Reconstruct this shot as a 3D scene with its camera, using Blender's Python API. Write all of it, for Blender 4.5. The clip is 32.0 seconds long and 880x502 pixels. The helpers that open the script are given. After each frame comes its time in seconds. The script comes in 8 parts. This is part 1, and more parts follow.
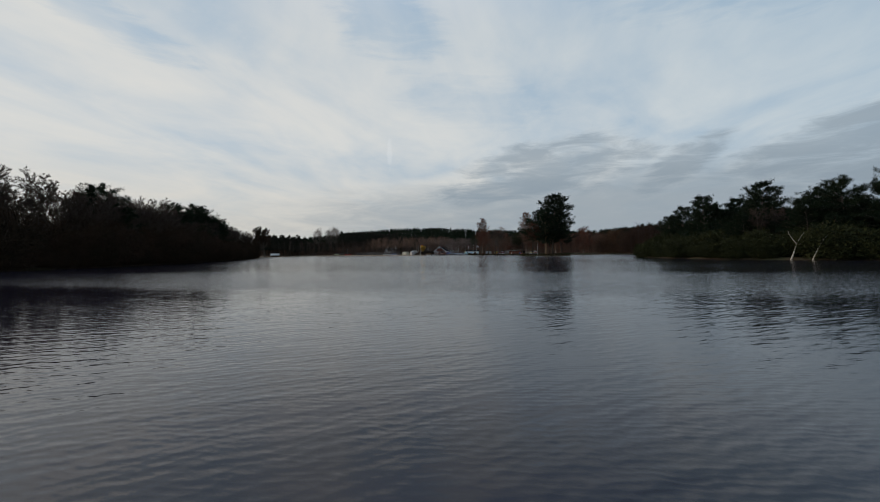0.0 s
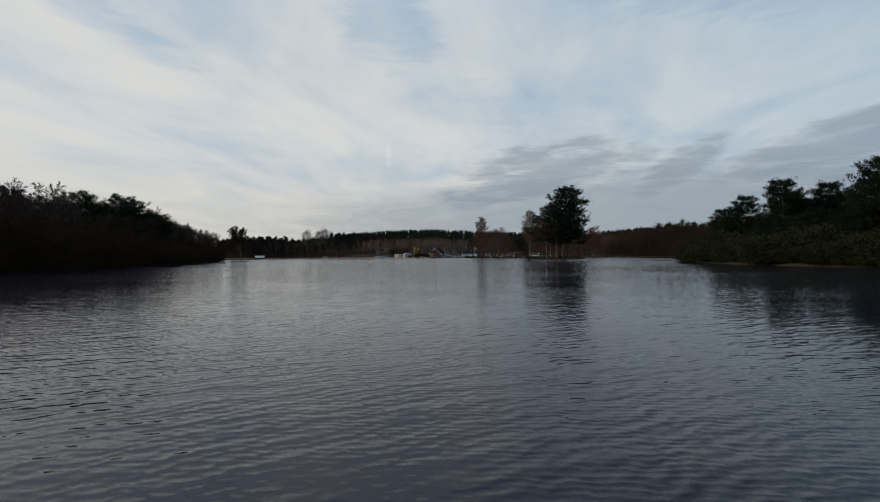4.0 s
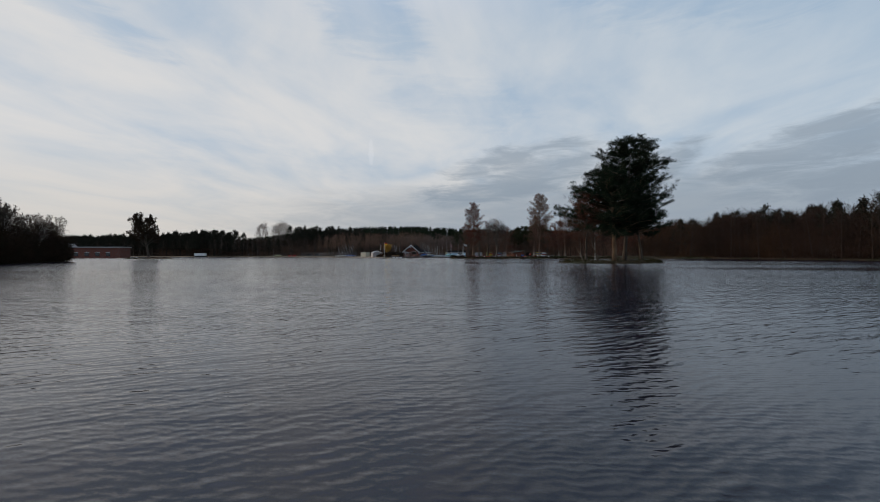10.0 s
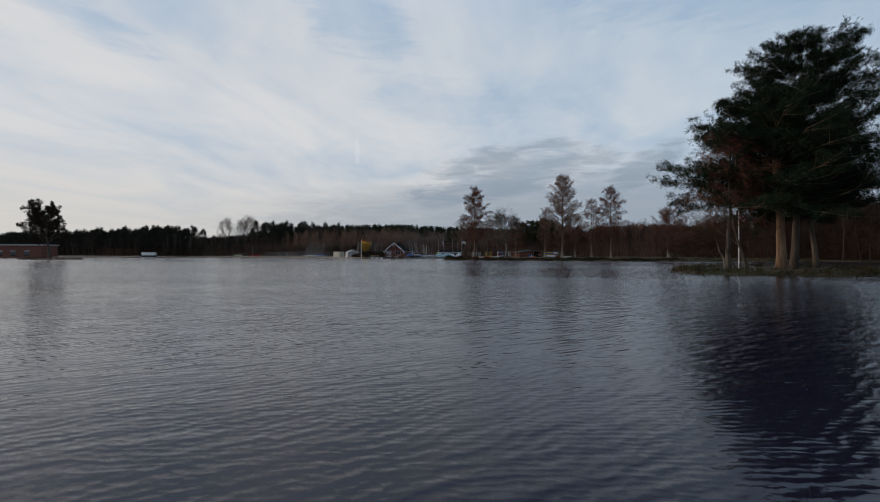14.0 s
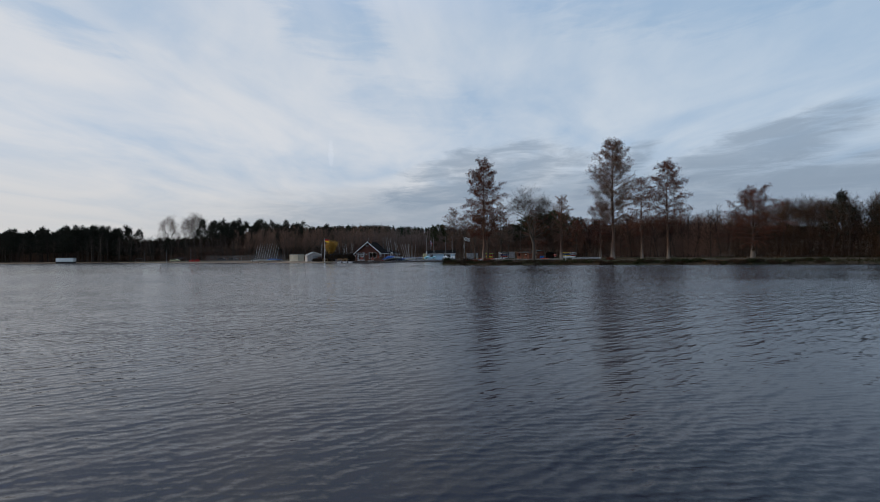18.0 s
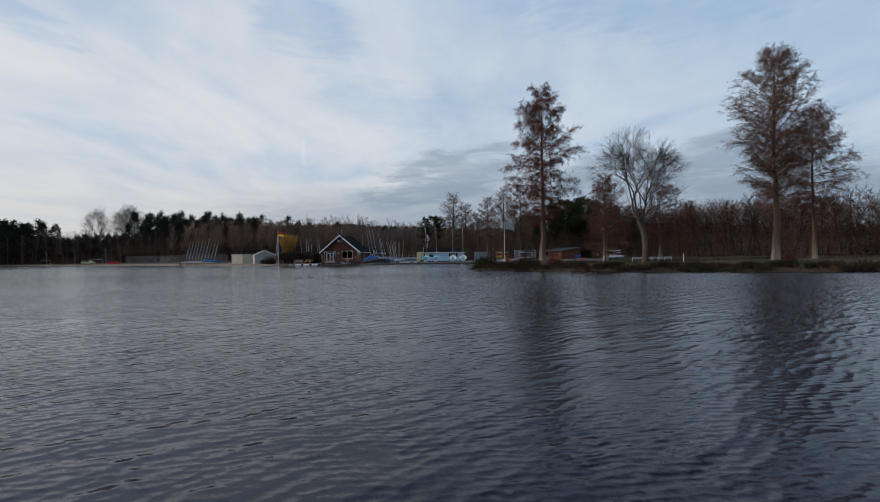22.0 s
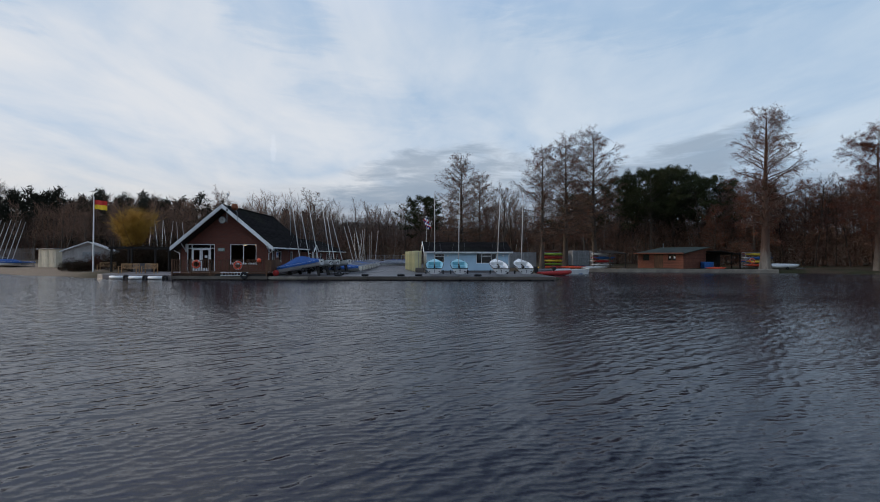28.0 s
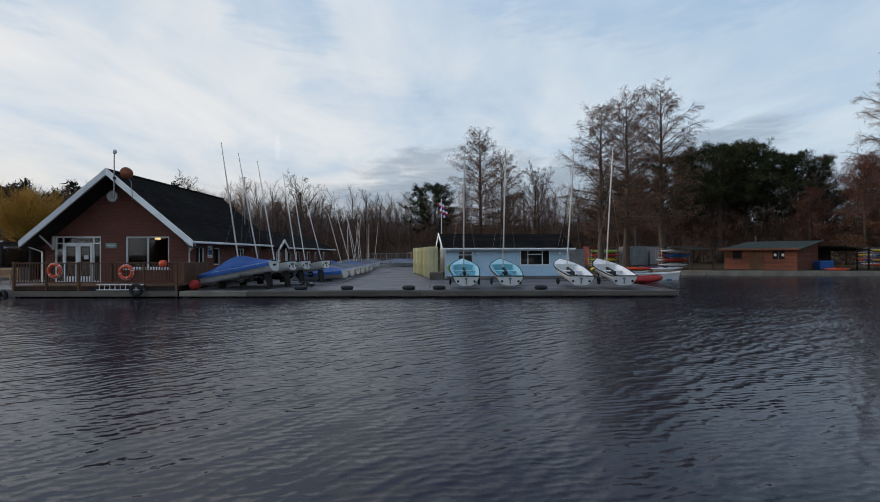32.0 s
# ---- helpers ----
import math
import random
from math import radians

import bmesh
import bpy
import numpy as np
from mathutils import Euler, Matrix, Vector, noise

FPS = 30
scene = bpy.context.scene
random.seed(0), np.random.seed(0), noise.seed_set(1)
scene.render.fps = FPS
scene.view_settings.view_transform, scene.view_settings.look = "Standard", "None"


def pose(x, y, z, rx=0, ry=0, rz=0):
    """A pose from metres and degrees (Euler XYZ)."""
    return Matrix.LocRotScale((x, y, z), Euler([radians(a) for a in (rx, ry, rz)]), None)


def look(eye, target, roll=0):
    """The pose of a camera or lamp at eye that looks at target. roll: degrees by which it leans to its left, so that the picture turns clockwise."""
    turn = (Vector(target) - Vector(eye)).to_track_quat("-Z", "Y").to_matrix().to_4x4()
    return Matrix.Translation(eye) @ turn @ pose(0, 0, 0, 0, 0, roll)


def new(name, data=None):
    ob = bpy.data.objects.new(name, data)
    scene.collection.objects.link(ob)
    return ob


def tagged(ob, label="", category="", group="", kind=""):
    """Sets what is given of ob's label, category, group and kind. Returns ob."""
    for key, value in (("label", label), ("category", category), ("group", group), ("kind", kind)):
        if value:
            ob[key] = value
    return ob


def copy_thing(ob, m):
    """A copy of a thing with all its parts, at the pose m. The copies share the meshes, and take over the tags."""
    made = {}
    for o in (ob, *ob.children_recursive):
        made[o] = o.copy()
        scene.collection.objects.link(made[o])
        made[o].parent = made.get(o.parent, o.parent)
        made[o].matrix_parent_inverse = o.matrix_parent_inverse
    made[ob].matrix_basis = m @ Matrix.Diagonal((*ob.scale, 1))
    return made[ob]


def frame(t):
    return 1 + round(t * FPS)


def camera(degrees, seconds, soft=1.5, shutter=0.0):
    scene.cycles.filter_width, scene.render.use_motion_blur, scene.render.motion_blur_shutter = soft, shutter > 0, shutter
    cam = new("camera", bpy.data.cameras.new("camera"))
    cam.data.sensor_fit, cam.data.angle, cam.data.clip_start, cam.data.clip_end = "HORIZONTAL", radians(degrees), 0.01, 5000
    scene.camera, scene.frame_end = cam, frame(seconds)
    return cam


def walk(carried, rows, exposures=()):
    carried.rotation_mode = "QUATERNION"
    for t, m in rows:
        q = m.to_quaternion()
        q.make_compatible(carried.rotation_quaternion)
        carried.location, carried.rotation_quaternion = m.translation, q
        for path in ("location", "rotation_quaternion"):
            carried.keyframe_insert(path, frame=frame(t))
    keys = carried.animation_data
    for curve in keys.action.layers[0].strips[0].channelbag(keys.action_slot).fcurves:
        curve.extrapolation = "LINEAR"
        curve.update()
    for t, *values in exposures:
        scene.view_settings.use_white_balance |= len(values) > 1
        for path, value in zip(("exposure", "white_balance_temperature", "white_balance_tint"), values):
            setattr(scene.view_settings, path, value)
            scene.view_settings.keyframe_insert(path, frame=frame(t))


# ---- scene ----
cam = camera(88.8, 32.0, soft=1.0)
# seconds, place in metres, yaw, pitch and roll in degrees
PATH = [
    (0, 60.88, -299.75, 1.73, 13.62, 0.25, 0.64),
    (1, 60.08, -294.79, 1.78, 13.59, 0.28, 0.61),
    (2, 59.15, -289.28, 1.83, 13.55, 0.35, 0.57),
    (3, 58.14, -282.32, 1.88, 13.48, 0.47, 0.56),
    (5.5, 54.21, -252.71, 1.93, 13.21, 0.54, 0.53),
    (6, 53.42, -246.91, 1.92, 13.02, 0.48, 0.50),
    (7, 51.28, -235.75, 1.89, 12.75, 0.50, 0.21),
    (8, 48.85, -224.94, 1.85, 12.31, 0.48, 0.06),
    (9, 45.99, -214.20, 1.82, 11.79, 0.45, 0.14),
    (10, 43.08, -204.17, 1.81, 11.20, 0.40, 0.16),
    (11, 39.99, -194.09, 1.83, 10.65, 0.35, 0.11),
    (12, 37.23, -183.03, 1.89, 10.13, 0.39, 0.14),
    (13, 34.83, -171.78, 1.95, 9.78, 0.42, 0.11),
    (14, 32.75, -160.42, 2.00, 9.44, 0.33, 0.06),
    (16.5, 26.09, -132.65, 1.99, 7.86, 0.53, 0.48),
    (17, 24.58, -127.19, 1.98, 7.32, 0.59, 0.48),
    (18, 21.33, -116.26, 1.95, 6.37, 0.58, 0.68),
    (19, 18.05, -105.72, 1.91, 5.40, 0.61, 0.70),
    (20, 15.26, -95.40, 1.87, 4.71, 0.59, 0.77),
    (21, 12.47, -84.62, 1.82, 3.90, 0.59, 0.76),
    (22, 9.75, -73.66, 1.77, 3.11, 0.60, 0.85),
    (23, 7.15, -62.64, 1.73, 2.32, 0.57, 0.83),
    (24, 5.02, -51.67, 1.71, 1.51, 0.63, 0.67),
    (25, 3.28, -40.94, 1.72, 0.71, 0.44, 0.68),
    (27.5, 1.72, -18.99, 2.07, -0.29, 0.63, -0.24),
    (28, 1.45, -16.49, 2.12, -0.53, 0.63, -0.12),
    (29, 1.03, -11.33, 2.20, -0.82, 0.60, -0.04),
    (30, 0.92, -6.26, 2.24, -0.79, 0.62, -0.06),
    (31, 0.52, -1.96, 2.24, -0.68, 0.82, 0.15),
    (31.5, 0.24, -0.68, 2.21, -0.36, 0.67, 0.20),
    (32, 0.00, 0.00, 2.16, 0.01, 0.36, 0.11),
]
walk(cam, [(t, pose(x, y, z, 90 + pitch, roll, yaw)) for t, x, y, z, yaw, pitch, roll in PATH], exposures=[(0, 0.0, 6500, 10), (6, 0.0, 6500, 10), (12, 0.0, 6230, 14), (13, 0.0, 6120, 13), (14, 0.0, 6320, 13), (17, 0.0, 6060, 13), (20, 0.05, 6060, 13), (22, 0.08, 6120, 13), (23, 0.1, 6300, 12), (24, 0.12, 6380, 12), (25, 0.12, 6240, 13), (28, 0.15, 6080, 13), (32, 0.25, 6330, 12)])

# ---- world: thin winter cloud over a pale blue sky, low sun behind cloud ----
world = bpy.data.worlds.new("world")
scene.world = world
world.use_nodes = True


class Nodes:
    """A short way to wire a node tree."""

    def __init__(self, tree, fresh=True):
        self.t = tree
        if fresh:
            tree.nodes.clear()

    def n(self, kind, operation=""):
        node = self.t.nodes.new(kind)
        if operation:
            node.operation = operation
        return node

    def put(self, socket, value):
        if isinstance(value, bpy.types.NodeSocket):
            self.t.links.new(value, socket)
        elif value is not None:
            if hasattr(socket.default_value, "__len__") and isinstance(value, (int, float)):
                value = (value,) * len(socket.default_value)
            elif hasattr(socket.default_value, "__len__") and len(socket.default_value) == 4 and len(value) == 3:
                value = (*value, 1)
            socket.default_value = value

    def math(self, op, a, b=None, c=None, clamp=False):
        node = self.n("ShaderNodeMath", op)
        node.use_clamp = clamp
        for i, value in enumerate((a, b, c)):
            self.put(node.inputs[i], value)
        return node.outputs[0]

    def mix(self, f, a, b, blend="MIX"):
        node = self.n("ShaderNodeMix")
        node.data_type, node.blend_type = "RGBA", blend
        self.put(node.inputs[0], f)
        self.put(node.inputs[6], a)
        self.put(node.inputs[7], b)
        return node.outputs[2]

    def noise(self, vec, scale, detail=3.0, rough=0.5, distort=0.0):
        node = self.n("ShaderNodeTexNoise")
        self.put(node.inputs["Vector"], vec)
        node.inputs["Scale"].default_value, node.inputs["Detail"].default_value = scale, detail
        node.inputs["Roughness"].default_value, node.inputs["Distortion"].default_value = rough, distort
        return node.outputs["Fac"]

    def ramp(self, f, lo, hi):
        node = self.n("ShaderNodeMapRange")
        node.interpolation_type = "SMOOTHSTEP"
        self.put(node.inputs[0], f)
        node.inputs[1].default_value, node.inputs[2].default_value = lo, hi
        return node.outputs[0]

    def mapping(self, vec, scale=(1, 1, 1), rot=(0, 0, 0)):
        node = self.n("ShaderNodeMapping")
        self.put(node.inputs[0], vec)
        node.inputs["Scale"].default_value = scale
        node.inputs["Rotation"].default_value = [radians(a) for a in rot]
        return node.outputs[0]


SUN_BEARING, SUN_HEIGHT = 80.0, 13.0  # degrees left of the +y axis, degrees above the horizon
GLOW_BEARING = 68.0  # the brightest part of the cloud
w = Nodes(world.node_tree)
way = w.n("ShaderNodeTexCoord").outputs["Generated"]
sep = w.n("ShaderNodeSeparateXYZ")
w.put(sep.inputs[0], way)
dx, dy, dz = sep.outputs
up = w.math("ABSOLUTE", dz)
# the cloud sheet lies flat overhead: a plane seen in perspective
flat = w.math("ADD", up, 0.10)
plane = w.n("ShaderNodeCombineXYZ")
w.put(plane.inputs[0], w.math("DIVIDE", dx, flat))
w.put(plane.inputs[1], w.math("DIVIDE", dy, flat))
sheet = plane.outputs[0]
streak = w.mapping(sheet, (0.95, 0.52, 1), (0, 0, 38))
wisps = w.noise(streak, 1.45, 7, 0.53, 0.7)
fine = w.noise(w.mapping(sheet, (2.0, 1.0, 1), (0, 0, 52)), 2.2, 5, 0.6, 0.4)
veil = w.noise(sheet, 0.5, 3, 0.5)
cover = w.math("ADD", w.math("MULTIPLY", wisps, 0.62), w.math("ADD", w.math("MULTIPLY", fine, 0.15), w.math("MULTIPLY", veil, 0.26)))
sunny = w.math("ADD", w.math("MULTIPLY", dx, -math.sin(radians(GLOW_BEARING))), w.math("MULTIPLY", dy, math.cos(radians(GLOW_BEARING))))
side = w.ramp(sunny, -0.45, 0.95)
low = w.ramp(up, 0.50, 0.02)
cover = w.math("ADD", cover, w.math("ADD", w.math("MULTIPLY", side, 0.05), w.math("MULTIPLY", low, 0.06)))
# the bearing and height of each way, for the large forms of the cloud
bearing = w.math("MULTIPLY", w.math("ARCTAN2", dx, dy), 57.29578)
height = w.math("MULTIPLY", w.math("ARCSINE", up), 57.29578)
ragged = w.n("ShaderNodeCombineXYZ")
w.put(ragged.inputs[0], w.math("MULTIPLY", bearing, 0.085))
w.put(ragged.inputs[1], w.math("MULTIPLY", height, 0.42))
edge = w.noise(ragged.outputs[0], 1.6, 6, 0.62, 0.6)


def bank(az, el, wide, tall, tilt=0.0, rag=1.8):
    """A soft-edged bank of cloud: bearing, height, half width, half height, degrees of rise for each degree to the right."""
    east = w.math("SUBTRACT", bearing, az)
    a = w.math("DIVIDE", east, wide)
    b = w.math("DIVIDE", w.math("SUBTRACT", w.math("SUBTRACT", height, el), w.math("MULTIPLY", east, tilt)), tall)
    r = w.math("ADD", w.math("MULTIPLY", a, a), w.math("MULTIPLY", b, b))
    return w.ramp(w.math("ADD", r, w.math("MULTIPLY", w.math("SUBTRACT", edge, 0.5), rag * 2)), 1.3, 0.0)


def most(first, *fields):
    for field in fields:
        first = w.math("MAXIMUM", first, field)
    return first


# wide blue gaps in the veil
gaps = most(bank(-20.0, 27.5, 8.0, 5.0, -0.25, 1.2), w.math("MULTIPLY", bank(24.0, 28.0, 20.0, 5.5, -0.1, 1.2), 1.0), w.math("MULTIPLY", bank(-9.0, 18.5, 10.0, 3.2, -0.1, 1.4), 0.6), w.math("MULTIPLY", bank(-50.0, 23.0, 9.0, 2.0, -0.3), 0.7))
cover = w.math("SUBTRACT", cover, w.math("MULTIPLY", gaps, 0.12))
cover = w.ramp(cover, 0.30, 0.76)
sky = w.n("ShaderNodeTexSky")
sky.sky_type, sky.sun_disc = "NISHITA", False
sky.sun_elevation, sky.sun_rotation, sky.air_density, sky.dust_density = radians(SUN_HEIGHT), radians(-SUN_BEARING), 1.2, 1.5
clear = w.mix(1.0, sky.outputs[0], (0.060, 0.062, 0.070), "MULTIPLY")
clear = w.mix(0.85, clear, (0.35, 0.495, 0.64))
cloud = w.mix(side, (0.555, 0.63, 0.67), (0.695, 0.695, 0.67))
# colder, greyer air near the horizon, warmer towards the sun
haze = w.mix(side, (0.40, 0.445, 0.485), (0.62, 0.585, 0.515))
sky_mix = w.mix(cover, clear, cloud)
sky_mix = w.mix(w.math("MULTIPLY", w.ramp(up, 0.24, 0.0), 0.72), sky_mix, haze)
# two banks of grey stratus low over the lake
banks = most(bank(0.5, 10.4, 10.5, 3.6, 0.12), bank(-4.0, 8.2, 10.0, 1.9, 0.1), bank(15.0, 9.6, 4.6, 2.2, 0.55), bank(28.5, 10.4, 11.0, 2.6, 0.20), bank(33.0, 7.0, 13.0, 2.2, 0.0))
deck_low = bank(10.0, 4.6, 46.0, 5.6, 0.02, 0.6)
grey = w.math("ADD", w.math("MULTIPLY", banks, 0.70), w.math("MULTIPLY", deck_low, w.math("SUBTRACT", 0.72, w.math("MULTIPLY", banks, 0.50))))
sky_mix = w.mix(grey, sky_mix, (0.255, 0.315, 0.37))
trail = bank(-19.9, 12.6, 0.35, 1.9)
sky_mix = w.mix(w.math("MULTIPLY", trail, 0.25), sky_mix, (0.75, 0.78, 0.80))
# unseen high sky shaped for light on water and club: bright sunward and south
glow = w.math("ADD", w.math("ADD", w.math("MULTIPLY", side, 1.8), 0.04), w.math("MULTIPLY", w.ramp(dy, 0.15, -0.55), 0.85))
lift = w.n("ShaderNodeVectorMath", "SCALE")
w.put(lift.inputs[0], sky_mix)
w.put(lift.inputs["Scale"], w.math("ADD", w.math("MULTIPLY", w.math("SUBTRACT", glow, 1.0), w.ramp(up, 0.47, 0.66)), 1.0))
# bluer overhead
sky_mix = w.mix(w.ramp(up, 0.42, 0.75), lift.outputs[0], w.mix(1.0, lift.outputs[0], (0.88, 0.95, 1.16), "MULTIPLY"))
back = w.n("ShaderNodeBackground")
w.put(back.inputs[0], sky_mix)
back.inputs[1].default_value = 1.0
w.put(w.n("ShaderNodeOutputWorld").inputs[0], back.outputs[0])

sun_data = bpy.data.lights.new("sun", "SUN")
sun_data.energy, sun_data.angle, sun_data.color = 1.6, radians(12), (1.0, 0.80, 0.58)
sun = new("sun", sun_data)
sun.matrix_world = look((-200 * math.sin(radians(SUN_BEARING)), 200 * math.cos(radians(SUN_BEARING)), 200 * math.tan(radians(SUN_HEIGHT))), (0, 0, 0))

# ---- materials ----
def material(name, base, second=None, scale=2.0, rough=0.8, metal=0.0, bump=0.0, bump_scale=20.0, spec=0.3, island=0.0, own=0.15, stretch=(1, 1, 1), third=None, sheen=None):
    """Base colour broken up by two sizes of noise and by a per-object change of value."""
    m = bpy.data.materials.new(name)
    m.use_nodes = True
    k = Nodes(m.node_tree)
    pos = k.n("ShaderNodeTexCoord").outputs["Object"]
    if stretch != (1, 1, 1):
        pos = k.mapping(pos, stretch)
    second = second or [c * 0.6 for c in base]
    big = k.noise(pos, scale, 4, 0.6)
    small = k.noise(pos, scale * 9, 3, 0.6)
    f = k.ramp(k.math("ADD", k.math("MULTIPLY", big, 0.65), k.math("MULTIPLY", small, 0.35)), 0.34, 0.66)
    col = k.mix(f, base, second)
    if third:
        col = k.mix(k.math("MULTIPLY", k.ramp(k.noise(pos, scale * 0.27, 3, 0.6), 0.5, 0.66), 0.8), col, third)
    value = k.math("ADD", k.math("MULTIPLY", k.n("ShaderNodeObjectInfo").outputs["Random"], own * 2), 1 - own)
    if island:
        value = k.math("MULTIPLY", value, k.math("ADD", k.math("MULTIPLY", k.n("ShaderNodeNewGeometry").outputs["Random Per Island"], island * 2), 1 - island))
    scaled = k.n("ShaderNodeVectorMath", "SCALE")
    k.put(scaled.inputs[0], col)
    k.put(scaled.inputs["Scale"], value)
    b = k.n("ShaderNodeBsdfPrincipled")
    k.put(b.inputs["Base Color"], scaled.outputs[0])
    k.put(b.inputs["Roughness"], k.math("ADD", k.math("MULTIPLY", small, 0.16), rough - 0.08, clamp=True))
    b.inputs["Metallic"].default_value = metal
    b.inputs["Specular IOR Level"].default_value = spec
    if bump:
        bn = k.n("ShaderNodeBump")
        bn.inputs["Strength"].default_value, bn.inputs["Distance"].default_value = 0.7, bump
        k.put(bn.inputs["Height"], k.noise(pos, bump_scale, 4, 0.6))
        k.put(b.inputs["Normal"], bn.outputs[0])
    k.put(k.n("ShaderNodeOutputMaterial").inputs[0], b.outputs[0])
    return m


def glass_material(name, tint, rough=0.03):
    m = bpy.data.materials.new(name)
    m.use_nodes = True
    b = m.node_tree.nodes["Principled BSDF"]
    b.inputs["Base Color"].default_value = (*tint, 1)
    b.inputs["Roughness"].default_value = rough
    b.inputs["IOR"].default_value = 1.5
    b.inputs["Specular IOR Level"].default_value = 0.5
    return m


def water_material():
    m = bpy.data.materials.new("lake_water")
    m.use_nodes = True
    k = Nodes(m.node_tree)
    pos = k.n("ShaderNodeTexCoord").outputs["Object"]
    def slope(scale, stretch, turn, detail, steep, twist=0.5):
        """The lie of small waves, as a slope to each side."""
        node = k.n("ShaderNodeTexNoise")
        k.put(node.inputs["Vector"], k.mapping(pos, stretch, (0, 0, turn)))
        node.inputs["Scale"].default_value, node.inputs["Detail"].default_value = scale, detail
        node.inputs["Distortion"].default_value = twist
        off = k.n("ShaderNodeVectorMath", "SUBTRACT")
        k.put(off.inputs[0], node.outputs["Color"])
        off.inputs[1].default_value = (0.5, 0.5, 0.5)
        out = k.n("ShaderNodeVectorMath", "SCALE")
        k.put(out.inputs[0], off.outputs[0])
        out.inputs["Scale"].default_value = steep
        return out.outputs[0]

    def total(a, c):
        node = k.n("ShaderNodeVectorMath", "ADD")
        k.put(node.inputs[0], a)
        k.put(node.inputs[1], c)
        return node.outputs[0]

    where = k.n("ShaderNodeSeparateXYZ")
    k.put(where.inputs[0], pos)

    def train(length, heading, steep):
        """One train of wavelets: crests that wander and come in groups, given as a slope."""
        a = radians(heading)
        run = k.math("ADD", k.math("MULTIPLY", where.outputs[0], math.sin(a)), k.math("MULTIPLY", where.outputs[1], math.cos(a)))
        shifted = k.mapping(pos, (1, 1, 1))
        shifted.node.inputs["Location"].default_value = (heading * 3.7, length * 91.0, 0)
        wander = k.noise(shifted, 0.30 / length, 3, 0.5)
        phase = k.math("ADD", k.math("MULTIPLY", run, 6.28319 / length), k.math("MULTIPLY", wander, 13.0))
        # steeper on the lee side than on the windward side
        phase = k.math("ADD", phase, k.math("MULTIPLY", k.math("COSINE", phase), 0.35))
        groups = k.ramp(k.noise(shifted, 0.19 / length, 2, 0.5), 0.30, 0.62)
        s = k.math("MULTIPLY", k.math("MULTIPLY", k.math("COSINE", phase), k.math("ADD", k.math("MULTIPLY", groups, 0.8), 0.25)), steep)
        out = k.n("ShaderNodeCombineXYZ")
        k.put(out.inputs[0], k.math("MULTIPLY", s, math.sin(a)))
        k.put(out.inputs[1], k.math("MULTIPLY", s, math.cos(a)))
        return out.outputs[0]

    waves = total(slope(13.0, (0.5, 1.0, 1), 30, 4, 0.34), slope(46.0, (0.6, 1.0, 1), 24, 2, 0.26))
    for length, heading, steep in ((1.3, -12, 0.030), (0.60, -40, 0.060), (0.32, -28, 0.095), (0.20, -46, 0.115), (0.12, -10, 0.100)):
        waves = total(waves, train(length, heading, steep))
    # smooth lanes and ruffled lanes drawn out across the wind
    lanes = k.ramp(k.noise(k.mapping(pos, (0.010, 0.045, 1)), 1.0, 4, 0.6, 0.5), 0.36, 0.62)
    # calm in the lee of the southern banks, ruffled in the open north
    open_water = k.ramp(where.outputs[1], -310.0, -95.0)
    breeze = k.math("MULTIPLY", k.math("ADD", k.math("MULTIPLY", lanes, 0.62), 0.60), k.math("ADD", k.math("MULTIPLY", open_water, 0.56), 0.20))
    # a gust across the southern reach
    gust = k.math("MULTIPLY", k.ramp(where.outputs[1], -283.0, -277.0), k.ramp(where.outputs[1], -256.0, -266.0))
    breeze = k.math("ADD", breeze, k.math("MULTIPLY", gust, 0.42))
    # constant tilt of the normals towards the southern viewpoint, so water reflects higher sky
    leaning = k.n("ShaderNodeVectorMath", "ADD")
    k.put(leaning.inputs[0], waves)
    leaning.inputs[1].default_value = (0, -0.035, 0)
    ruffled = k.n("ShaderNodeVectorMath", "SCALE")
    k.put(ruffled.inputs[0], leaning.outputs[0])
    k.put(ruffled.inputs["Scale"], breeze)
    flatten = k.n("ShaderNodeVectorMath", "MULTIPLY")
    k.put(flatten.inputs[0], ruffled.outputs[0])
    flatten.inputs[1].default_value = (0.8, 1.0, 0.0)
    upright = k.n("ShaderNodeVectorMath", "ADD")
    k.put(upright.inputs[0], flatten.outputs[0])
    upright.inputs[1].default_value = (0, 0, 1)
    lie = k.n("ShaderNodeVectorMath", "NORMALIZE")
    k.put(lie.inputs[0], upright.outputs[0])
    b = k.n("ShaderNodeBsdfPrincipled")
    b.inputs["Base Color"].default_value = (0.010, 0.009, 0.017, 1)
    # ripples too small to see blur the mirror where the breeze blows
    k.put(b.inputs["Roughness"], k.math("ADD", k.math("MULTIPLY", breeze, 0.13), 0.05, clamp=True))
    b.inputs["IOR"].default_value = 1.34
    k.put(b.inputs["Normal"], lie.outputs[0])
    k.put(k.n("ShaderNodeOutputMaterial").inputs[0], b.outputs[0])
    return m


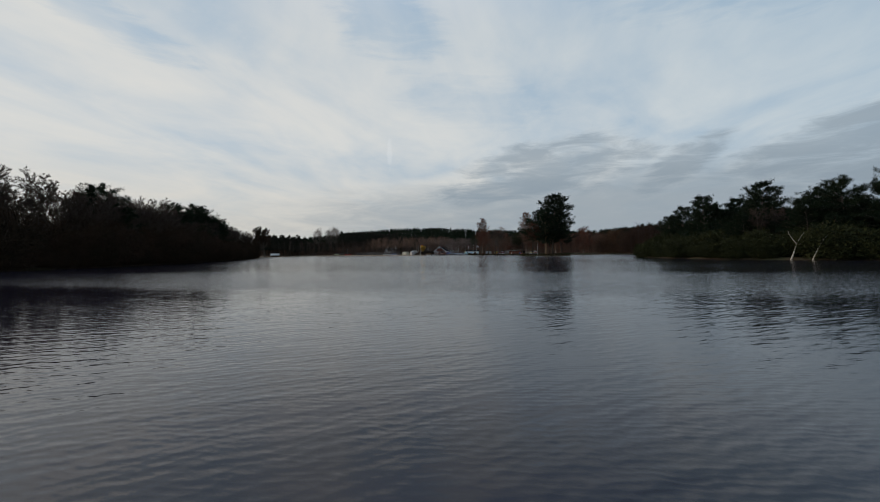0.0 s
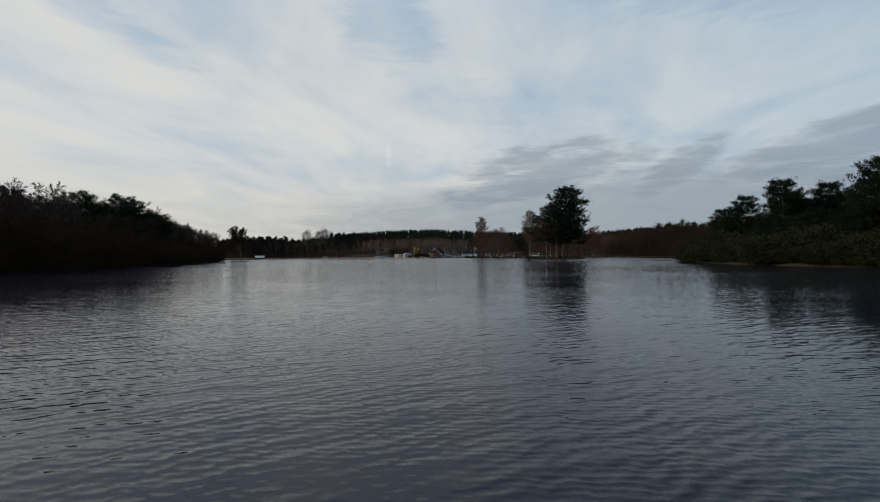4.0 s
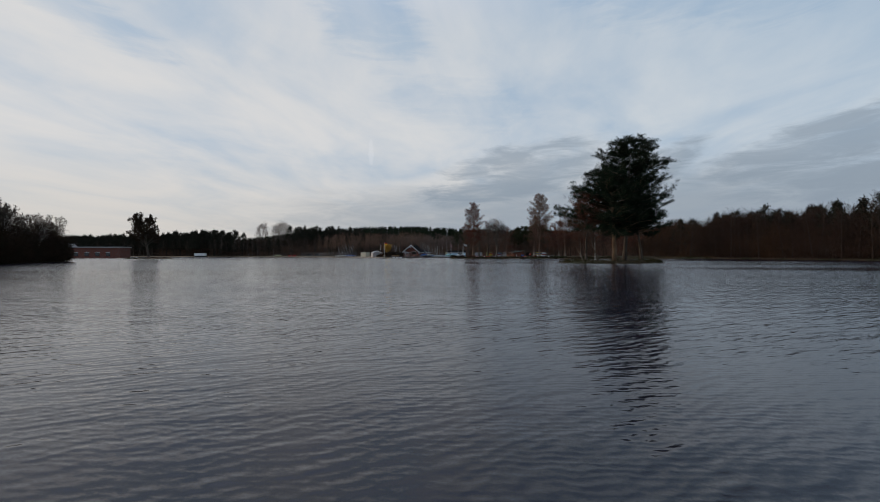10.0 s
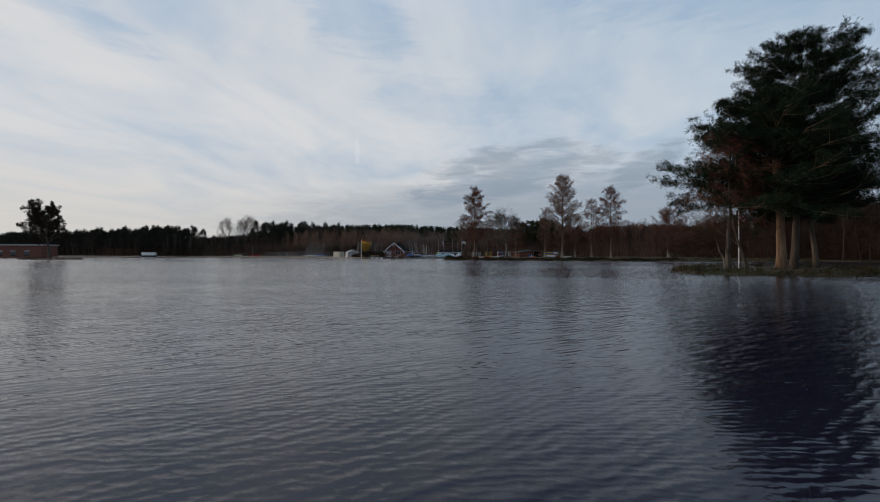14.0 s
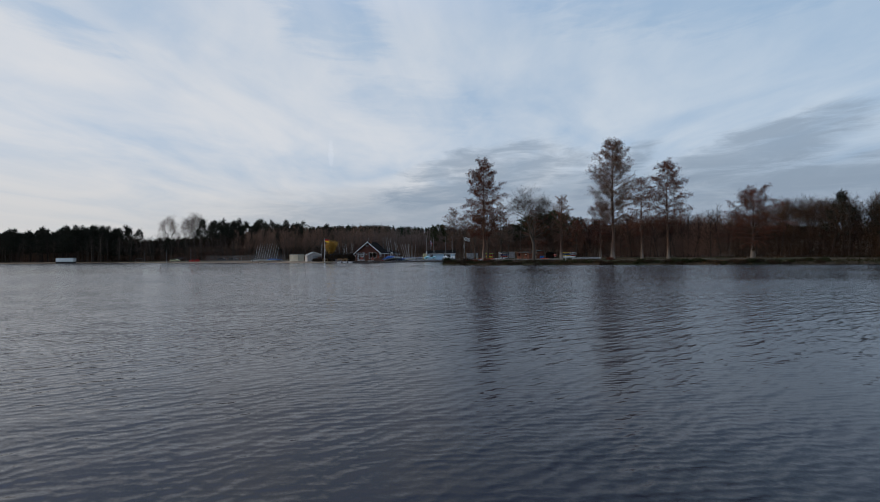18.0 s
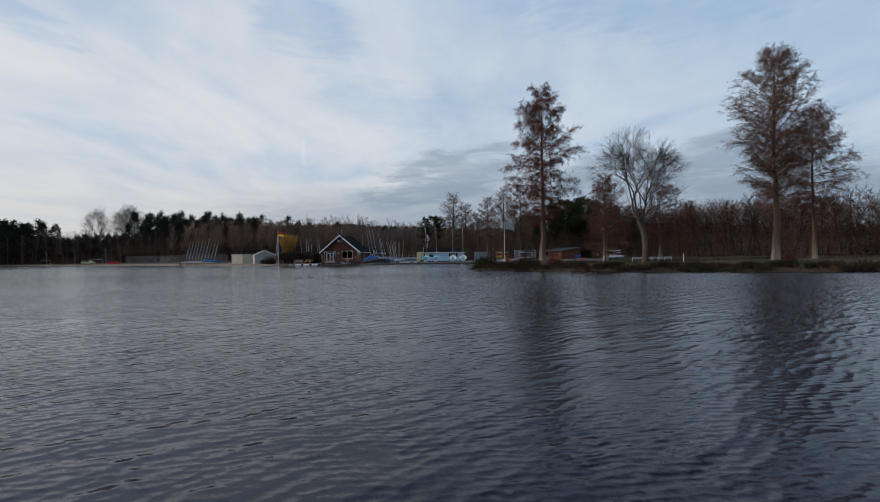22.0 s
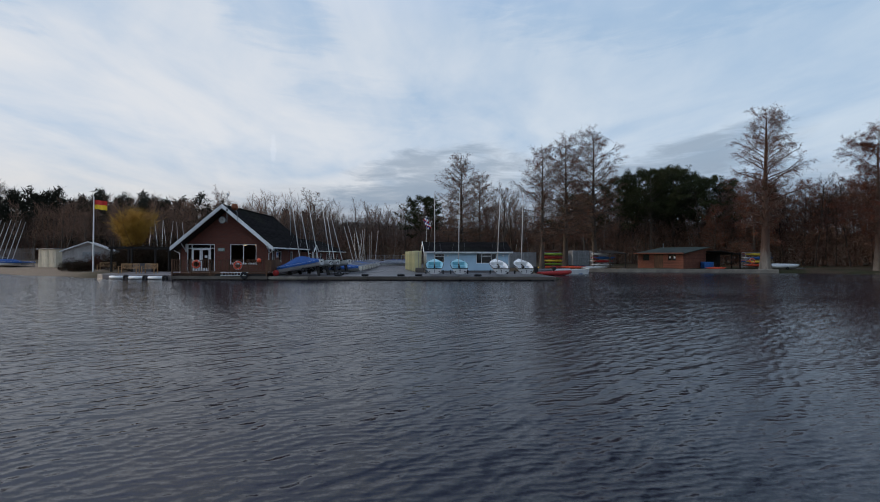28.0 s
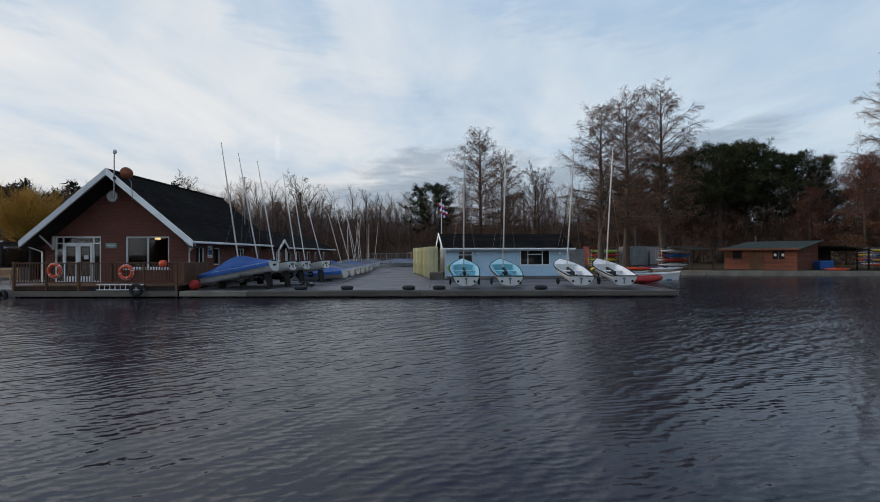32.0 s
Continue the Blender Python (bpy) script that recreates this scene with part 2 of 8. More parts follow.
def ground_material():
    """Leaf litter and thin winter grass, with a strip of sand along the bathing beach."""
    m = bpy.data.materials.new("bank_ground")
    m.use_nodes = True
    k = Nodes(m.node_tree)
    pos = k.n("ShaderNodeTexCoord").outputs["Object"]
    patches = k.ramp(k.noise(pos, 0.12, 4, 0.6), 0.42, 0.6)
    crumbs = k.noise(pos, 3.5, 4, 0.7)
    litter = k.mix(crumbs, (0.045, 0.030, 0.018), (0.105, 0.070, 0.040))
    grass = k.mix(crumbs, (0.020, 0.022, 0.009), (0.048, 0.047, 0.018))
    col = k.mix(patches, litter, grass)
    sep = k.n("ShaderNodeSeparateXYZ")
    k.put(sep.inputs[0], pos)
    # the beach lies west of the club, between the shore and the path
    west = k.ramp(sep.outputs[0], -30.0, -38.0)
    inland = k.math("ADD", sep.outputs[1], k.math("MULTIPLY", sep.outputs[0], 0.40))
    strip = k.math("MULTIPLY", k.math("MULTIPLY", west, k.ramp(inland, 2.0, 8.0)), k.ramp(k.math("ADD", inland, k.math("MULTIPLY", crumbs, 6.0)), 46.0, 36.0))
    sand = k.mix(k.noise(pos, 1.3, 5, 0.7), (0.17, 0.125, 0.085), (0.27, 0.205, 0.14))
    col = k.mix(strip, col, sand)
    b = k.n("ShaderNodeBsdfPrincipled")
    k.put(b.inputs["Base Color"], col)
    b.inputs["Roughness"].default_value = 0.95
    b.inputs["Specular IOR Level"].default_value = 0.15
    bn = k.n("ShaderNodeBump")
    bn.inputs["Distance"].default_value = 0.08
    k.put(bn.inputs["Height"], crumbs)
    k.put(b.inputs["Normal"], bn.outputs[0])
    k.put(k.n("ShaderNodeOutputMaterial").inputs[0], b.outputs[0])
    return m


def cypress_bark():
    """Fibrous bark, bleached round the flared foot and red-brown higher up."""
    m = material("cypress_bark", (0.30, 0.255, 0.20), (0.15, 0.115, 0.085), 2.2, 0.9, bump=0.06, bump_scale=6, stretch=(1, 1, 0.09), third=(0.13, 0.10, 0.075))
    t = m.node_tree
    k = Nodes(t, False)
    pos = k.n("ShaderNodeNewGeometry").outputs["Position"]
    part_ = k.n("ShaderNodeSeparateXYZ")
    k.put(part_.inputs[0], pos)
    high = k.ramp(k.math("ADD", part_.outputs[2], k.math("MULTIPLY", k.noise(k.mapping(pos, (3, 3, 0.3)), 1.0, 4, 0.6), 5.0)), 2.6, 6.8)
    b = [n for n in t.nodes if n.type == "BSDF_PRINCIPLED"][0]
    old = b.inputs["Base Color"].links[0].from_socket
    brown = k.mix(k.noise(k.mapping(pos, (1, 1, 0.12)), 6.0, 4, 0.6), (0.060, 0.036, 0.026), (0.145, 0.082, 0.055))
    k.put(b.inputs["Base Color"], k.mix(high, old, brown))
    return m


WATER = water_material()
GROUND = ground_material()
BARK = material("grey_brown_bark", (0.095, 0.075, 0.058), (0.045, 0.036, 0.029), 3, 0.92, bump=0.03, bump_scale=9, stretch=(1, 1, 0.22))
PALE_BARK = cypress_bark()
PINE_BARK = material("orange_brown_pine_bark", (0.26, 0.165, 0.095), (0.10, 0.065, 0.045), 2.4, 0.92, bump=0.05, bump_scale=6, stretch=(1, 1, 0.25))
BIRCH_BARK = material("white_birch_bark", (0.62, 0.58, 0.50), (0.20, 0.16, 0.13), 2.5, 0.8, stretch=(1, 1, 2.5))
GREY_BIRCH = material("grey_birch_bark", (0.22, 0.20, 0.17), (0.09, 0.075, 0.06), 1.5, 0.85, stretch=(1, 1, 1.5))
# darker copy of the bark; shade among the far trunks is in the colour
SHADED_BARK = material("shaded_brown_bark", (0.050, 0.038, 0.030), (0.030, 0.023, 0.019), 3, 0.92, spec=0.1)
TWIG = material("bare_brown_twigs", (0.062, 0.044, 0.034), (0.038, 0.028, 0.022), 0.6, 0.95, island=0.3, spec=0.06)
RED_TWIG = material("reddish_bare_twigs", (0.098, 0.045, 0.029), (0.052, 0.027, 0.019), 0.5, 0.95, island=0.3, spec=0.06)
BIRCH_TWIG = material("grey_purple_birch_twigs", (0.19, 0.140, 0.118), (0.12, 0.088, 0.075), 0.5, 0.95, island=0.3, spec=0.06)
# lit copies of the twig and scrub: warm low light put into their colours
LIT_TWIG = material("sunlit_brown_twigs", (0.19, 0.115, 0.078), (0.12, 0.073, 0.052), 0.5, 0.95, island=0.3, spec=0.06)
LIT_SCRUB = material("sunlit_brown_scrub", (0.165, 0.096, 0.066), (0.100, 0.059, 0.043), 0.4, 0.92, island=0.4, spec=0.06)
RUSSET = material("russet_dead_needles", (0.17, 0.056, 0.030), (0.085, 0.030, 0.020), 0.7, 0.9, island=0.4, spec=0.06)
NEEDLE = material("dark_pine_needles", (0.017, 0.026, 0.013), (0.008, 0.014, 0.008), 0.5, 0.85, island=0.4, spec=0.06)
# distance haze and the brown of trunks are put into this needle colour
HAZED_NEEDLE = material("hazed_far_needles", (0.034, 0.034, 0.024), (0.020, 0.021, 0.015), 0.3, 0.9, island=0.4, spec=0.05)
NEEDLE_MID = material("olive_pine_needles", (0.050, 0.058, 0.026), (0.024, 0.030, 0.014), 0.4, 0.85, island=0.4, spec=0.06)
LAUREL = material("olive_evergreen_leaves", (0.032, 0.036, 0.013), (0.016, 0.019, 0.008), 0.3, 0.7, island=0.4, spec=0.06)
WILLOW = material("yellow_willow_withies", (0.56, 0.33, 0.055), (0.36, 0.20, 0.040), 0.8, 0.85, island=0.35)
GRASS = material("rough_bank_grass", (0.040, 0.034, 0.015), (0.022, 0.022, 0.010), 0.35, 0.9, island=0.4, third=(0.105, 0.060, 0.030), spec=0.06)
# dark copy of the scrub; shade inside the eastern woods is put into its colour
SHADED_SCRUB = material("shaded_brown_saplings", (0.044, 0.026, 0.018), (0.025, 0.016, 0.012), 0.12, 0.95, island=0.4, spec=0.05, third=(0.075, 0.040, 0.020))
BRAMBLE = material("brown_bank_scrub", (0.046, 0.028, 0.018), (0.024, 0.019, 0.012), 0.4, 0.92, island=0.4, spec=0.06)

# ---- mesh building ----
class Geo:
    """A mesh in the making: vertices and faces."""

    def __init__(self):
        self.v, self.f, self.n = [], [], 0

    def add(self, vs, fs):
        k = self.n
        self.v.extend(vs)
        self.f.extend([[i + k for i in face] for face in fs])
        self.n += len(vs)
        return self

    def arrays(self, vs, tris):
        """Adds a numpy block of vertices and triangles."""
        k = self.n
        self.v.extend(vs.tolist())
        self.f.extend((tris + k).tolist())
        self.n += len(vs)
        return self

    def box(self, x0, x1, y0, y1, z0, z1, b=0.0, m=None):
        """A box, with chamfered edges where b is given."""
        if b <= 0:
            vs = [(x, y, z) for z in (z0, z1) for y in (y0, y1) for x in (x0, x1)]
            fs = [(0, 2, 3, 1), (4, 5, 7, 6), (0, 1, 5, 4), (2, 6, 7, 3), (0, 4, 6, 2), (1, 3, 7, 5)]
        else:
            bm = bmesh.new()
            vs0 = [bm.verts.new((x, y, z)) for z in (z0, z1) for y in (y0, y1) for x in (x0, x1)]
            for face in ((0, 2, 3, 1), (4, 5, 7, 6), (0, 1, 5, 4), (2, 6, 7, 3), (0, 4, 6, 2), (1, 3, 7, 5)):
                bm.faces.new([vs0[i] for i in face])
            bmesh.ops.bevel(bm, geom=bm.edges[:], offset=b, segments=1, affect="EDGES")
            bm.verts.index_update()
            vs, fs = [tuple(v.co) for v in bm.verts], [[v.index for v in face.verts] for face in bm.faces]
            bm.free()
        if m:
            vs = [tuple(m @ Vector(v)) for v in vs]
        return self.add(vs, fs)

    def tube(self, pts, radii, sides=8, cap=True, flute=0.0):
        """A tube through points, one radius for each."""
        pts = [Vector(p) for p in pts]
        vs, fs = [], []
        side = None
        for i, p in enumerate(pts):
            d = (pts[min(i + 1, len(pts) - 1)] - pts[max(i - 1, 0)])
            d = d.normalized() if d.length > 1e-9 else Vector((0, 0, 1))
            if side is None:
                side = d.cross(Vector((0, 0, 1)))
                side = side.normalized() if side.length > 0.05 else Vector((1, 0, 0))
            side = (side - d * side.dot(d)).normalized()
            other = d.cross(side)
            for k in range(sides):
                a = 2 * math.pi * k / sides
                r = radii[i] * (1 + flute * radii[i] * math.cos(a * 5 + i * 0.3))
                vs.append(tuple(p + side * (math.cos(a) * r) + other * (math.sin(a) * r)))
        for i in range(len(pts) - 1):
            for k in range(sides):
                a, b = i * sides + k, i * sides + (k + 1) % sides
                fs.append((a, b, b + sides, a + sides))
        if cap:
            fs.append(tuple(reversed(range(sides))))
            fs.append(tuple(range((len(pts) - 1) * sides, len(pts) * sides)))
        return self.add(vs, fs)

    def prism(self, outline, d0, d1, axis="y"):
        """An outline in the plane across an axis, drawn out along it from d0 to d1."""
        n = len(outline)
        put = {"y": lambda p, d: (p[0], d, p[1]), "x": lambda p, d: (d, p[0], p[1]), "z": lambda p, d: (p[0], p[1], d)}[axis]
        vs = [put(p, d) for d in (d0, d1) for p in outline]
        fs = [tuple(range(n)), tuple(reversed(range(n, 2 * n)))]
        fs += [(i, i + n, (i + 1) % n + n, (i + 1) % n) for i in range(n)]
        return self.add(vs, fs)

    def ring(self, centre, big, small, normal="y", n=24, k=8, part=(0, 1)):
        """A torus, or a stretch of one."""
        vs, fs = [], []
        whole = part == (0, 1)
        m = n if whole else n + 1
        for i in range(m):
            a = 2 * math.pi * (part[0] + (part[1] - part[0]) * i / n)
            for j in range(k):
                b = 2 * math.pi * j / k
                r, h = big + small * math.cos(b), small * math.sin(b)
                p = {"y": (r * math.cos(a), h, r * math.sin(a)), "x": (h, r * math.cos(a), r * math.sin(a)), "z": (r * math.cos(a), r * math.sin(a), h)}[normal]
                vs.append(tuple(c + q for c, q in zip(centre, p)))
        for i in range(n):
            for j in range(k):
                fs.append((i * k + j, (i + 1) % m * k + j, (i + 1) % m * k + (j + 1) % k, i * k + (j + 1) % k))
        return self.add(vs, fs)

    def moved(self, m):
        self.v = [tuple(m @ Vector(v)) for v in self.v]
        return self


def mesh_of(name, geo, mat, smooth=False):
    me = bpy.data.meshes.new(name)
    me.from_pydata(geo.v, [], geo.f)
    me.materials.append(mat)
    if smooth:
        me.polygons.foreach_set("use_smooth", [True] * len(me.polygons))
    me.update()
    return me


def fix_normals(me):
    bm = bmesh.new()
    bm.from_mesh(me)
    bmesh.ops.recalc_face_normals(bm, faces=bm.faces[:])
    bm.to_mesh(me)
    bm.free()


def part(name, geo, mat, parent, label="", smooth=False, fix=True):
    me = mesh_of(name, geo, mat, smooth)
    if fix and len(geo.f) < 4000:
        fix_normals(me)
    ob = new(name, me)
    ob.parent = parent
    return tagged(ob, label)


def thing(name, m, label, category, group="", kind=""):
    ob = new(name)
    ob.matrix_basis = m
    return tagged(ob, label, category, group, kind)


def solid(name, geo, mat, label, category, group="", kind="", m=None, smooth=False, fix=True):
    me = mesh_of(name, geo, mat, smooth)
    if fix and len(geo.f) < 4000:
        fix_normals(me)
    ob = new(name, me)
    if m:
        ob.matrix_basis = m
    return tagged(ob, label, category, group, kind)


def blades(rng, centres, count, length, width, rise=0.3, scatter=0.4, out=None):
    """Narrow leaf-like triangles round each centre. rise: how far they point up. out: a direction for each centre that they follow."""
    c = np.repeat(np.asarray(centres, float), count, axis=0)
    n = len(c)
    d = rng.normal(size=(n, 3))
    d /= np.linalg.norm(d, axis=1, keepdims=True)
    d[:, 2] += rise
    if out is not None:
        d += np.repeat(np.asarray(out, float), count, axis=0)
    d /= np.linalg.norm(d, axis=1, keepdims=True) + 1e-9
    base = c + rng.normal(size=(n, 3)) * scatter
    s = np.cross(d, rng.normal(size=(n, 3)))
    s /= np.linalg.norm(s, axis=1, keepdims=True) + 1e-9
    ln = length * rng.uniform(0.6, 1.3, (n, 1))
    wd = width * rng.uniform(0.6, 1.3, (n, 1)) * 0.5
    v = np.stack([base - s * wd, base + s * wd, base + d * ln], axis=1).reshape(-1, 3)
    return v, np.arange(3 * n).reshape(-1, 3)


def spikes(base, tip, radius):
    """Fine three-sided twigs from base to tip."""
    base, tip = np.asarray(base, float), np.asarray(tip, float)
    n = len(base)
    d = tip - base
    d /= np.linalg.norm(d, axis=1, keepdims=True) + 1e-9
    ref = np.where(np.abs(d[:, 2:3]) > 0.9, np.array([[1.0, 0, 0]]), np.array([[0, 0, 1.0]]))
    a = np.cross(d, ref)
    a /= np.linalg.norm(a, axis=1, keepdims=True) + 1e-9
    b = np.cross(d, a)
    r = np.broadcast_to(np.asarray(radius, float).reshape(-1, 1), (n, 1))
    ring = [base + r * (math.cos(q) * a + math.sin(q) * b) for q in (0, 2.094, 4.189)]
    v = np.stack(ring + [tip], axis=1).reshape(-1, 3)
    k = (np.arange(n) * 4)[:, None]
    f = np.concatenate([k + np.array([[0, 1, 3]]), k + np.array([[1, 2, 3]]), k + np.array([[2, 0, 3]])], axis=1).reshape(-1, 3)
    return v, f


def limb_path(rng, start, d, length, segs, wander, pull):
    """Points of a limb that wanders and is pulled up (or down) on the way."""
    p, d = Vector(start), Vector(d).normalized()
    pts, dirs = [p.copy()], [d.copy()]
    for _ in range(segs):
        d = (d + Vector(rng.normal(0, wander, 3)) + Vector((0, 0, pull))).normalized()
        p = p + d * (length / segs)
        pts.append(p.copy())
        dirs.append(d.copy())
    return pts, dirs


def turned(d, angle, spin):
    """d leaned by angle, about a way given by spin."""
    side = d.cross(Vector((0, 0, 1)))
    side = side.normalized() if side.length > 0.05 else Vector((1, 0, 0))
    other = d.cross(side)
    return (d * math.cos(angle) + (side * math.cos(spin) + other * math.sin(spin)) * math.sin(angle)).normalized()


def branch_out(rng, wood, ends, start, d, length, radius, level, plan):
    """Grows a limb and its side limbs; the last level goes to ends as fine twigs (base, tip, radius)."""
    q = plan[level]
    pts, dirs = limb_path(rng, start, d, length, q["segs"], q["wander"], q["pull"])
    n = len(pts)
    wood.tube(pts, [radius * (1 - 0.72 * i / (n - 1)) for i in range(n)], q["sides"], cap=False)
    if level + 1 >= len(plan):
        return
    nxt = plan[level + 1]
    spin = rng.uniform(0, 6.28)
    for j in range(nxt["count"]):
        u = q["from"] + (1 - q["from"]) * (j + rng.uniform(0, 1)) / nxt["count"]
        i = min(int(u * (n - 1)), n - 2)
        p = pts[i].lerp(pts[i + 1], u * (n - 1) - i)
        spin += 2.4 + rng.uniform(-0.5, 0.5)
        nd = turned(dirs[i], nxt["angle"] * rng.uniform(0.7, 1.25), spin)
        ln = length * nxt["ratio"] * (1 - nxt.get("taper", 0.5) * u) * rng.uniform(0.7, 1.2)
        if nxt.get("fine"):
            ends.append((p, p + (nd + Vector((0, 0, nxt["pull"]))).normalized() * ln, nxt["radius"]))
        else:
            branch_out(rng, wood, ends, p, nd, ln, max(radius * (1 - 0.6 * u) * nxt["thin"], nxt["min"]), level + 1, plan)


def twig_geo(ends, rng, fork=2):
    """Fine twigs with a few side twigs each."""
    base = np.array([tuple(e[0]) for e in ends])
    tip = np.array([tuple(e[1]) for e in ends])
    rad = np.array([e[2] for e in ends])
    bs, ts, rs = [base], [tip], [rad]
    ln = np.linalg.norm(tip - base, axis=1, keepdims=True)
    for _ in range(fork):
        u = rng.uniform(0.25, 0.9, (len(base), 1))
        o = base + (tip - base) * u
        d = (tip - base) / (ln + 1e-9) + rng.normal(0, 0.45, base.shape)
        bs.append(o)
        ts.append(o + d * ln * rng.uniform(0.3, 0.7, (len(base), 1)))
        rs.append(rad * 0.7)
    v, f = spikes(np.concatenate(bs), np.concatenate(ts), np.concatenate(rs))
    return Geo().arrays(v, f), np.concatenate(ts)

# ---- the lie of the land ----
MAIN_SHORE = [(-900, 330), (-420, 168), (-300, 138), (-177, 108), (-92, 66), (-60, 45), (-45, 33), (-36, 29), (-28, 24.6), (-22, 23.2), (-20, 24.5), (11, 24.5), (12, 36), (20, 45.5), (24, 44.6), (36, 43.6), (44, 42.8), (52, 40), (62, 33), (72, 24), (82, 17), (100, 10), (100, -36), (112, -50), (121, -72), (129, -102), (134, -126), (120, -140), (104, -143), (93, -150), (88, -160), (85, -176), (86, -192), (91, -207), (101, -219), (118, -231), (145, -246), (210, -300), (300, -420), (900, -900), (2500, -900), (2500, 2500), (-2500, 2500), (-2500, 330)]
STRIP = [(10.9, -17), (11.2, -20.6), (13.5, -23.6), (18.5, -26.5), (25, -29.5), (33, -33), (44, -36.5), (58, -40), (72, -43), (88, -44), (104, -42), (108, -8), (90, 4), (70, 8), (56, 7), (46, 2), (36, -4), (24, -7.5), (15.5, -8.5), (12.2, -12)]
PINE_ISLAND = [(49.5, -110), (50.5, -113.5), (54.5, -116), (60, -117), (65, -114.5), (68.5, -109), (69.5, -104), (67, -100.5), (62, -99), (56, -100.5), (51, -105)]
WEST_ISLE = [(-143, -24), (-139, -29), (-131, -31), (-122, -29), (-119, -24), (-124, -19), (-134, -18), (-141, -20)]
WEST_BANK = [(-92, -97), (-84, -101), (-74, -116), (-62, -136), (-46, -165), (-33, -190), (-19, -218), (-9, -240), (-7, -252), (-14, -275), (-40, -330), (-120, -600), (-2500, -600), (-2500, -60), (-260, -70), (-120, -86)]


def inside_distance(px, py, poly):
    """Signed distance to an outline, positive inside it."""
    a = np.array(poly, float)
    b = np.roll(a, -1, axis=0)
    best = np.full(px.shape, 1e9)
    odd = np.zeros(px.shape, bool)
    for (x0, y0), (x1, y1) in zip(a, b):
        ex, ey = x1 - x0, y1 - y0
        u = np.clip(((px - x0) * ex + (py - y0) * ey) / (ex * ex + ey * ey), 0, 1)
        best = np.minimum(best, np.hypot(px - x0 - u * ex, py - y0 - u * ey))
        cross = ((y0 > py) != (y1 > py)) & (px < (x1 - x0) * (py - y0) / (y1 - y0 + 1e-12) + x0)
        odd ^= cross
    return np.where(odd, best, -best)


def land_distance(px, py):
    return np.maximum.reduce([inside_distance(px, py, p) for p in (MAIN_SHORE, STRIP, PINE_ISLAND, WEST_ISLE, WEST_BANK)])


def smooth(v, lo, hi):
    u = np.clip((v - lo) / (hi - lo), 0, 1)
    return u * u * (3 - 2 * u)


def wobble(x, y):
    return np.sin(x * 0.83 + y * 0.31) + np.sin(x * 0.37 - y * 0.71 + 1.3) + 0.6 * np.sin(x * 1.9 + y * 1.4)


def land_height(px, py):
    px, py = np.asarray(px, float), np.asarray(py, float)
    d = land_distance(px, py) + 0.18 * wobble(px, py)
    z = -1.6 + 1.6 * smooth(d, -5, 0) + 0.36 * smooth(d, -0.2, 1.1) + 0.35 * smooth(d, 2, 26) + 0.04 * wobble(px * 0.6, py * 0.6) * smooth(d, 0, 3)
    # level ground round the club
    level = smooth(px, -27, -23) * smooth(px, 16, 12) * smooth(py, 24.4, 25.2) * smooth(py, 100, 88)
    z = z * (1 - level) + 0.22 * level
    # a long wooded hill far behind the club, and rising woods to the east
    hill = 44 * np.exp(-(((px + 260) / 330) ** 2 + ((py - 740) / 230) ** 2)) + 22 * np.exp(-(((px - 250) / 260) ** 2 + ((py - 700) / 240) ** 2))
    return z + hill * smooth(py, 180, 420) + 9 * smooth(px, 125, 260) * smooth(d, 10, 60)


def spaced(fine0, fine1, step, far0, far1):
    out = list(np.arange(fine0, fine1, step))
    s, p = step, fine1
    while p < far1:
        out.append(p)
        s *= 1.17
        p += s
    s, p = step, fine0
    left = []
    while p > far0:
        s *= 1.17
        p -= s
        left.append(p)
    return np.array(sorted(left + out))


gx, gy = spaced(-60, 125, 1.3, -3200, 3200), spaced(-262, 60, 1.3, -3200, 3200)
mx, my = np.meshgrid(gx, gy)
mz = land_height(mx, my)
nx, ny = len(gx), len(gy)
k = np.arange(nx * ny).reshape(ny, nx)
quads = np.stack([k[:-1, :-1], k[:-1, 1:], k[1:, 1:], k[1:, :-1]], axis=-1).reshape(-1, 4)
geo = Geo()
geo.v, geo.f = np.stack([mx, my, mz], axis=-1).reshape(-1, 3).tolist(), quads.tolist()
tagged(new("ground", mesh_of("ground", geo, GROUND, True)), "lake bed and low banks of leaf litter, thin grass and sand", "ground", kind="structure")

geo = Geo()
for i in range(24):
    for j in range(24):
        x, y = -3200 + i * 6400 / 24, -3200 + j * 6400 / 24
        s = 6400 / 24
        geo.add([(x, y, 0), (x + s, y, 0), (x + s, y + s, 0), (x, y + s, 0)], [(0, 1, 2, 3)])
tagged(new("water", mesh_of("water", geo, WATER)), "dark rippled lake water that mirrors the sky", "water", kind="structure")


def ground_z(x, y):
    return float(land_height(np.array([x]), np.array([y]))[0])


# ---- trees ----
def bare_plan(limbs, sub, twigs, fine, angle=0.9, pull=0.06, spread=0.5, radius=0.012):
    return [
        dict(segs=9, wander=0.05, pull=0.04, sides=9, **{"from": 0.30}),
        dict(count=limbs, ratio=spread, angle=angle, segs=6, wander=0.13, pull=pull, sides=6, thin=0.5, min=0.04, taper=0.45, **{"from": 0.25}),
        dict(count=sub, ratio=0.5, angle=0.75, segs=4, wander=0.16, pull=pull, sides=4, thin=0.5, min=0.02, **{"from": 0.15}),
        dict(count=twigs, ratio=0.55, angle=0.7, segs=3, wander=0.18, pull=pull, sides=3, thin=0.5, min=0.012, **{"from": 0.1}),
        dict(count=fine, ratio=0.75, angle=0.6, pull=pull * 2, fine=True, radius=radius),
    ]


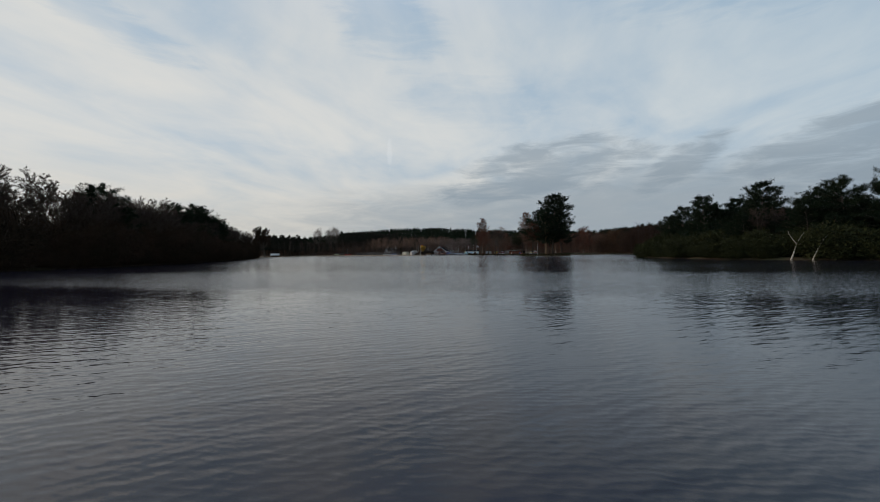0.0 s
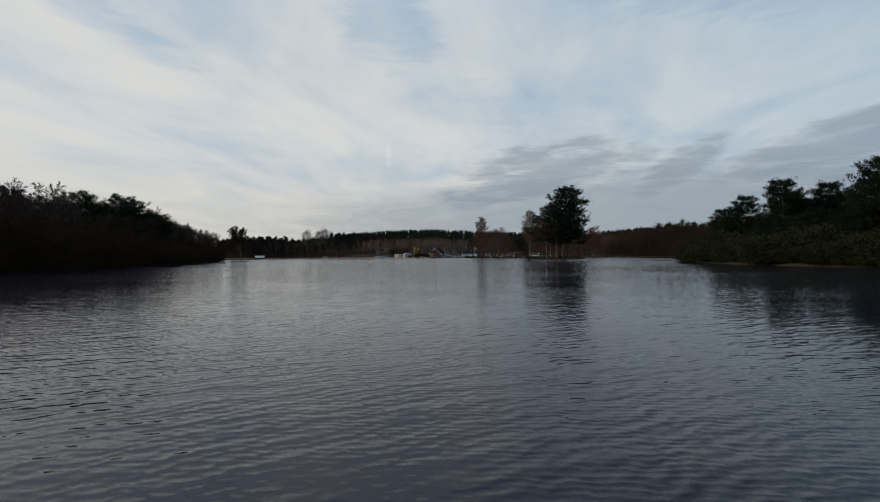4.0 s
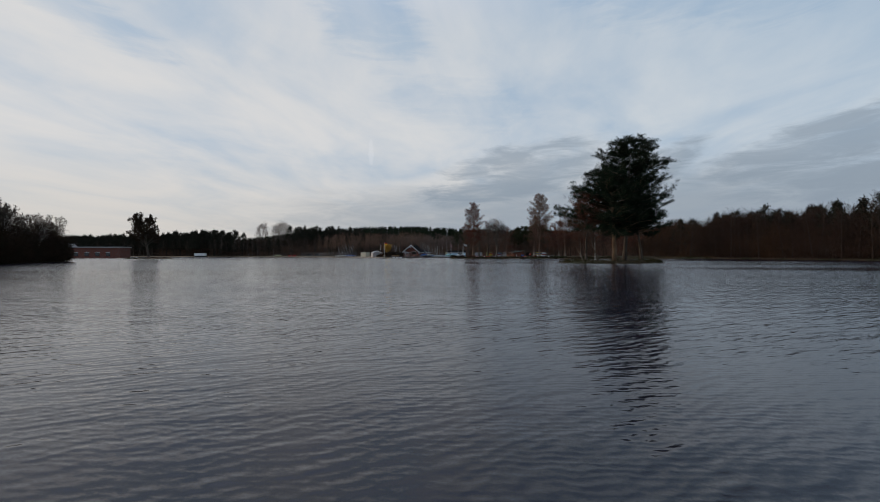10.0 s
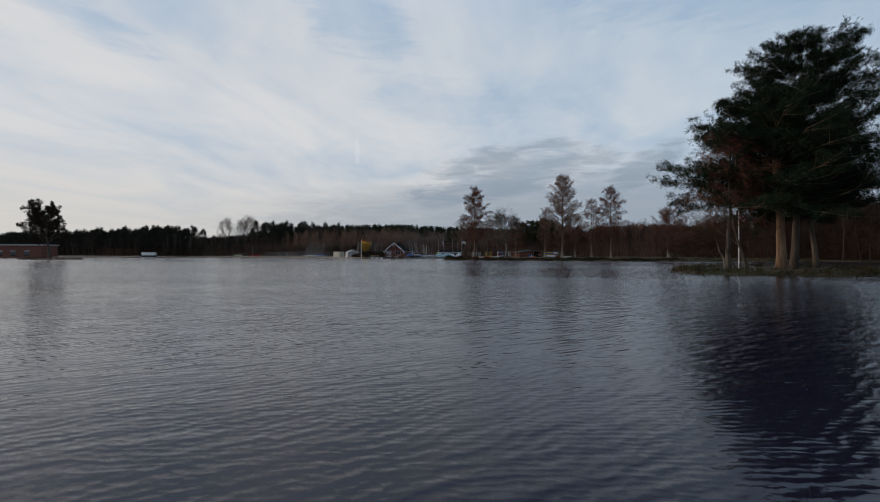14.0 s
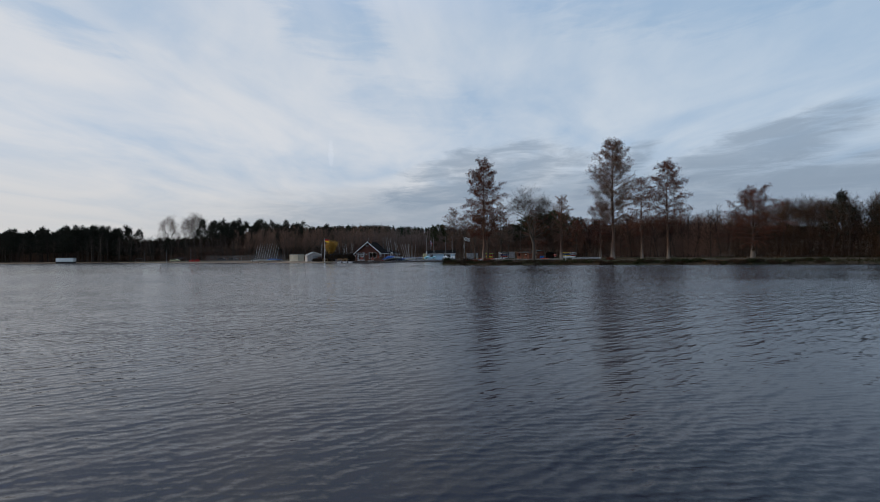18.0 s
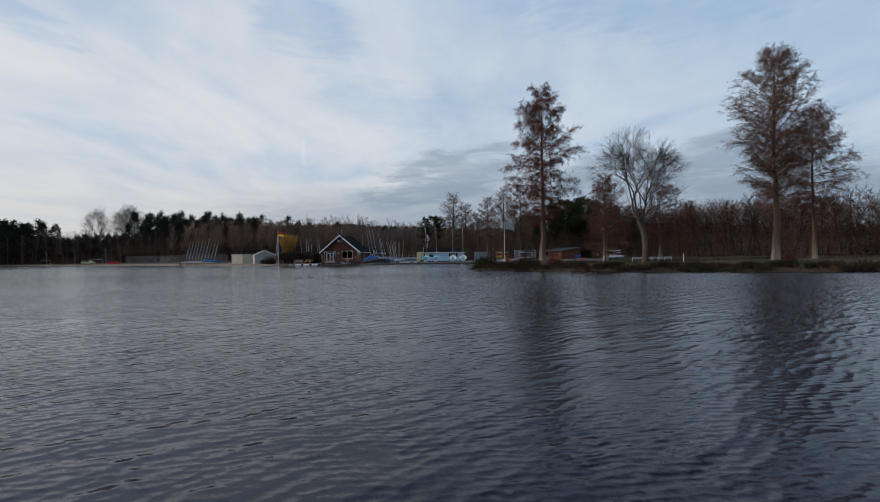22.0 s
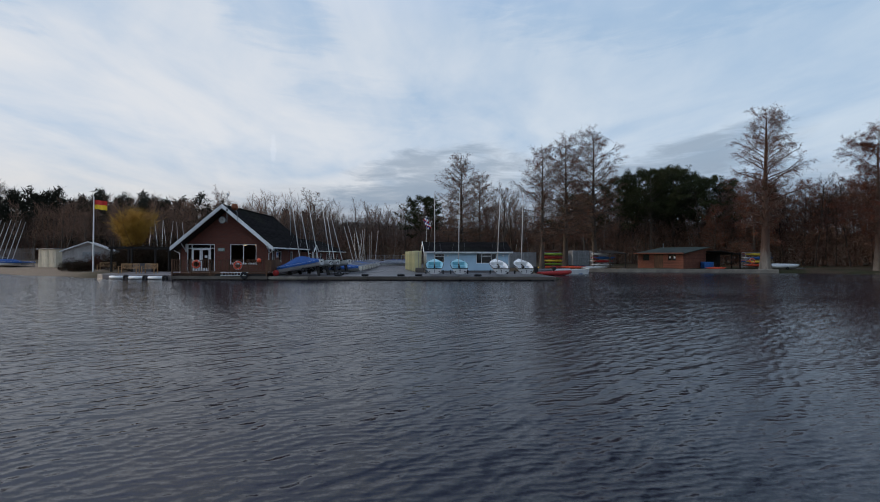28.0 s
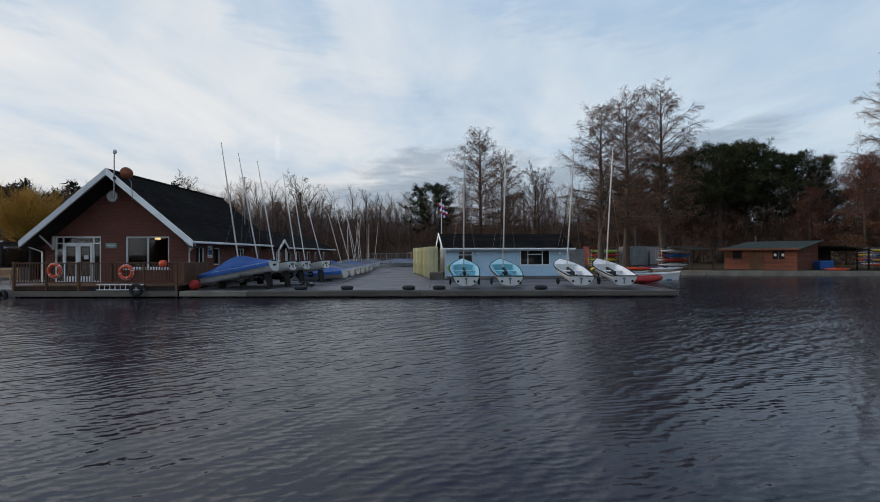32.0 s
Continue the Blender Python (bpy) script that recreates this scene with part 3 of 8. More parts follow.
def bare_tree(seed, height, plan, trunk_radius, bark, twig_mat, name, label, lean=(0, 0), fork=2, leaves=0, leaf_mat=None, leaf_size=(0.2, 0.06), group=""):
    """A leafless broadleaf tree: trunk, limbs and a crown of fine twigs."""
    rng = np.random.default_rng(seed)
    wood, ends = Geo(), []
    branch_out(rng, wood, ends, (0, 0, -0.25), Vector((lean[0], lean[1], 1)), height * 0.80, trunk_radius, 0, plan)
    wood.tube([(0, 0, -0.4), (lean[0] * 0.3, lean[1] * 0.3, 0.25), (lean[0], lean[1], 1.0)], [trunk_radius * 1.7, trunk_radius * 1.25, trunk_radius * 1.0], 9)
    tree = thing(name, pose(0, 0, 0), label, "tree", group)
    part("trunk", wood, bark, tree, smooth=True, fix=False)
    twigs, tips = twig_geo(ends, rng, fork)
    part("crown", twigs, twig_mat, tree, fix=False)
    if leaves:
        pick = tips[rng.permutation(len(tips))[: int(len(tips) * 0.6)]]
        v, f = blades(rng, pick, leaves, leaf_size[0], leaf_size[1], -0.2, 0.12)
        part("dead_leaves", Geo().arrays(v, f), leaf_mat, tree, fix=False)
    return tree


def cypress(seed, height, half, base, trunk_radius, leafy, name, label, spread_top=0.35, tiers=70, lower=0.20, twig_mat=None, bark=None, droop=-0.10, group="", skirt=1.0, rise=0.22, uneven=0.55, spray=6):
    """A swamp cypress or dawn redwood: straight trunk with a flared foot, level limbs, hanging sprays."""
    rng = np.random.default_rng(seed)
    wood, twig_ends, leaf_at, leaf_dir = Geo(), [], [], []
    pts = [Vector((0, 0, -0.3))]
    sway = Vector((0, 0, 0))
    n = 14
    for i in range(1, n + 1):
        sway += Vector((rng.normal(0, 0.05), rng.normal(0, 0.05), 0))
        pts.append(Vector((sway.x, sway.y, height * i / n)))
    radii = [trunk_radius * (1 - 0.93 * (i / n)) for i in range(n + 1)]
    upper = Geo()
    cut = max(3, int(n * 0.52))
    wood_low = Geo()
    foot = [(0, 0, -0.4), (0, 0, 0.15), (0, 0, 0.6), (0, 0, 1.3), (0.0, 0, 2.3)] + [tuple(p) for p in pts[2:cut + 1]]
    foot_r = [trunk_radius * (1 + q * base) for q in (0.50, 0.36, 0.20, 0.09, 0.0)] + radii[2:cut + 1]
    wood_low.tube(foot, foot_r, 20, flute=0.10)
    upper.tube(pts[cut:], radii[cut:], 9)
    spin = rng.uniform(0, 6.28)
    for j in range(tiers):
        u = lower + (1 - lower) * ((j + rng.uniform(0, 0.8)) / tiers)
        z = u * height
        i = min(int(u * n), n - 1)
        p = pts[i].lerp(pts[i + 1], u * n - i)
        spin += 2.4 + rng.uniform(-0.6, 0.6)
        # widest low in the crown, rounded at the top
        v = (u - lower) / (1 - lower)
        reach = half * (min(1.0, 0.35 + v * 4.0) if v < 0.16 else 1.0) * (max(0.0, 1 - v ** (1.0 / spread_top)) ** 0.6 * 0.9 + 0.10) * rng.uniform(uneven, 1.15)
        d = Vector((math.cos(spin), math.sin(spin), rise + 0.75 * v))
        lp, ld = limb_path(rng, p, d, reach, 5, 0.12, droop * (1 - v) + 0.02)
        r0 = max(0.02, radii[i] * 0.30)
        upper.tube(lp, [r0 * (1 - 0.75 * q / 5) for q in range(6)], 5, cap=False)
        shoots = max(4, int(reach * 5.2))
        for s in range(shoots):
            w_ = 0.15 + 0.85 * (s + rng.uniform(0, 1)) / shoots
            q = min(int(w_ * 5), 4)
            sp = lp[q].lerp(lp[q + 1], w_ * 5 - q)
            sd = turned(ld[q], 0.9 * rng.uniform(0.6, 1.2), rng.choice([0.2, 2.9]) + rng.normal(0, 0.5))
            ln = reach * 0.38 * rng.uniform(0.5, 1.2) * (1.15 - 0.5 * w_)
            tp, td = limb_path(rng, sp, sd, ln, 3, 0.16, droop * 1.2)
            upper.tube(tp, [0.022, 0.016, 0.011, 0.006], 3, cap=False)
            for _ in range(spray):
                e = rng.uniform(0.15, 1.0) * 3
                ei = min(int(e), 2)
                ep = tp[ei].lerp(tp[ei + 1], e - ei)
                ed = (td[ei] + Vector(rng.normal(0, 0.6, 3)) + Vector((0, 0, -0.30 * skirt))).normalized()
                tip = ep + ed * (0.55 * rng.uniform(0.5, 1.3))
                twig_ends.append((ep, tip, 0.008))
                if rng.uniform() < leafy * (0.55 + 0.75 * v):
                    leaf_at.append(tuple(ep.lerp(tip, 0.7)))
                    leaf_dir.append((ed.x * 0.4, ed.y * 0.4, -0.75))
    tree = thing(name, pose(0, 0, 0), label, "tree", group)
    part("trunk", wood_low, bark or PALE_BARK, tree, "fibrous trunk with a bleached flared foot", smooth=True, fix=False)
    part("upper_trunk", upper, bark or PALE_BARK, tree, smooth=True, fix=False)
    tg, tips = twig_geo(twig_ends, rng, 2)
    part("crown", tg, twig_mat or RED_TWIG, tree, fix=False)
    if leaf_at:
        v, f = blades(rng, leaf_at, 7, 0.25, 0.036, 0.0, 0.12, leaf_dir)
        part("foliage", Geo().arrays(v, f), RUSSET, tree, "hanging sprays of russet dead needles", fix=False)
    return tree


def profile_at(profile, v):
    for (a, p), (b, q) in zip(profile, profile[1:]):
        if v <= b:
            return p + (q - p) * (v - a) / (b - a)
    return profile[-1][1]


CONE = ((0, 0.70), (0.08, 1.0), (0.25, 0.96), (0.45, 0.82), (0.62, 0.68), (0.78, 0.50), (0.90, 0.30), (1, 0.08))
BROAD = ((0, 0.70), (0.10, 0.95), (0.35, 1.0), (0.60, 0.90), (0.78, 0.68), (0.90, 0.42), (1, 0.10))
DOME = ((0, 0.62), (0.10, 0.94), (0.28, 1.0), (0.50, 0.88), (0.70, 0.68), (0.86, 0.44), (1, 0.12))


def pine_tree(seed, height, half, trunk_radius, bare, mat, name, label, limbs=44, tufts=10, needle=(0.42, 0.075), tuft=0.34, crown_pow=1.6, group="", lean=(0.0, 0.0), bark=None, up=0.10, blades_each=15, profile=None, towards=None, inner=0.30, whorls=0, lift=0.55):
    """A broad-crowned pine: limbs carry level plates of needle tufts with gaps between. towards: (bearing, share) of longer low boughs."""
    rng = np.random.default_rng(seed)
    wood, at, out = Geo(), [], []
    pts, _ = limb_path(rng, (0, 0, -0.3), Vector((lean[0], lean[1], 1)), height * 0.95, 10, 0.035, 0.03)
    radii = [trunk_radius * (1.25 if i == 0 else 1 - 0.85 * (i / 10)) for i in range(11)]
    wood.tube(pts, radii, 12, flute=0.05)
    spin = rng.uniform(0, 6.28)
    for j in range(limbs):
        v = (j + rng.uniform(0, 0.9)) / limbs
        if whorls:
            v = min(0.99, (int(v * whorls) + 0.5 + rng.normal(0, 0.13)) / whorls)
        u = bare + (1 - bare) * v
        i = min(int(u * 10), 9)
        p = pts[i].lerp(pts[i + 1], u * 10 - i)
        spin += 2.4 + rng.uniform(-0.7, 0.7)
        wide = profile_at(profile, v) if profile else max(0.04, 1 - v ** crown_pow) ** 0.75
        reach = half * wide * rng.uniform(0.66 if profile else 0.55, 1.10) + 0.5
        if towards:
            reach *= 1 + towards[1] * (1 - 1.6 * v) * math.cos(spin - radians(towards[0]))
        lp, ld = limb_path(rng, p, Vector((math.cos(spin), math.sin(spin), up + lift * v)), reach, 6, 0.08, 0.028)
        r0 = max(0.035, radii[i] * 0.33)
        wood.tube(lp, [r0 * (1 - 0.8 * q / 6) for q in range(7)], 5, cap=False)
        m = max(3, int(reach * (2.0 if profile else 1.5)))
        for s in range(m):
            w_ = inner + (1 - inner) * (s + rng.uniform(0, 1)) / m
            q = min(int(w_ * 6), 5)
            sp = lp[q].lerp(lp[q + 1], w_ * 6 - q)
            sd = turned(ld[q], 0.85 * rng.uniform(0.5, 1.2), rng.choice([0.1, 3.0]) + rng.normal(0, 0.35))
            ln = (0.7 + reach * 0.20) * rng.uniform(0.6, 1.2)
            tp, td = limb_path(rng, sp, sd, ln, 3, 0.12, 0.10)
            wood.tube(tp, [0.03, 0.022, 0.014, 0.007], 3, cap=False)
            for _ in range(tufts):
                e = rng.uniform(0.1, 1.08) * 3
                ei = min(int(e), 2)
                ep = tp[ei].lerp(tp[ei + 1], e - ei) + Vector((rng.normal(0, 0.22), rng.normal(0, 0.22), rng.normal(0.08, 0.10)))
                at.append(tuple(ep))
                out.append((td[ei].x * 0.8, td[ei].y * 0.8, 0.35))
    tree = thing(name, pose(0, 0, 0), label, "tree", group)
    part("trunk", wood, bark or PINE_BARK, tree, "orange-brown trunk and limbs", smooth=True, fix=False)
    v, f = blades(rng, at, blades_each, needle[0], needle[1], 0.25, tuft * 0.45, out)
    part("crown", Geo().arrays(v, f), mat, tree, "flat plates of dark needles", fix=False)
    return tree


def dome_tree(seed, height, half, fork_at, trunk_radius, bark, twig_mat, name, label, lean=(0.0, 0.0), levels=6, twigs=3, group="", twig=0.008, droop=1.0):
    """A round-headed leafless tree: a trunk that breaks into limbs which fork again and again into fine twigs."""
    rng = np.random.default_rng(seed)
    wood, ends = Geo(), []
    foot, dirs = limb_path(rng, (0, 0, -0.3), Vector((lean[0], lean[1], 1)), fork_at, 7, 0.09, 0.02)
    wood.tube(foot, [trunk_radius * q for q in (1.7, 1.2, 1.02, 0.95, 0.92, 0.88, 0.86, 0.84)], 12, cap=False, flute=0.12)
    mid = foot[-1] + Vector((0, 0, (height - fork_at) * 0.30))
    rise = height - mid.z

    def grow(p, d, length, r, level):
        pts, ds = limb_path(rng, p, d, length, 3, 0.13, 0.01)
        wood.tube(pts, [r, r * 0.88, r * 0.78, r * 0.70], 6 if level < 2 else 4 if level < 4 else 3, cap=False)
        tip = pts[-1] - mid
        far = math.sqrt((tip.x / half) ** 2 + (tip.y / half) ** 2 + (tip.z / (rise if tip.z > 0 else rise * 0.75)) ** 2)
        if level >= 3:
            for q in (1, 2):
                for _ in range(1):
                    e = turned(ds[q], rng.uniform(0.5, 1.0), rng.uniform(0, 6.28))
                    ends.append((pts[q], pts[q] + (e + Vector((0, 0, 0.15))).normalized() * rng.uniform(0.6, 1.2) * height / 16, twig))
        if level >= levels or far > 1.0:
            for _ in range(twigs + (2 if level < levels else 0)):
                e = turned(ds[-1], rng.uniform(0.1, 0.6), rng.uniform(0, 6.28))
                ends.append((pts[-1], pts[-1] + e * rng.uniform(0.6, 1.3) * height / 16, twig))
            return
        spin = rng.uniform(0, 6.28)
        for c in range(2 if rng.uniform() < 0.55 else 3):
            e = turned(ds[-1], rng.uniform(0.40, 0.80) if c else rng.uniform(0.10, 0.40), spin + c * 2.3 + rng.normal(0, 0.3))
            grow(pts[-1], e, length * rng.uniform(0.70, 0.92), max(0.012, r * (0.56 if c else 0.68)), level + 1)

    for c in range(11):
        a = c * 2.4 + rng.uniform(-0.3, 0.3)
        b = (0.12, 0.5, 0.8, 1.05, 1.3, 1.45, 1.2, 1.4, 0.65, 1.5, 0.95)[c] * droop
        start = foot[-1].lerp(foot[-2], 0.9 * (c % 3) / 2)
        grow(start, Vector((math.cos(a) * math.sin(b), math.sin(a) * math.sin(b), math.cos(b) + 0.05)), max(half * 0.36, (height - fork_at) * 0.24) * rng.uniform(0.85, 1.15), trunk_radius * (0.50 if c < 3 else 0.34), 0)
    tree = thing(name, pose(0, 0, 0), label, "tree", group)
    part("trunk", wood, bark, tree, smooth=True, fix=False)
    tw_, _ = twig_geo(ends, rng, 2)
    part("crown", tw_, twig_mat, tree, fix=False)
    return tree


def shrub(seed, height, half, count, mat, name, label, leaf=(0.35, 0.14), category="shrub", stems=True, fall=0.0, group=""):
    """A thick rounded shrub with a ragged outline: stems and many small leaves in uneven lobes."""
    rng = np.random.default_rng(seed)
    lobes = rng.uniform(-1, 1, (14, 3)) * (half * 0.75, half * 0.75, 0)
    lobes[:, 2] = height * rng.uniform(0.25, 0.78, 14) * (1 - 0.35 * np.hypot(lobes[:, 0], lobes[:, 1]) / half)
    rad = half * rng.uniform(0.28, 0.55, 14)
    n = count
    which = rng.integers(0, 14, n)
    d = rng.normal(size=(n, 3))
    d /= np.linalg.norm(d, axis=1, keepdims=True)
    c = lobes[which] + d * (rad[which] * rng.uniform(0.55, 1.08, n))[:, None] * (1, 1, 0.8)
    c[:, 2] = np.abs(c[:, 2])
    tree = thing(name, pose(0, 0, 0), label, category, group)
    if stems:
        wood = Geo()
        for l in lobes:
            lp, _ = limb_path(rng, (l[0] * 0.15, l[1] * 0.15, -0.2), Vector((l[0] * 0.5, l[1] * 0.5, l[2] + 0.3)), float(np.linalg.norm(l)) + 0.3, 4, 0.08, 0.02)
            wood.tube(lp, [0.07, 0.055, 0.04, 0.03, 0.015], 4, cap=False)
        tagged(part("stem_tangle", wood, BARK, tree, fix=False), kind="stuff")
    v, f = blades(rng, c, 5, leaf[0], leaf[1], 0.2 + fall, 0.16, d)
    tagged(part("leaf_mass", Geo().arrays(v, f), mat, tree, fix=False), kind="stuff")
    return tree


def stand(ob, x, y, turn=0.0, size=1.0, sink=0.0):
    ob.matrix_basis = pose(x, y, ground_z(x, y) - sink, 0, 0, turn) @ Matrix.Diagonal((size, size, size, 1))
    return ob


def another(ob, x, y, turn, size=1.0):
    ob2 = copy_thing(ob, pose(x, y, ground_z(x, y), 0, 0, turn))
    ob2.scale = (size, size, size)
    return ob2

# the pine islet: two great pines side by side and smaller ones beside them
PINE_LABEL = "broad dark Scots pine with layered boughs on a small island"
stand(pine_tree(11, 20.0, 9.0, 0.47, 0.30, NEEDLE, "pine_tree", PINE_LABEL, limbs=84, tufts=10, blades_each=16, needle=(0.34, 0.055), profile=CONE, towards=(160, 0.25), inner=0.14, up=0.02, lift=0.30, whorls=9), 59.9, -109.0)
stand(pine_tree(12, 26.4, 7.7, 0.38, 0.26, NEEDLE, "pine_tree", "second broad dark pine close beside the first on a small island", limbs=110, tufts=10, blades_each=16, needle=(0.34, 0.055), bark=BARK, profile=BROAD, inner=0.14, up=0.04, lift=0.35, lean=(0.06, -0.02), whorls=12), 62.2, -106.8)
stand(pine_tree(13, 14.0, 5.6, 0.30, 0.40, NEEDLE, "pine_tree", "smaller dark pine at the edge of a small island", limbs=40, tufts=9, crown_pow=2.2, bark=BARK), 66.2, -103.8, 200)
stand(cypress(14, 13.0, 5.0, 0.6, 0.22, 0.55, "cypress_tree", "slim brown half-bare cypress leaning on a small island", tiers=34, lower=0.36, bark=BARK), 54.3, -110.2, 20)
stand(bare_tree(15, 11.0, bare_plan(8, 5, 5, 4), 0.14, BARK, TWIG, "birch_tree", "thin leaning bare tree on a small island", lean=(-0.22, -0.05)), 56.8, -108.6, 0)

# the row of cypresses along the wooded spit
stand(cypress(21, 22.6, 5.2, 1.9, 0.36, 0.62, "cypress_tree", "tall russet swamp cypress with a pale fluted trunk on the spit", tiers=80, lower=0.24, uneven=0.45, spray=9), 19.9, -14.6, 210)
stand(cypress(22, 24.8, 5.7, 1.1, 0.38, 0.08, "cypress_tree", "very tall nearly bare cypress with a flared foot", tiers=104, lower=0.27, droop=-0.03, spread_top=0.42, rise=0.45, spray=11, uneven=0.8, twig_mat=LIT_TWIG), 47.2, -17.5, 80)
stand(cypress(23, 19.8, 4.6, 1.3, 0.27, 0.28, "cypress_tree", "cypress with thin russet crown and leaning pale foot on the spit", tiers=64, lower=0.30), 58.6, -0.5, 150)
stand(cypress(24, 23.6, 6.0, 1.1, 0.32, 0.30, "cypress_tree", "tall cypress with russet upper crown on the spit", tiers=78, lower=0.30, uneven=0.5, spray=9), 65.2, 0.6, 220)
stand(cypress(25, 15.0, 7.0, 1.2, 0.42, 0.62, "cypress_tree", "low spreading russet cypress with a broad pale foot", tiers=60, lower=0.22), 82.0, -4.5, 10)
stand(cypress(26, 15.5, 4.6, 0.9, 0.30, 0.20, "cypress_tree", "slim bare cypress behind the spit", tiers=52, lower=0.22), 33.0, 2.5, 60)
stand(dome_tree(31, 15.4, 4.4, 6.0, 0.30, BARK, TWIG, "oak_tree", "round-headed bare tree with a crooked mossy trunk at the spit's edge", lean=(0.16, 0.0)), 30.2, -21.3)

# bare trees behind the club and by the canoe store
redwood = cypress(41, 20.5, 5.4, 0.9, 0.40, 0.10, "redwood_tree", "bare dawn redwood with fine brown twigs behind the boathouse", tiers=84, lower=0.20, twig_mat=LIT_TWIG, bark=BARK, droop=-0.04, group="bare redwoods by the club")
stand(redwood, 25.6, 51.5, 0, 1.0)
another(redwood, 20.5, 49.5, 130, 0.92)
another(redwood, 15.9, 44.5, 250, 0.80)
another(redwood, 6.6, 72.0, 60, 1.03)
another(redwood, 10.2, 75.0, 190, 0.88)
stand(cypress(42, 21.5, 5.0, 1.1, 0.56, 0.14, "cypress_tree", "large bare cypress with a stout grey trunk on the canoe bank", tiers=80, lower=0.26, twig_mat=LIT_TWIG, droop=-0.03), 46.0, 43.9, 40)
stand(cypress(43, 18.0, 5.6, 1.1, 0.36, 0.45, "cypress_tree", "russet cypress with a pale flared foot on the far bank", tiers=64, lower=0.24), 58.5, 41.0, 100)
round_tree = bare_tree(44, 15.0, bare_plan(14, 7, 6, 5, 0.75, 0.07, 0.5), 0.26, BARK, LIT_TWIG, "oak_tree", "bare round-headed tree at the edge of the woods", group="bare trees by the boat park")
stand(round_tree, 13.5, 66.0)
another(round_tree, 17.5, 78.0, 100, 1.1)
another(round_tree, 29.0, 66.0, 200, 0.95)
another(round_tree, -24.0, 76.0, 300, 1.05)
another(round_tree, -42.0, 74.0, 20, 1.0)
club_pine = pine_tree(45, 17.5, 6.2, 0.34, 0.45, NEEDLE_MID, "pine_tree", "dark green pine standing in the woods behind the canoe store", limbs=52, tufts=9, crown_pow=3.0, needle=(0.34, 0.06), bark=BARK, group="pines behind the canoe store")
stand(club_pine, 41.0, 66.0, 0, 1.0)
for x, y, a, s in ((36.5, 70, 90, 0.95), (46.5, 68, 190, 1.03), (51.5, 65, 300, 0.92), (30.0, 75.0, 140, 0.8), (-1.0, 91.0, 10, 0.92), (48, 74, 70, 1.1)):
    another(club_pine, x, y, a, s)
larch = cypress(48, 17.0, 4.6, 0.7, 0.30, 0.42, "larch_tree", "russet-brown larch at the edge of the woods by the canoe store", tiers=64, lower=0.12, bark=BARK, twig_mat=LIT_TWIG, group="russet larches by the canoe store")
stand(larch, 53.5, 56.5, 0, 0.8)
for x, y, a, s in ((58.0, 60.0, 100, 0.85), (63.0, 58.0, 220, 0.82), (55.5, 65.0, 30, 0.9), (70.0, 50.0, 310, 0.85), (49.0, 59.5, 150, 0.6)):
    another(larch, x, y, a, s)
poplar = dome_tree(46, 30.0, 3.8, 8.0, 0.45, BARK, BIRCH_TWIG, "poplar_tree", "tall bare poplar with an egg-shaped crown behind the beach", twig=0.024, droop=0.36, group="three poplars")
stand(poplar, -196, 167, 0, 1.02)
another(poplar, -181, 167, 100, 1.0)
another(poplar, -171, 162, 210, 1.05)
isle_tree = bare_tree(47, 20.5, bare_plan(26, 8, 7, 5, 0.92, 0.075, 0.60, 0.022), 0.5, BARK, TWIG, "oak_tree", "half-bare tree with brown leaves alone on a low islet", leaves=5, leaf_mat=BRAMBLE, leaf_size=(0.3, 0.10))
stand(isle_tree, -131.0, -25.0)

# yellow willow beside the clubhouse: a mop of upright withies
rng = np.random.default_rng(51)
wood, ends = Geo(), []
wood.tube([(0, 0, -0.3), (0.05, 0, 1.2), (0.0, 0.1, 2.4)], [0.26, 0.2, 0.24], 9)
for i in range(64):
    a, b = rng.uniform(0, 6.28), rng.uniform(0.02, 0.62)
    lp, ld = limb_path(rng, (0, 0.05, 1.6 + rng.uniform(0, 0.7)), Vector((math.cos(a) * b, math.sin(a) * b, 1.0)), rng.uniform(3.2, 5.0), 6, 0.08, 0.03)
    wood.tube(lp, [0.055, 0.045, 0.036, 0.028, 0.02, 0.014, 0.008], 4, cap=False)
    for _ in range(70):
        q = rng.integers(1, 6)
        p = lp[q].lerp(lp[q + 1], rng.uniform(0, 1))
        d = (ld[q] + Vector(rng.normal(0, 0.45, 3))).normalized()
        ends.append((p, p + d * rng.uniform(0.5, 1.2), 0.016))
willow = thing("willow_tree", pose(-34.6, 37.5, ground_z(-34.6, 37.5)), "pollarded willow with a mop of golden yellow withies", "tree")
part("trunk", wood, BARK, willow, smooth=True, fix=False)
tw, _ = twig_geo(ends, rng, 3)
part("crown", tw, WILLOW, willow, "golden yellow withies", fix=False)

# the two near banks: single trees over a thick skirt of shrubs
small_bare = bare_tree(61, 11.5, bare_plan(15, 7, 6, 6, 0.62, 0.07, 0.45, 0.020), 0.17, BARK, TWIG, "alder_tree", "bare dark alder in the thicket on the bank", group="trees of the west bank")
birch = bare_tree(62, 13.0, bare_plan(18, 6, 6, 5, 0.50, 0.03, 0.36, 0.012), 0.15, BIRCH_BARK, BIRCH_TWIG, "birch_tree", "slim bare birch with a white trunk on the bank", group="birches of the banks")
bank_pine = pine_tree(63, 14.5, 5.0, 0.26, 0.16, NEEDLE, "pine_tree", "dark pine rising over the thicket on the bank", limbs=52, tufts=8, bark=BARK, group="pines of the banks", profile=DOME, inner=0.2, lift=0.45, blades_each=13)
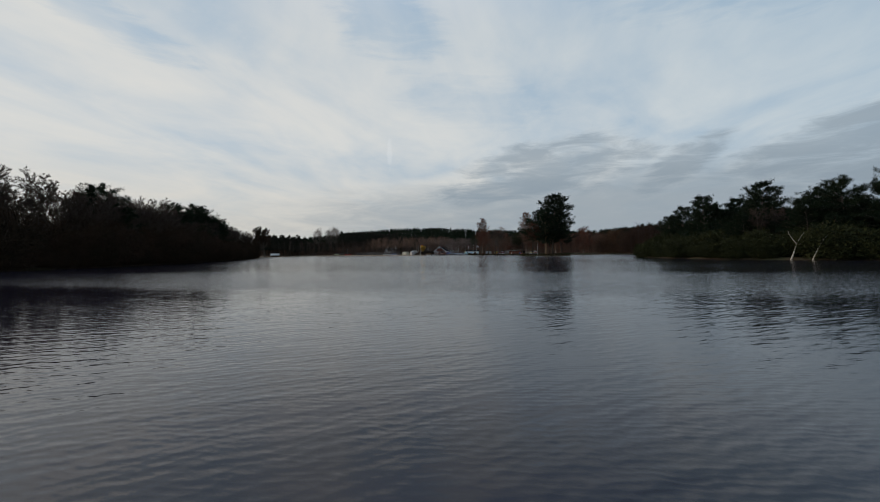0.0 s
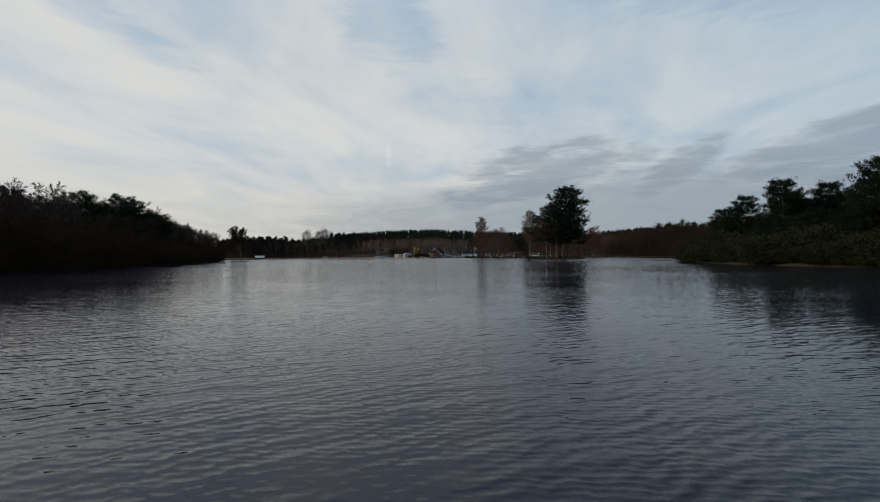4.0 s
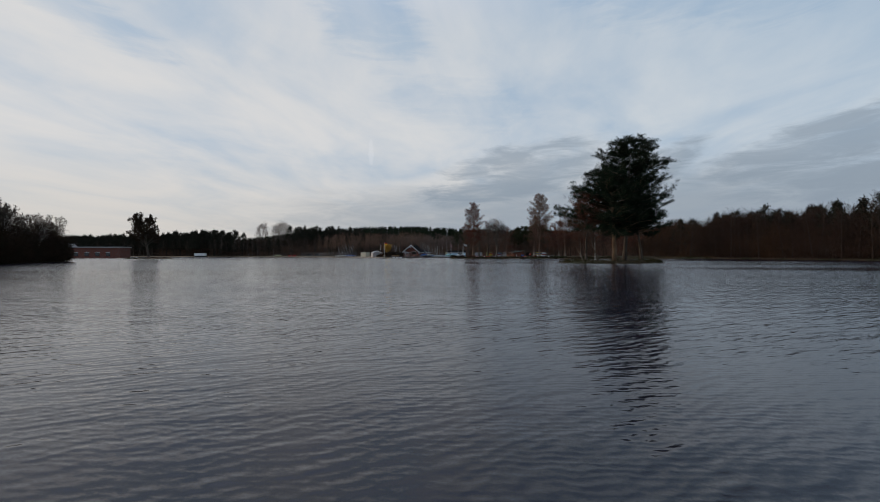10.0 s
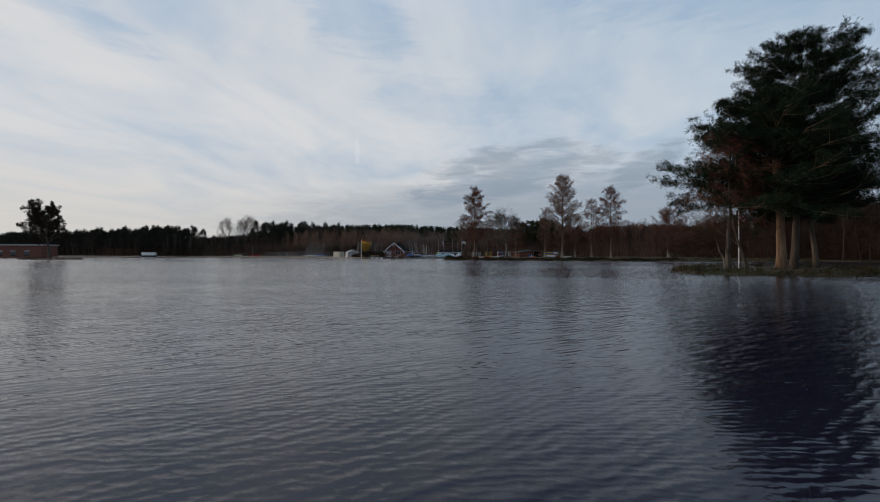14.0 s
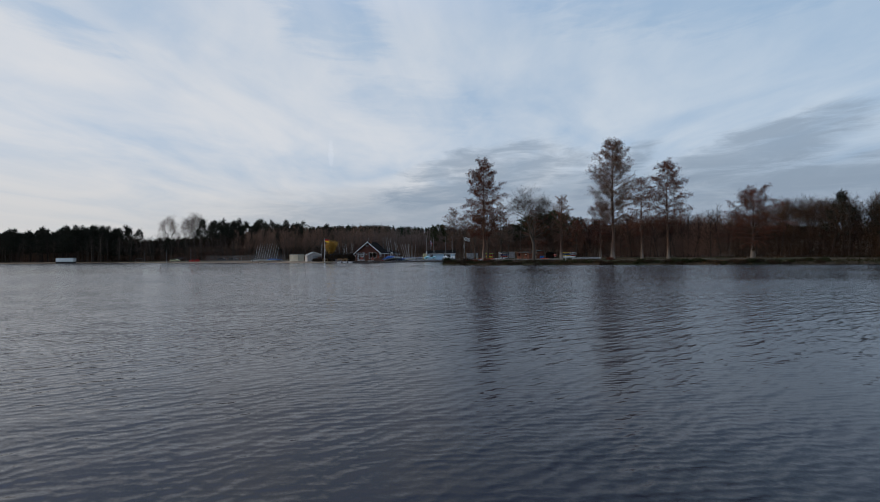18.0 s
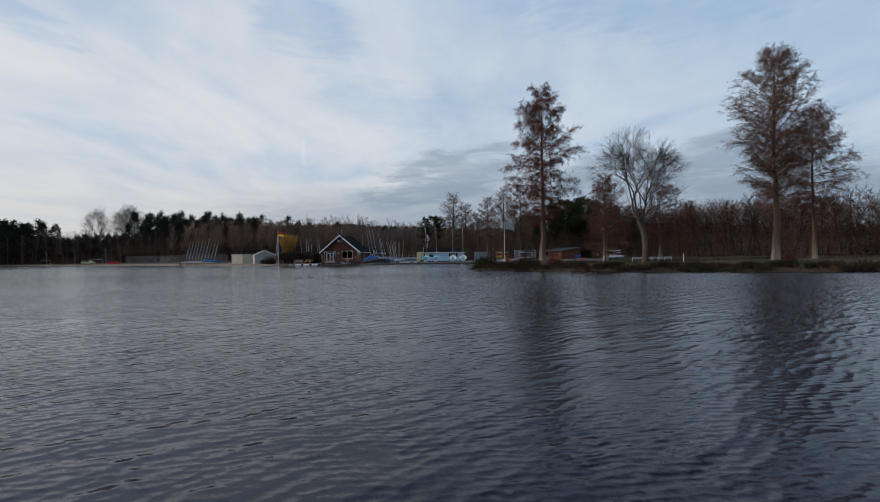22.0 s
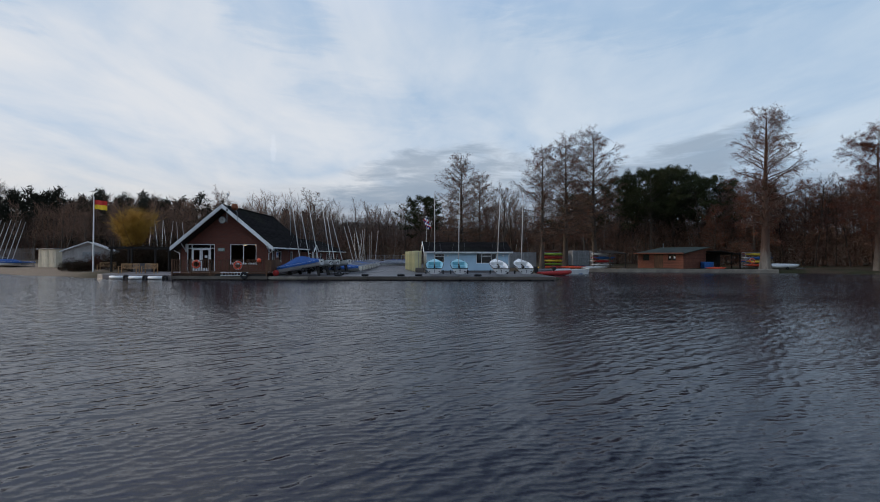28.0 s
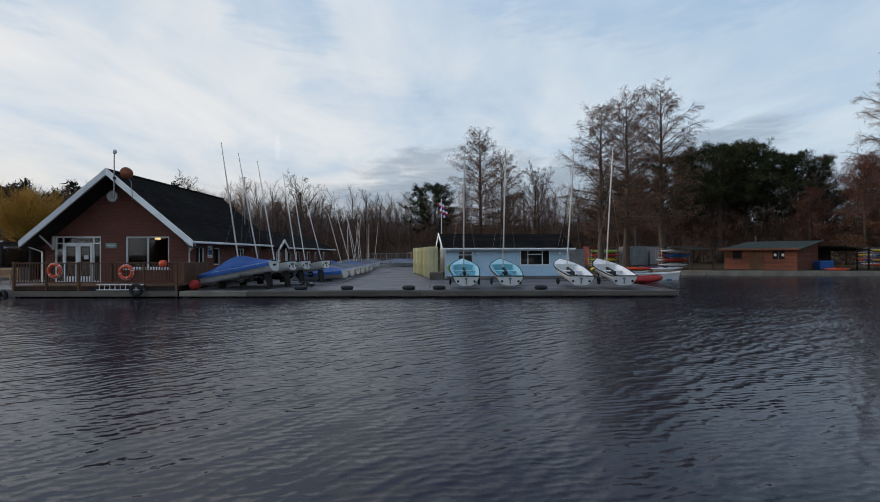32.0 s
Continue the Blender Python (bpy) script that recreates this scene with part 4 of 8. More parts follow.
bank_pine_b = pine_tree(64, 15.5, 4.8, 0.26, 0.14, NEEDLE, "pine_tree", "olive-green pine with stepped boughs on the bank", limbs=60, tufts=8, bark=BARK, group="pines of the banks", profile=CONE, inner=0.2, lift=0.3, whorls=11, blades_each=13)
laurel = shrub(65, 4.6, 3.6, 2600, LAUREL, "rhododendron", "thick olive-green evergreen shrub hanging over the water", group="evergreen shrubs of the east bank")
scrub = shrub(66, 3.8, 3.4, 2600, BRAMBLE, "thicket", "dark brown leafless thicket at the water's edge", leaf=(0.5, 0.035), group="thickets of the banks")
stand(bank_pine, -53.5, -166.0, 0, 1.0)
stand(bank_pine_b, 104.5, -181.0, 0, 0.88)
for x, y, a, s in ((97.0, -182.0, 20, 0.93), (103.4, -194.0, 140, 1.0), (95.0, -170.0, 260, 0.85), (93.8, -163.0, 80, 0.72), (99.5, -176.5, 190, 0.82), (106.0, -188.0, 310, 0.85)):
    another(bank_pine_b, x, y, a, s)
for x, y, a, s in ((107.0, -207.0, 10, 0.84), (109.5, -212.0, 90, 0.92), (114.0, -215.0, 200, 1.0), (119.0, -222.0, 300, 1.05), (112.0, -203.0, 50, 0.72), (126.0, -228.0, 120, 1.1), (134.0, -232.0, 230, 1.1), (104.0, -211.0, 160, 0.7), (-46.0, -185.0, 15, 1.18), (-50.0, -174.0, 100, 1.2), (-54.5, -170.0, 220, 1.14), (-42.0, -196.0, 310, 1.1), (-45.0, -208.0, 60, 1.06), (-38.0, -190.5, 170, 0.95), (-58.0, -160.0, 250, 1.0)):
    another(bank_pine, x, y, a, s)
stand(small_bare, -20.0, -222.0)
stand(birch, -83.0, -106.5)
stand(laurel, 88.5, -163.0, 0, 1.0, 0.3)
stand(scrub, -45.0, -168.0, 0, 1.0, 0.3)


def along(line, step):
    """Points every step along a polyline, with the way to the left of it."""
    out, left = [], 0.0
    for (x0, y0), (x1, y1) in zip(line, line[1:]):
        ln = math.hypot(x1 - x0, y1 - y0)
        s = left
        while s < ln:
            out.append((x0 + (x1 - x0) * s / ln, y0 + (y1 - y0) * s / ln, -(y1 - y0) / ln, (x1 - x0) / ln))
            s += step
        left = s - ln
    return out


rng = np.random.default_rng(71)
WEST_EDGE = [(-90, -98), (-84, -101), (-74, -116), (-62, -136), (-46, -165), (-33, -190), (-19, -218), (-9, -240), (-7, -252), (-14, -275), (-30, -310)]
for x, y, lx, ly in along(WEST_EDGE, 3.3):
    o = -rng.uniform(0.6, 2.0)
    another(scrub, x + lx * o, y + ly * o, rng.uniform(0, 360), rng.uniform(0.75, 1.25))
for x, y, lx, ly in along(WEST_EDGE, 3.4):
    o = -rng.uniform(3.0, 6.0)
    another(small_bare, x + lx * o, y + ly * o, rng.uniform(0, 360), rng.uniform(0.95, 1.2))
    o = -rng.uniform(3.5, 8.0)
    another(scrub, x + lx * o, y + ly * o, rng.uniform(0, 360), rng.uniform(1.6, 2.4))
for x, y, lx, ly in along(WEST_EDGE, 4.0):
    o = -rng.uniform(7.0, 15.0)
    kind = rng.uniform()
    another(bank_pine if kind < 0.22 else small_bare, x + lx * o, y + ly * o, rng.uniform(0, 360), rng.uniform(0.8, 1.05) if kind < 0.22 else rng.uniform(1.2, 1.5))
for x, y in ((-80, -112), (-78, -118), (-73, -124), (-70, -130), (-87, -103), (-66, -134)):
    another(birch, x, y, rng.uniform(0, 360), rng.uniform(0.75, 0.95))

EAST_EDGE = [(128, -137), (118, -141), (104, -144), (94, -151), (89, -160), (86, -176), (87, -192), (92, -207), (102, -219), (118, -231), (145, -246)]
for x, y, lx, ly in along(EAST_EDGE, 2.7):
    o = rng.uniform(0.6, 2.0)
    if math.hypot(x - 99.5, y + 217.5) < 4.0:
        continue
    another(laurel, x + lx * o, y + ly * o, rng.uniform(0, 360), rng.uniform(0.55, 1.0))
for x, y, lx, ly in along(EAST_EDGE, 4.0):
    o = rng.uniform(4.0, 7.0)
    another(laurel, x + lx * o, y + ly * o, rng.uniform(0, 360), rng.uniform(1.05, 1.5))
for x, y in ((96.0, -155.0), (102.5, -201.0), (99.5, -203.5), (105.0, -203.0), (108.0, -150.0), (118.0, -147.0)):
    another(small_bare, x, y, x * 50, 0.82 + (x * 7 % 3) * 0.08)
# lower growth that closes the east bank behind its single trees
for x, y, lx, ly in along(EAST_EDGE[2:], 4.2):
    o = rng.uniform(7.0, 15.0)
    another(bank_pine_b if rng.uniform() < 0.6 else bank_pine, x + lx * o, y + ly * o, rng.uniform(0, 360), rng.uniform(0.42, 0.62))
for x, y, lx, ly in along(EAST_EDGE[2:], 6.0):
    o = rng.uniform(14.0, 24.0)
    another(bank_pine_b if rng.uniform() < 0.5 else small_bare, x + lx * o, y + ly * o, rng.uniform(0, 360), rng.uniform(0.6, 0.78))
# two white birch stems that lean out over the water
for x, y, a in ((98.5, -216.5, 20), (100.4, -218.8, -10)):
    wood = Geo()
    r2 = np.random.default_rng(int(x))
    lp, ld = limb_path(r2, (0, 0, -0.3), Vector((0.45, 0, 1)), 5.2, 7, 0.10, -0.02)
    wood.tube(lp, [0.13, 0.12, 0.10, 0.085, 0.07, 0.055, 0.04, 0.02], 8)
    for q in (3, 4):
        lq, _ = limb_path(r2, lp[q], turned(ld[q], 0.8, q * 2.6), 2.4, 5, 0.12, 0.03)
        wood.tube(lq, [0.07, 0.06, 0.05, 0.035, 0.025, 0.012], 6)
    stem = thing("dead_birch", pose(x, y, ground_z(x, y), 0, 0, a), "dead white birch leaning over the water", "tree")
    part("trunk", wood, BIRCH_BARK, stem, smooth=True, fix=False)

# ---- distant woods, one object for each kind ----
def proto_bare(seed, h):
    r = np.random.default_rng(seed)
    g, ends = Geo(), []
    branch_out(r, g, ends, (0, 0, -0.3), Vector((r.normal(0, 0.05), r.normal(0, 0.05), 1)), h * 0.82, 0.15, 0, [
        dict(segs=4, wander=0.04, pull=0.03, sides=4, **{"from": 0.30}),
        dict(count=17, ratio=0.34, angle=0.55, segs=2, wander=0.15, pull=0.06, sides=3, thin=0.35, min=0.03, **{"from": 0.10}),
        dict(count=8, ratio=0.65, angle=0.6, pull=0.12, fine=True, radius=0.026)])
    t, _ = twig_geo(ends, r, 2)
    return g, t


def proto_pine(seed, h, narrow=False):
    r = np.random.default_rng(seed)
    g = Geo().tube([(0, 0, -0.3), (0.1, 0, h * 0.5), (0, 0.1, h * 0.97)], [0.2, 0.15, 0.04], 4, cap=False)
    c = []
    for j in range(120):
        v = r.uniform(0, 1) ** 0.85
        reach = (2.1 if narrow else 3.7) * (1 - v ** (1.1 if narrow else 1.9)) * r.uniform(0.3, 1.1) + 0.2
        a = r.uniform(0, 6.28)
        c.append((reach * math.cos(a), reach * math.sin(a), h * ((0.22 if narrow else 0.30) + (0.77 if narrow else 0.66) * v)))
    v, f = blades(r, c, 7, 0.9, 0.30, 0.3, 0.35)
    return g, Geo().arrays(v, f)


def woods(spots, protos, seed):
    """Joins many trees at their spots (x, y, size): trunks in one mesh, crowns in another."""
    r = np.random.default_rng(seed)
    packed = [[(np.array(g.v), [np.array(face) for face in g.f]) for g in p] for p in protos]
    tri = []
    for p in packed:
        row = []
        for v, fs in p:
            t = []
            for face in fs:
                t.extend([(face[0], face[i], face[i + 1]) for i in range(1, len(face) - 1)])
            row.append((v, np.array(t)))
        tri.append(row)
    outs = [([], [], 0), ([], [], 0)]
    z = land_height(np.array([s[0] for s in spots]), np.array([s[1] for s in spots]))
    for (x, y, size), gz in zip(spots, z):
        row = tri[r.integers(len(tri))]
        a = r.uniform(0, 6.28)
        m = np.array([[math.cos(a), -math.sin(a), 0], [math.sin(a), math.cos(a), 0], [0, 0, 1]])
        for k in (0, 1):
            v, t = row[k]
            vs, ts, n = outs[k]
            vs.append(v @ m.T * size + (x, y, gz))
            ts.append(t + n)
            outs[k] = (vs, ts, n + len(v))
    return [(np.concatenate(o[0]), np.concatenate(o[1])) for o in outs]


def forest(name, label, spots, protos, bark, leaf, seed):
    trunk, crown = woods(spots, protos, seed)
    ob = thing(name, pose(0, 0, 0), label, "woods", kind="stuff")
    for nm, (v, f), mat in (("trunks", trunk, bark), ("crowns", crown, leaf)):
        me = bpy.data.meshes.new(nm)
        me.vertices.add(len(v))
        me.vertices.foreach_set("co", v.ravel())
        me.loops.add(f.size)
        me.loops.foreach_set("vertex_index", f.ravel().astype(np.int32))
        me.polygons.add(len(f))
        me.polygons.foreach_set("loop_start", np.arange(0, f.size, 3, dtype=np.int32))
        me.materials.append(mat)
        me.update(calc_edges=True)
        o = new(nm, me)
        o.parent = ob
        tagged(o, kind="stuff")


def belt(r, line, step, depth, rows, lo, hi):
    """Spots in rows behind a line, to the left of it."""
    out = []
    for k in range(rows):
        for x, y, lx, ly in along(line, step):
            o = depth * (k + r.uniform(0, 1)) / rows
            out.append((x + lx * o + r.normal(0, step * 0.3), y + ly * o + r.normal(0, step * 0.3), r.uniform(lo, hi)))
    return out


rng = np.random.default_rng(81)
BARES = [proto_bare(i, 15.0) for i in (1, 2, 3, 4)]
PINES = [proto_pine(i, 16.0) for i in (5, 6, 7)]
FIRS = [proto_pine(i, 15.0, True) for i in (8, 9)]


def proto_fir(seed, h):
    """A far fir: a trunk and a cone of ragged boughs."""
    r = np.random.default_rng(seed)
    g = Geo().tube([(0, 0, -0.3), (0, 0, h * 0.9)], [0.2, 0.05], 3, cap=False)
    u = r.uniform(0.05, 1, 26)
    a = r.uniform(0, 6.28, 26)
    c = np.column_stack([np.cos(a) * (1 - u) * 2.2, np.sin(a) * (1 - u) * 2.2, h * u])
    v, f = blades(r, c, 3, 2.0, 1.5, 0.5, 0.3)
    return g, Geo().arrays(v, f)


FAR_FIRS = [proto_fir(i, 15.0) for i in (18, 19, 20)]
far_pines = belt(rng, [(-150, 116), (-208, 124)][::-1], 5.0, 26, 4, 0.65, 0.9)
far_pines += belt(rng, [(-208, 124), (-300, 152), (-430, 190), (-560, 240)][::-1], 4.4, 26, 4, 1.15, 1.45)
far_pines += belt(rng, [(-150, 132), (-92, 138)], 4.6, 28, 4, 1.1, 1.6)
far_pines += belt(rng, [(-80, 140), (-30, 120)], 9, 25, 1, 0.8, 1.25)
far_pines += belt(rng, [(106, 4), (112, -30), (120, -48), (128, -72), (137, -104), (140, -130)][::-1], 4.4, -34, 5, 0.75, 1.1)
far_pines += belt(rng, [(-104, 112), (-60, 102)], 6.0, 16, 2, 0.9, 1.15)
far_pines += belt(rng, [(34, 76), (60, 66)], 5.5, 14, 2, 0.85, 1.1)
forest("pine_woods", "dark pine woods behind the beach and round the lake", far_pines, PINES, SHADED_BARK, HAZED_NEEDLE, 1)
birches = belt(rng, [(-190, 150), (-150, 140), (-92, 128), (-48, 98), (-20, 88), (6, 84)], 2.5, 34, 6, 0.78, 1.16)
birches += belt(rng, [(6, 84), (34, 66), (60, 58)], 2.6, 26, 5, 0.75, 1.12)
forest("bare_birch_woods", "grey-brown leafless birch woods behind the club", birches[::6], BARES, GREY_BIRCH, BIRCH_TWIG, 2)
forest("bare_woods", "grey-brown leafless woods behind the club", [b for i, b in enumerate(birches) if i % 6], BARES, BARK, BIRCH_TWIG, 6)
browns = belt(rng, [(134, -126), (128, -100), (119, -70), (110, -48), (100, -28), (104, 2), (92, 24), (76, 40), (58, 56)], 2.9, -30, 6, 0.72, 1.2)
side_woods = belt(rng, [(-108, 100), (-66, 88), (-34, 84)], 2.8, 22, 4, 0.9, 1.25)
forest("side_woods", "brown leafless wood behind the willow", side_woods, BARES, BARK, LIT_TWIG, 8)
forest("brown_woods", "russet-brown leafless woods on the lake's far shore", browns, BARES, SHADED_BARK, SHADED_SCRUB, 3)
hill_spots = []
while len(hill_spots) < 4200:
    x, y = rng.uniform(-820, 620), rng.uniform(470, 780)
    hill_spots.append((x, y, rng.uniform(0.9, 1.15)))
forest("hill_plantation", "dense fir plantation on the low hill beyond the club", hill_spots, FAR_FIRS, BARK, NEEDLE, 4)
beach_browns = belt(rng, [(-112, 104), (-150, 112), (-200, 118), (-300, 148), (-430, 186)][::-1], 4.4, 30, 4, 0.7, 1.2)
forest("beach_woods", "dark brown leafless trees among the pines behind the beach", beach_browns, BARES, BARK, TWIG, 7)
mid = belt(rng, [(-420, 290), (-200, 230), (-60, 190), (60, 180), (140, 150)], 8.0, 90, 4, 0.95, 1.3)
forest("far_woods", "mixed brown woods between the club and the hill", mid, BARES + FIRS, BARK, TWIG, 5)

# undergrowth at the foot of the woods, also a dark backdrop for their interior
def undergrowth(line, o0, o1, mat, label):
    low = []
    for x, y, lx, ly in along(line, 1.1):
        o = rng.uniform(o0, o1)
        low.append((x + lx * o, y + ly * o))
    at = np.repeat(np.array(low), 110, axis=0) + rng.normal(0, 2.6, (len(low) * 110, 2))
    z = land_height(at[:, 0], at[:, 1]) + np.minimum(np.abs(rng.normal(0, 4.6, len(at))), 8.5 * rng.uniform(0.5, 1.0, len(at)))
    v, f = blades(rng, np.column_stack([at, z]), 8, 1.0, 0.055, 0.7, 0.6)
    tagged(new("undergrowth", mesh_of("undergrowth", Geo().arrays(v, f), mat)), label, "scrub", kind="stuff")


undergrowth([(58, 56), (76, 40), (90, 26)], 1, 9, LIT_SCRUB, "brown scrub along the canoe bank")
undergrowth([(90, 26), (104, 2), (101, -30), (110, -48), (119, -70), (128, -100), (134, -126)], 1, 9, SHADED_SCRUB, "scrub in a shade-darkened brown along the foot of the eastern woods")
undergrowth([(60, 60), (34, 68), (8, 86), (-20, 92), (-48, 102), (-92, 132), (-150, 122), (-300, 158)], -6, 1, LIT_SCRUB, "brown scrub along the foot of the woods behind the club")

# dark blades to 12 m, added as a backdrop in the woods behind the beach
low = []
for x, y, lx, ly in along([(-92, 134), (-150, 126), (-208, 132), (-300, 160), (-430, 198), (-560, 248)], 2.2):
    o = rng.uniform(-12, -2)
    low.append((x + lx * o, y + ly * o))
at = np.repeat(np.array(low), 60, axis=0) + rng.normal(0, 3.2, (len(low) * 60, 2))
z = land_height(at[:, 0], at[:, 1]) + rng.uniform(0.2, 12.0, len(at))
v, f = blades(rng, np.column_stack([at, z]), 5, 2.0, 0.26, 0.5, 0.8)
tagged(new("beach_undergrowth", mesh_of("beach_undergrowth", Geo().arrays(v, f), BRAMBLE)), "dark brown thicket at the foot of the woods behind the beach", "scrub", kind="stuff")

# closed mass of the eastern woods; lower, in the sunlit copy, beside the canoe bank
def sapling_wood(line, low_top, high_top, mat, label):
    """Stems in a tangle, each under a rounded crown; the wood grows taller along the line."""
    spots = along(line, 1.0)
    deep, tops = [], []
    for n_, (x, y, lx, ly) in enumerate(spots):
        for _ in range(3):
            o = rng.uniform(4, 26)
            deep.append((x + lx * o, y + ly * o))
            tops.append(low_top + (high_top - low_top) * n_ / len(spots) + 1.3 * math.sin(n_ * 0.11) + rng.uniform(-2.2, 1.6) + o * 0.05)
    deep = np.array(deep)
    tops = land_height(deep[:, 0], deep[:, 1]) + np.array(tops)
    ball = rng.normal(size=(len(deep), 44, 3))
    ball *= rng.uniform(0.5, 1.0, (len(deep), 44, 1)) / np.linalg.norm(ball, axis=2, keepdims=True)
    crowns = np.column_stack([deep, tops - 2.6])[:, None, :] + ball * (2.2, 2.2, 2.8)
    stems = np.repeat(deep, 34, axis=0) + rng.normal(0, 1.7, (len(deep) * 34, 2))
    stem_z = land_height(stems[:, 0], stems[:, 1]) + np.repeat(tops - 3.5, 34) * rng.uniform(0.02, 1.0, len(stems))
    at = np.concatenate([crowns.reshape(-1, 3), np.column_stack([stems, stem_z])])
    v, f = blades(rng, at, 5, 1.0, 0.075, 0.7, 0.5)
    tagged(new("sapling_wood", mesh_of("sapling_wood", Geo().arrays(v, f), mat)), label, "woods", kind="stuff")


sapling_wood([(58, 56), (76, 40), (90, 26)], 11.0, 13.5, LIT_SCRUB, "close saplings in sunlit brown beside the canoe bank")
sapling_wood([(90, 26), (104, 2), (101, -30), (110, -48), (119, -70), (128, -100), (134, -126)], 13.8, 10.2, SHADED_SCRUB, "close saplings in a shade-darkened brown filling the eastern woods")

# rough grass that fringes the spit and the islets
tuft, tuft_out = [], []
for outline, deep, step in ((STRIP[:11], 5.0, 0.30), (PINE_ISLAND + PINE_ISLAND[:1], 3.0, 0.45), (WEST_ISLE + WEST_ISLE[:1], 3.0, 0.8), (STRIP[11:] + STRIP[:1], 2.0, 0.6)):
    for x, y, lx, ly in along(outline, step):
        for _ in range(4):
            o = abs(rng.normal(0, 1)) * deep * 0.5 - 0.35
            tuft.append((x + lx * o + rng.normal(0, 0.2), y + ly * o + rng.normal(0, 0.2)))
at = np.array(tuft)
z = np.maximum(land_height(at[:, 0], at[:, 1]), 0.02)
v, f = blades(rng, np.column_stack([at, z]), 12, 0.52, 0.05, 0.9, 0.18)
tagged(new("bank_grass", mesh_of("bank_grass", Geo().arrays(v, f), GRASS)), "tussocks of rough winter grass along the water's edge", "grass", kind="stuff")

# low brambles and evergreen bushes on the spit's edge
low_bush = shrub(91, 1.15, 1.2, 700, LAUREL, "low_bush", "low olive-green bush on the edge of the spit", leaf=(0.16, 0.07), group="bushes on the spit")
bramble = shrub(92, 1.0, 1.3, 800, BRAMBLE, "bramble", "low brown bramble tangle on the edge of the spit", leaf=(0.24, 0.03), group="brambles on the spit")
red_bush = shrub(93, 1.2, 1.1, 700, RUSSET, "russet_bush", "low russet bush at the foot of a cypress", leaf=(0.18, 0.05), group="russet bushes on the spit")
stand(low_bush, 12.4, -19.8)
stand(bramble, 16.5, -23.0)
stand(red_bush, 20.6, -18.8, 0, 0.7)
for x, y in ((18.4, -18.2), (45.6, -22.0)):
    another(red_bush, x, y, rng.uniform(0, 360), rng.uniform(0.6, 1.0))
for x, y, lx, ly in along(STRIP[:9], 0.85):
    o = rng.uniform(-0.1, 2.0)
    another(low_bush if rng.uniform() < 0.42 else bramble, x + lx * o, y + ly * o, rng.uniform(0, 360), rng.uniform(0.30, 0.60))

# ---- materials of the club ----
def brick_material(name, c1, c2, mortar):
    m = bpy.data.materials.new(name)
    m.use_nodes = True
    k = Nodes(m.node_tree)
    pos = k.n("ShaderNodeTexCoord").outputs["Object"]
    sep = k.n("ShaderNodeSeparateXYZ")
    k.put(sep.inputs[0], pos)
    flat = k.n("ShaderNodeCombineXYZ")
    k.put(flat.inputs[0], k.math("ADD", sep.outputs[0], sep.outputs[1]))
    k.put(flat.inputs[1], sep.outputs[2])
    b = k.n("ShaderNodeTexBrick")
    k.put(b.inputs["Vector"], flat.outputs[0])
    b.inputs["Scale"].default_value = 1.0
    b.inputs["Brick Width"].default_value, b.inputs["Row Height"].default_value, b.inputs["Mortar Size"].default_value = 0.225, 0.075, 0.006
    k.put(b.inputs["Color1"], c1)
    k.put(b.inputs["Color2"], c2)
    k.put(b.inputs["Mortar"], mortar)
    col = k.mix(k.math("MULTIPLY", k.noise(pos, 1.1, 5, 0.65), 0.55), b.outputs["Color"], [c * 0.45 for c in c1])
    s = k.n("ShaderNodeBsdfPrincipled")
    k.put(s.inputs["Base Color"], col)
    s.inputs["Roughness"].default_value = 0.9
    bn = k.n("ShaderNodeBump")
    bn.inputs["Distance"].default_value = 0.008
    bn.invert = True
    k.put(bn.inputs["Height"], b.outputs["Fac"])
    k.put(s.inputs["Normal"], bn.outputs[0])
    k.put(k.n("ShaderNodeOutputMaterial").inputs[0], s.outputs[0])
    return m


BRICK = brick_material("red_brick", (0.185, 0.054, 0.033), (0.125, 0.040, 0.028), (0.13, 0.095, 0.078))
ROOF = material("dark_concrete_tiles", (0.020, 0.018, 0.018), (0.012, 0.011, 0.011), 1.2, 0.97, spec=0.02, bump=0.01, bump_scale=14, third=(0.022, 0.022, 0.017))
WHITE = material("white_paint", (0.78, 0.78, 0.77), (0.66, 0.66, 0.63), 1.4, 0.5)
UPVC = material("white_window_frame", (0.80, 0.80, 0.80), (0.74, 0.74, 0.73), 3, 0.35, own=0.03)
GLASS = glass_material("dark_window_glass", (0.012, 0.014, 0.016))
CLEAR = bpy.data.materials.new("clear_window_glass")
CLEAR.use_nodes = True
CLEAR.node_tree.nodes["Principled BSDF"].inputs["Transmission Weight"].default_value = 1.0
CLEAR.node_tree.nodes["Principled BSDF"].inputs["Roughness"].default_value = 0.0
CLEAR.node_tree.nodes["Principled BSDF"].inputs["IOR"].default_value = 1.45
DECK_WOOD = material("brown_stained_timber", (0.14, 0.070, 0.036), (0.075, 0.040, 0.024), 3, 0.75, bump=0.004, stretch=(1, 1, 0.3))
OLD_WOOD = material("grey_weathered_timber", (0.15, 0.125, 0.10), (0.085, 0.072, 0.060), 2, 0.85, bump=0.006, stretch=(0.25, 1, 1))
BENCH_WOOD = material("golden_oak", (0.44, 0.27, 0.125), (0.30, 0.175, 0.085), 4, 0.6)
SHED_WOOD = material("red_brown_cladding", (0.20, 0.072, 0.042), (0.12, 0.048, 0.030), 1.5, 0.8, bump=0.004, stretch=(0.2, 1, 1))
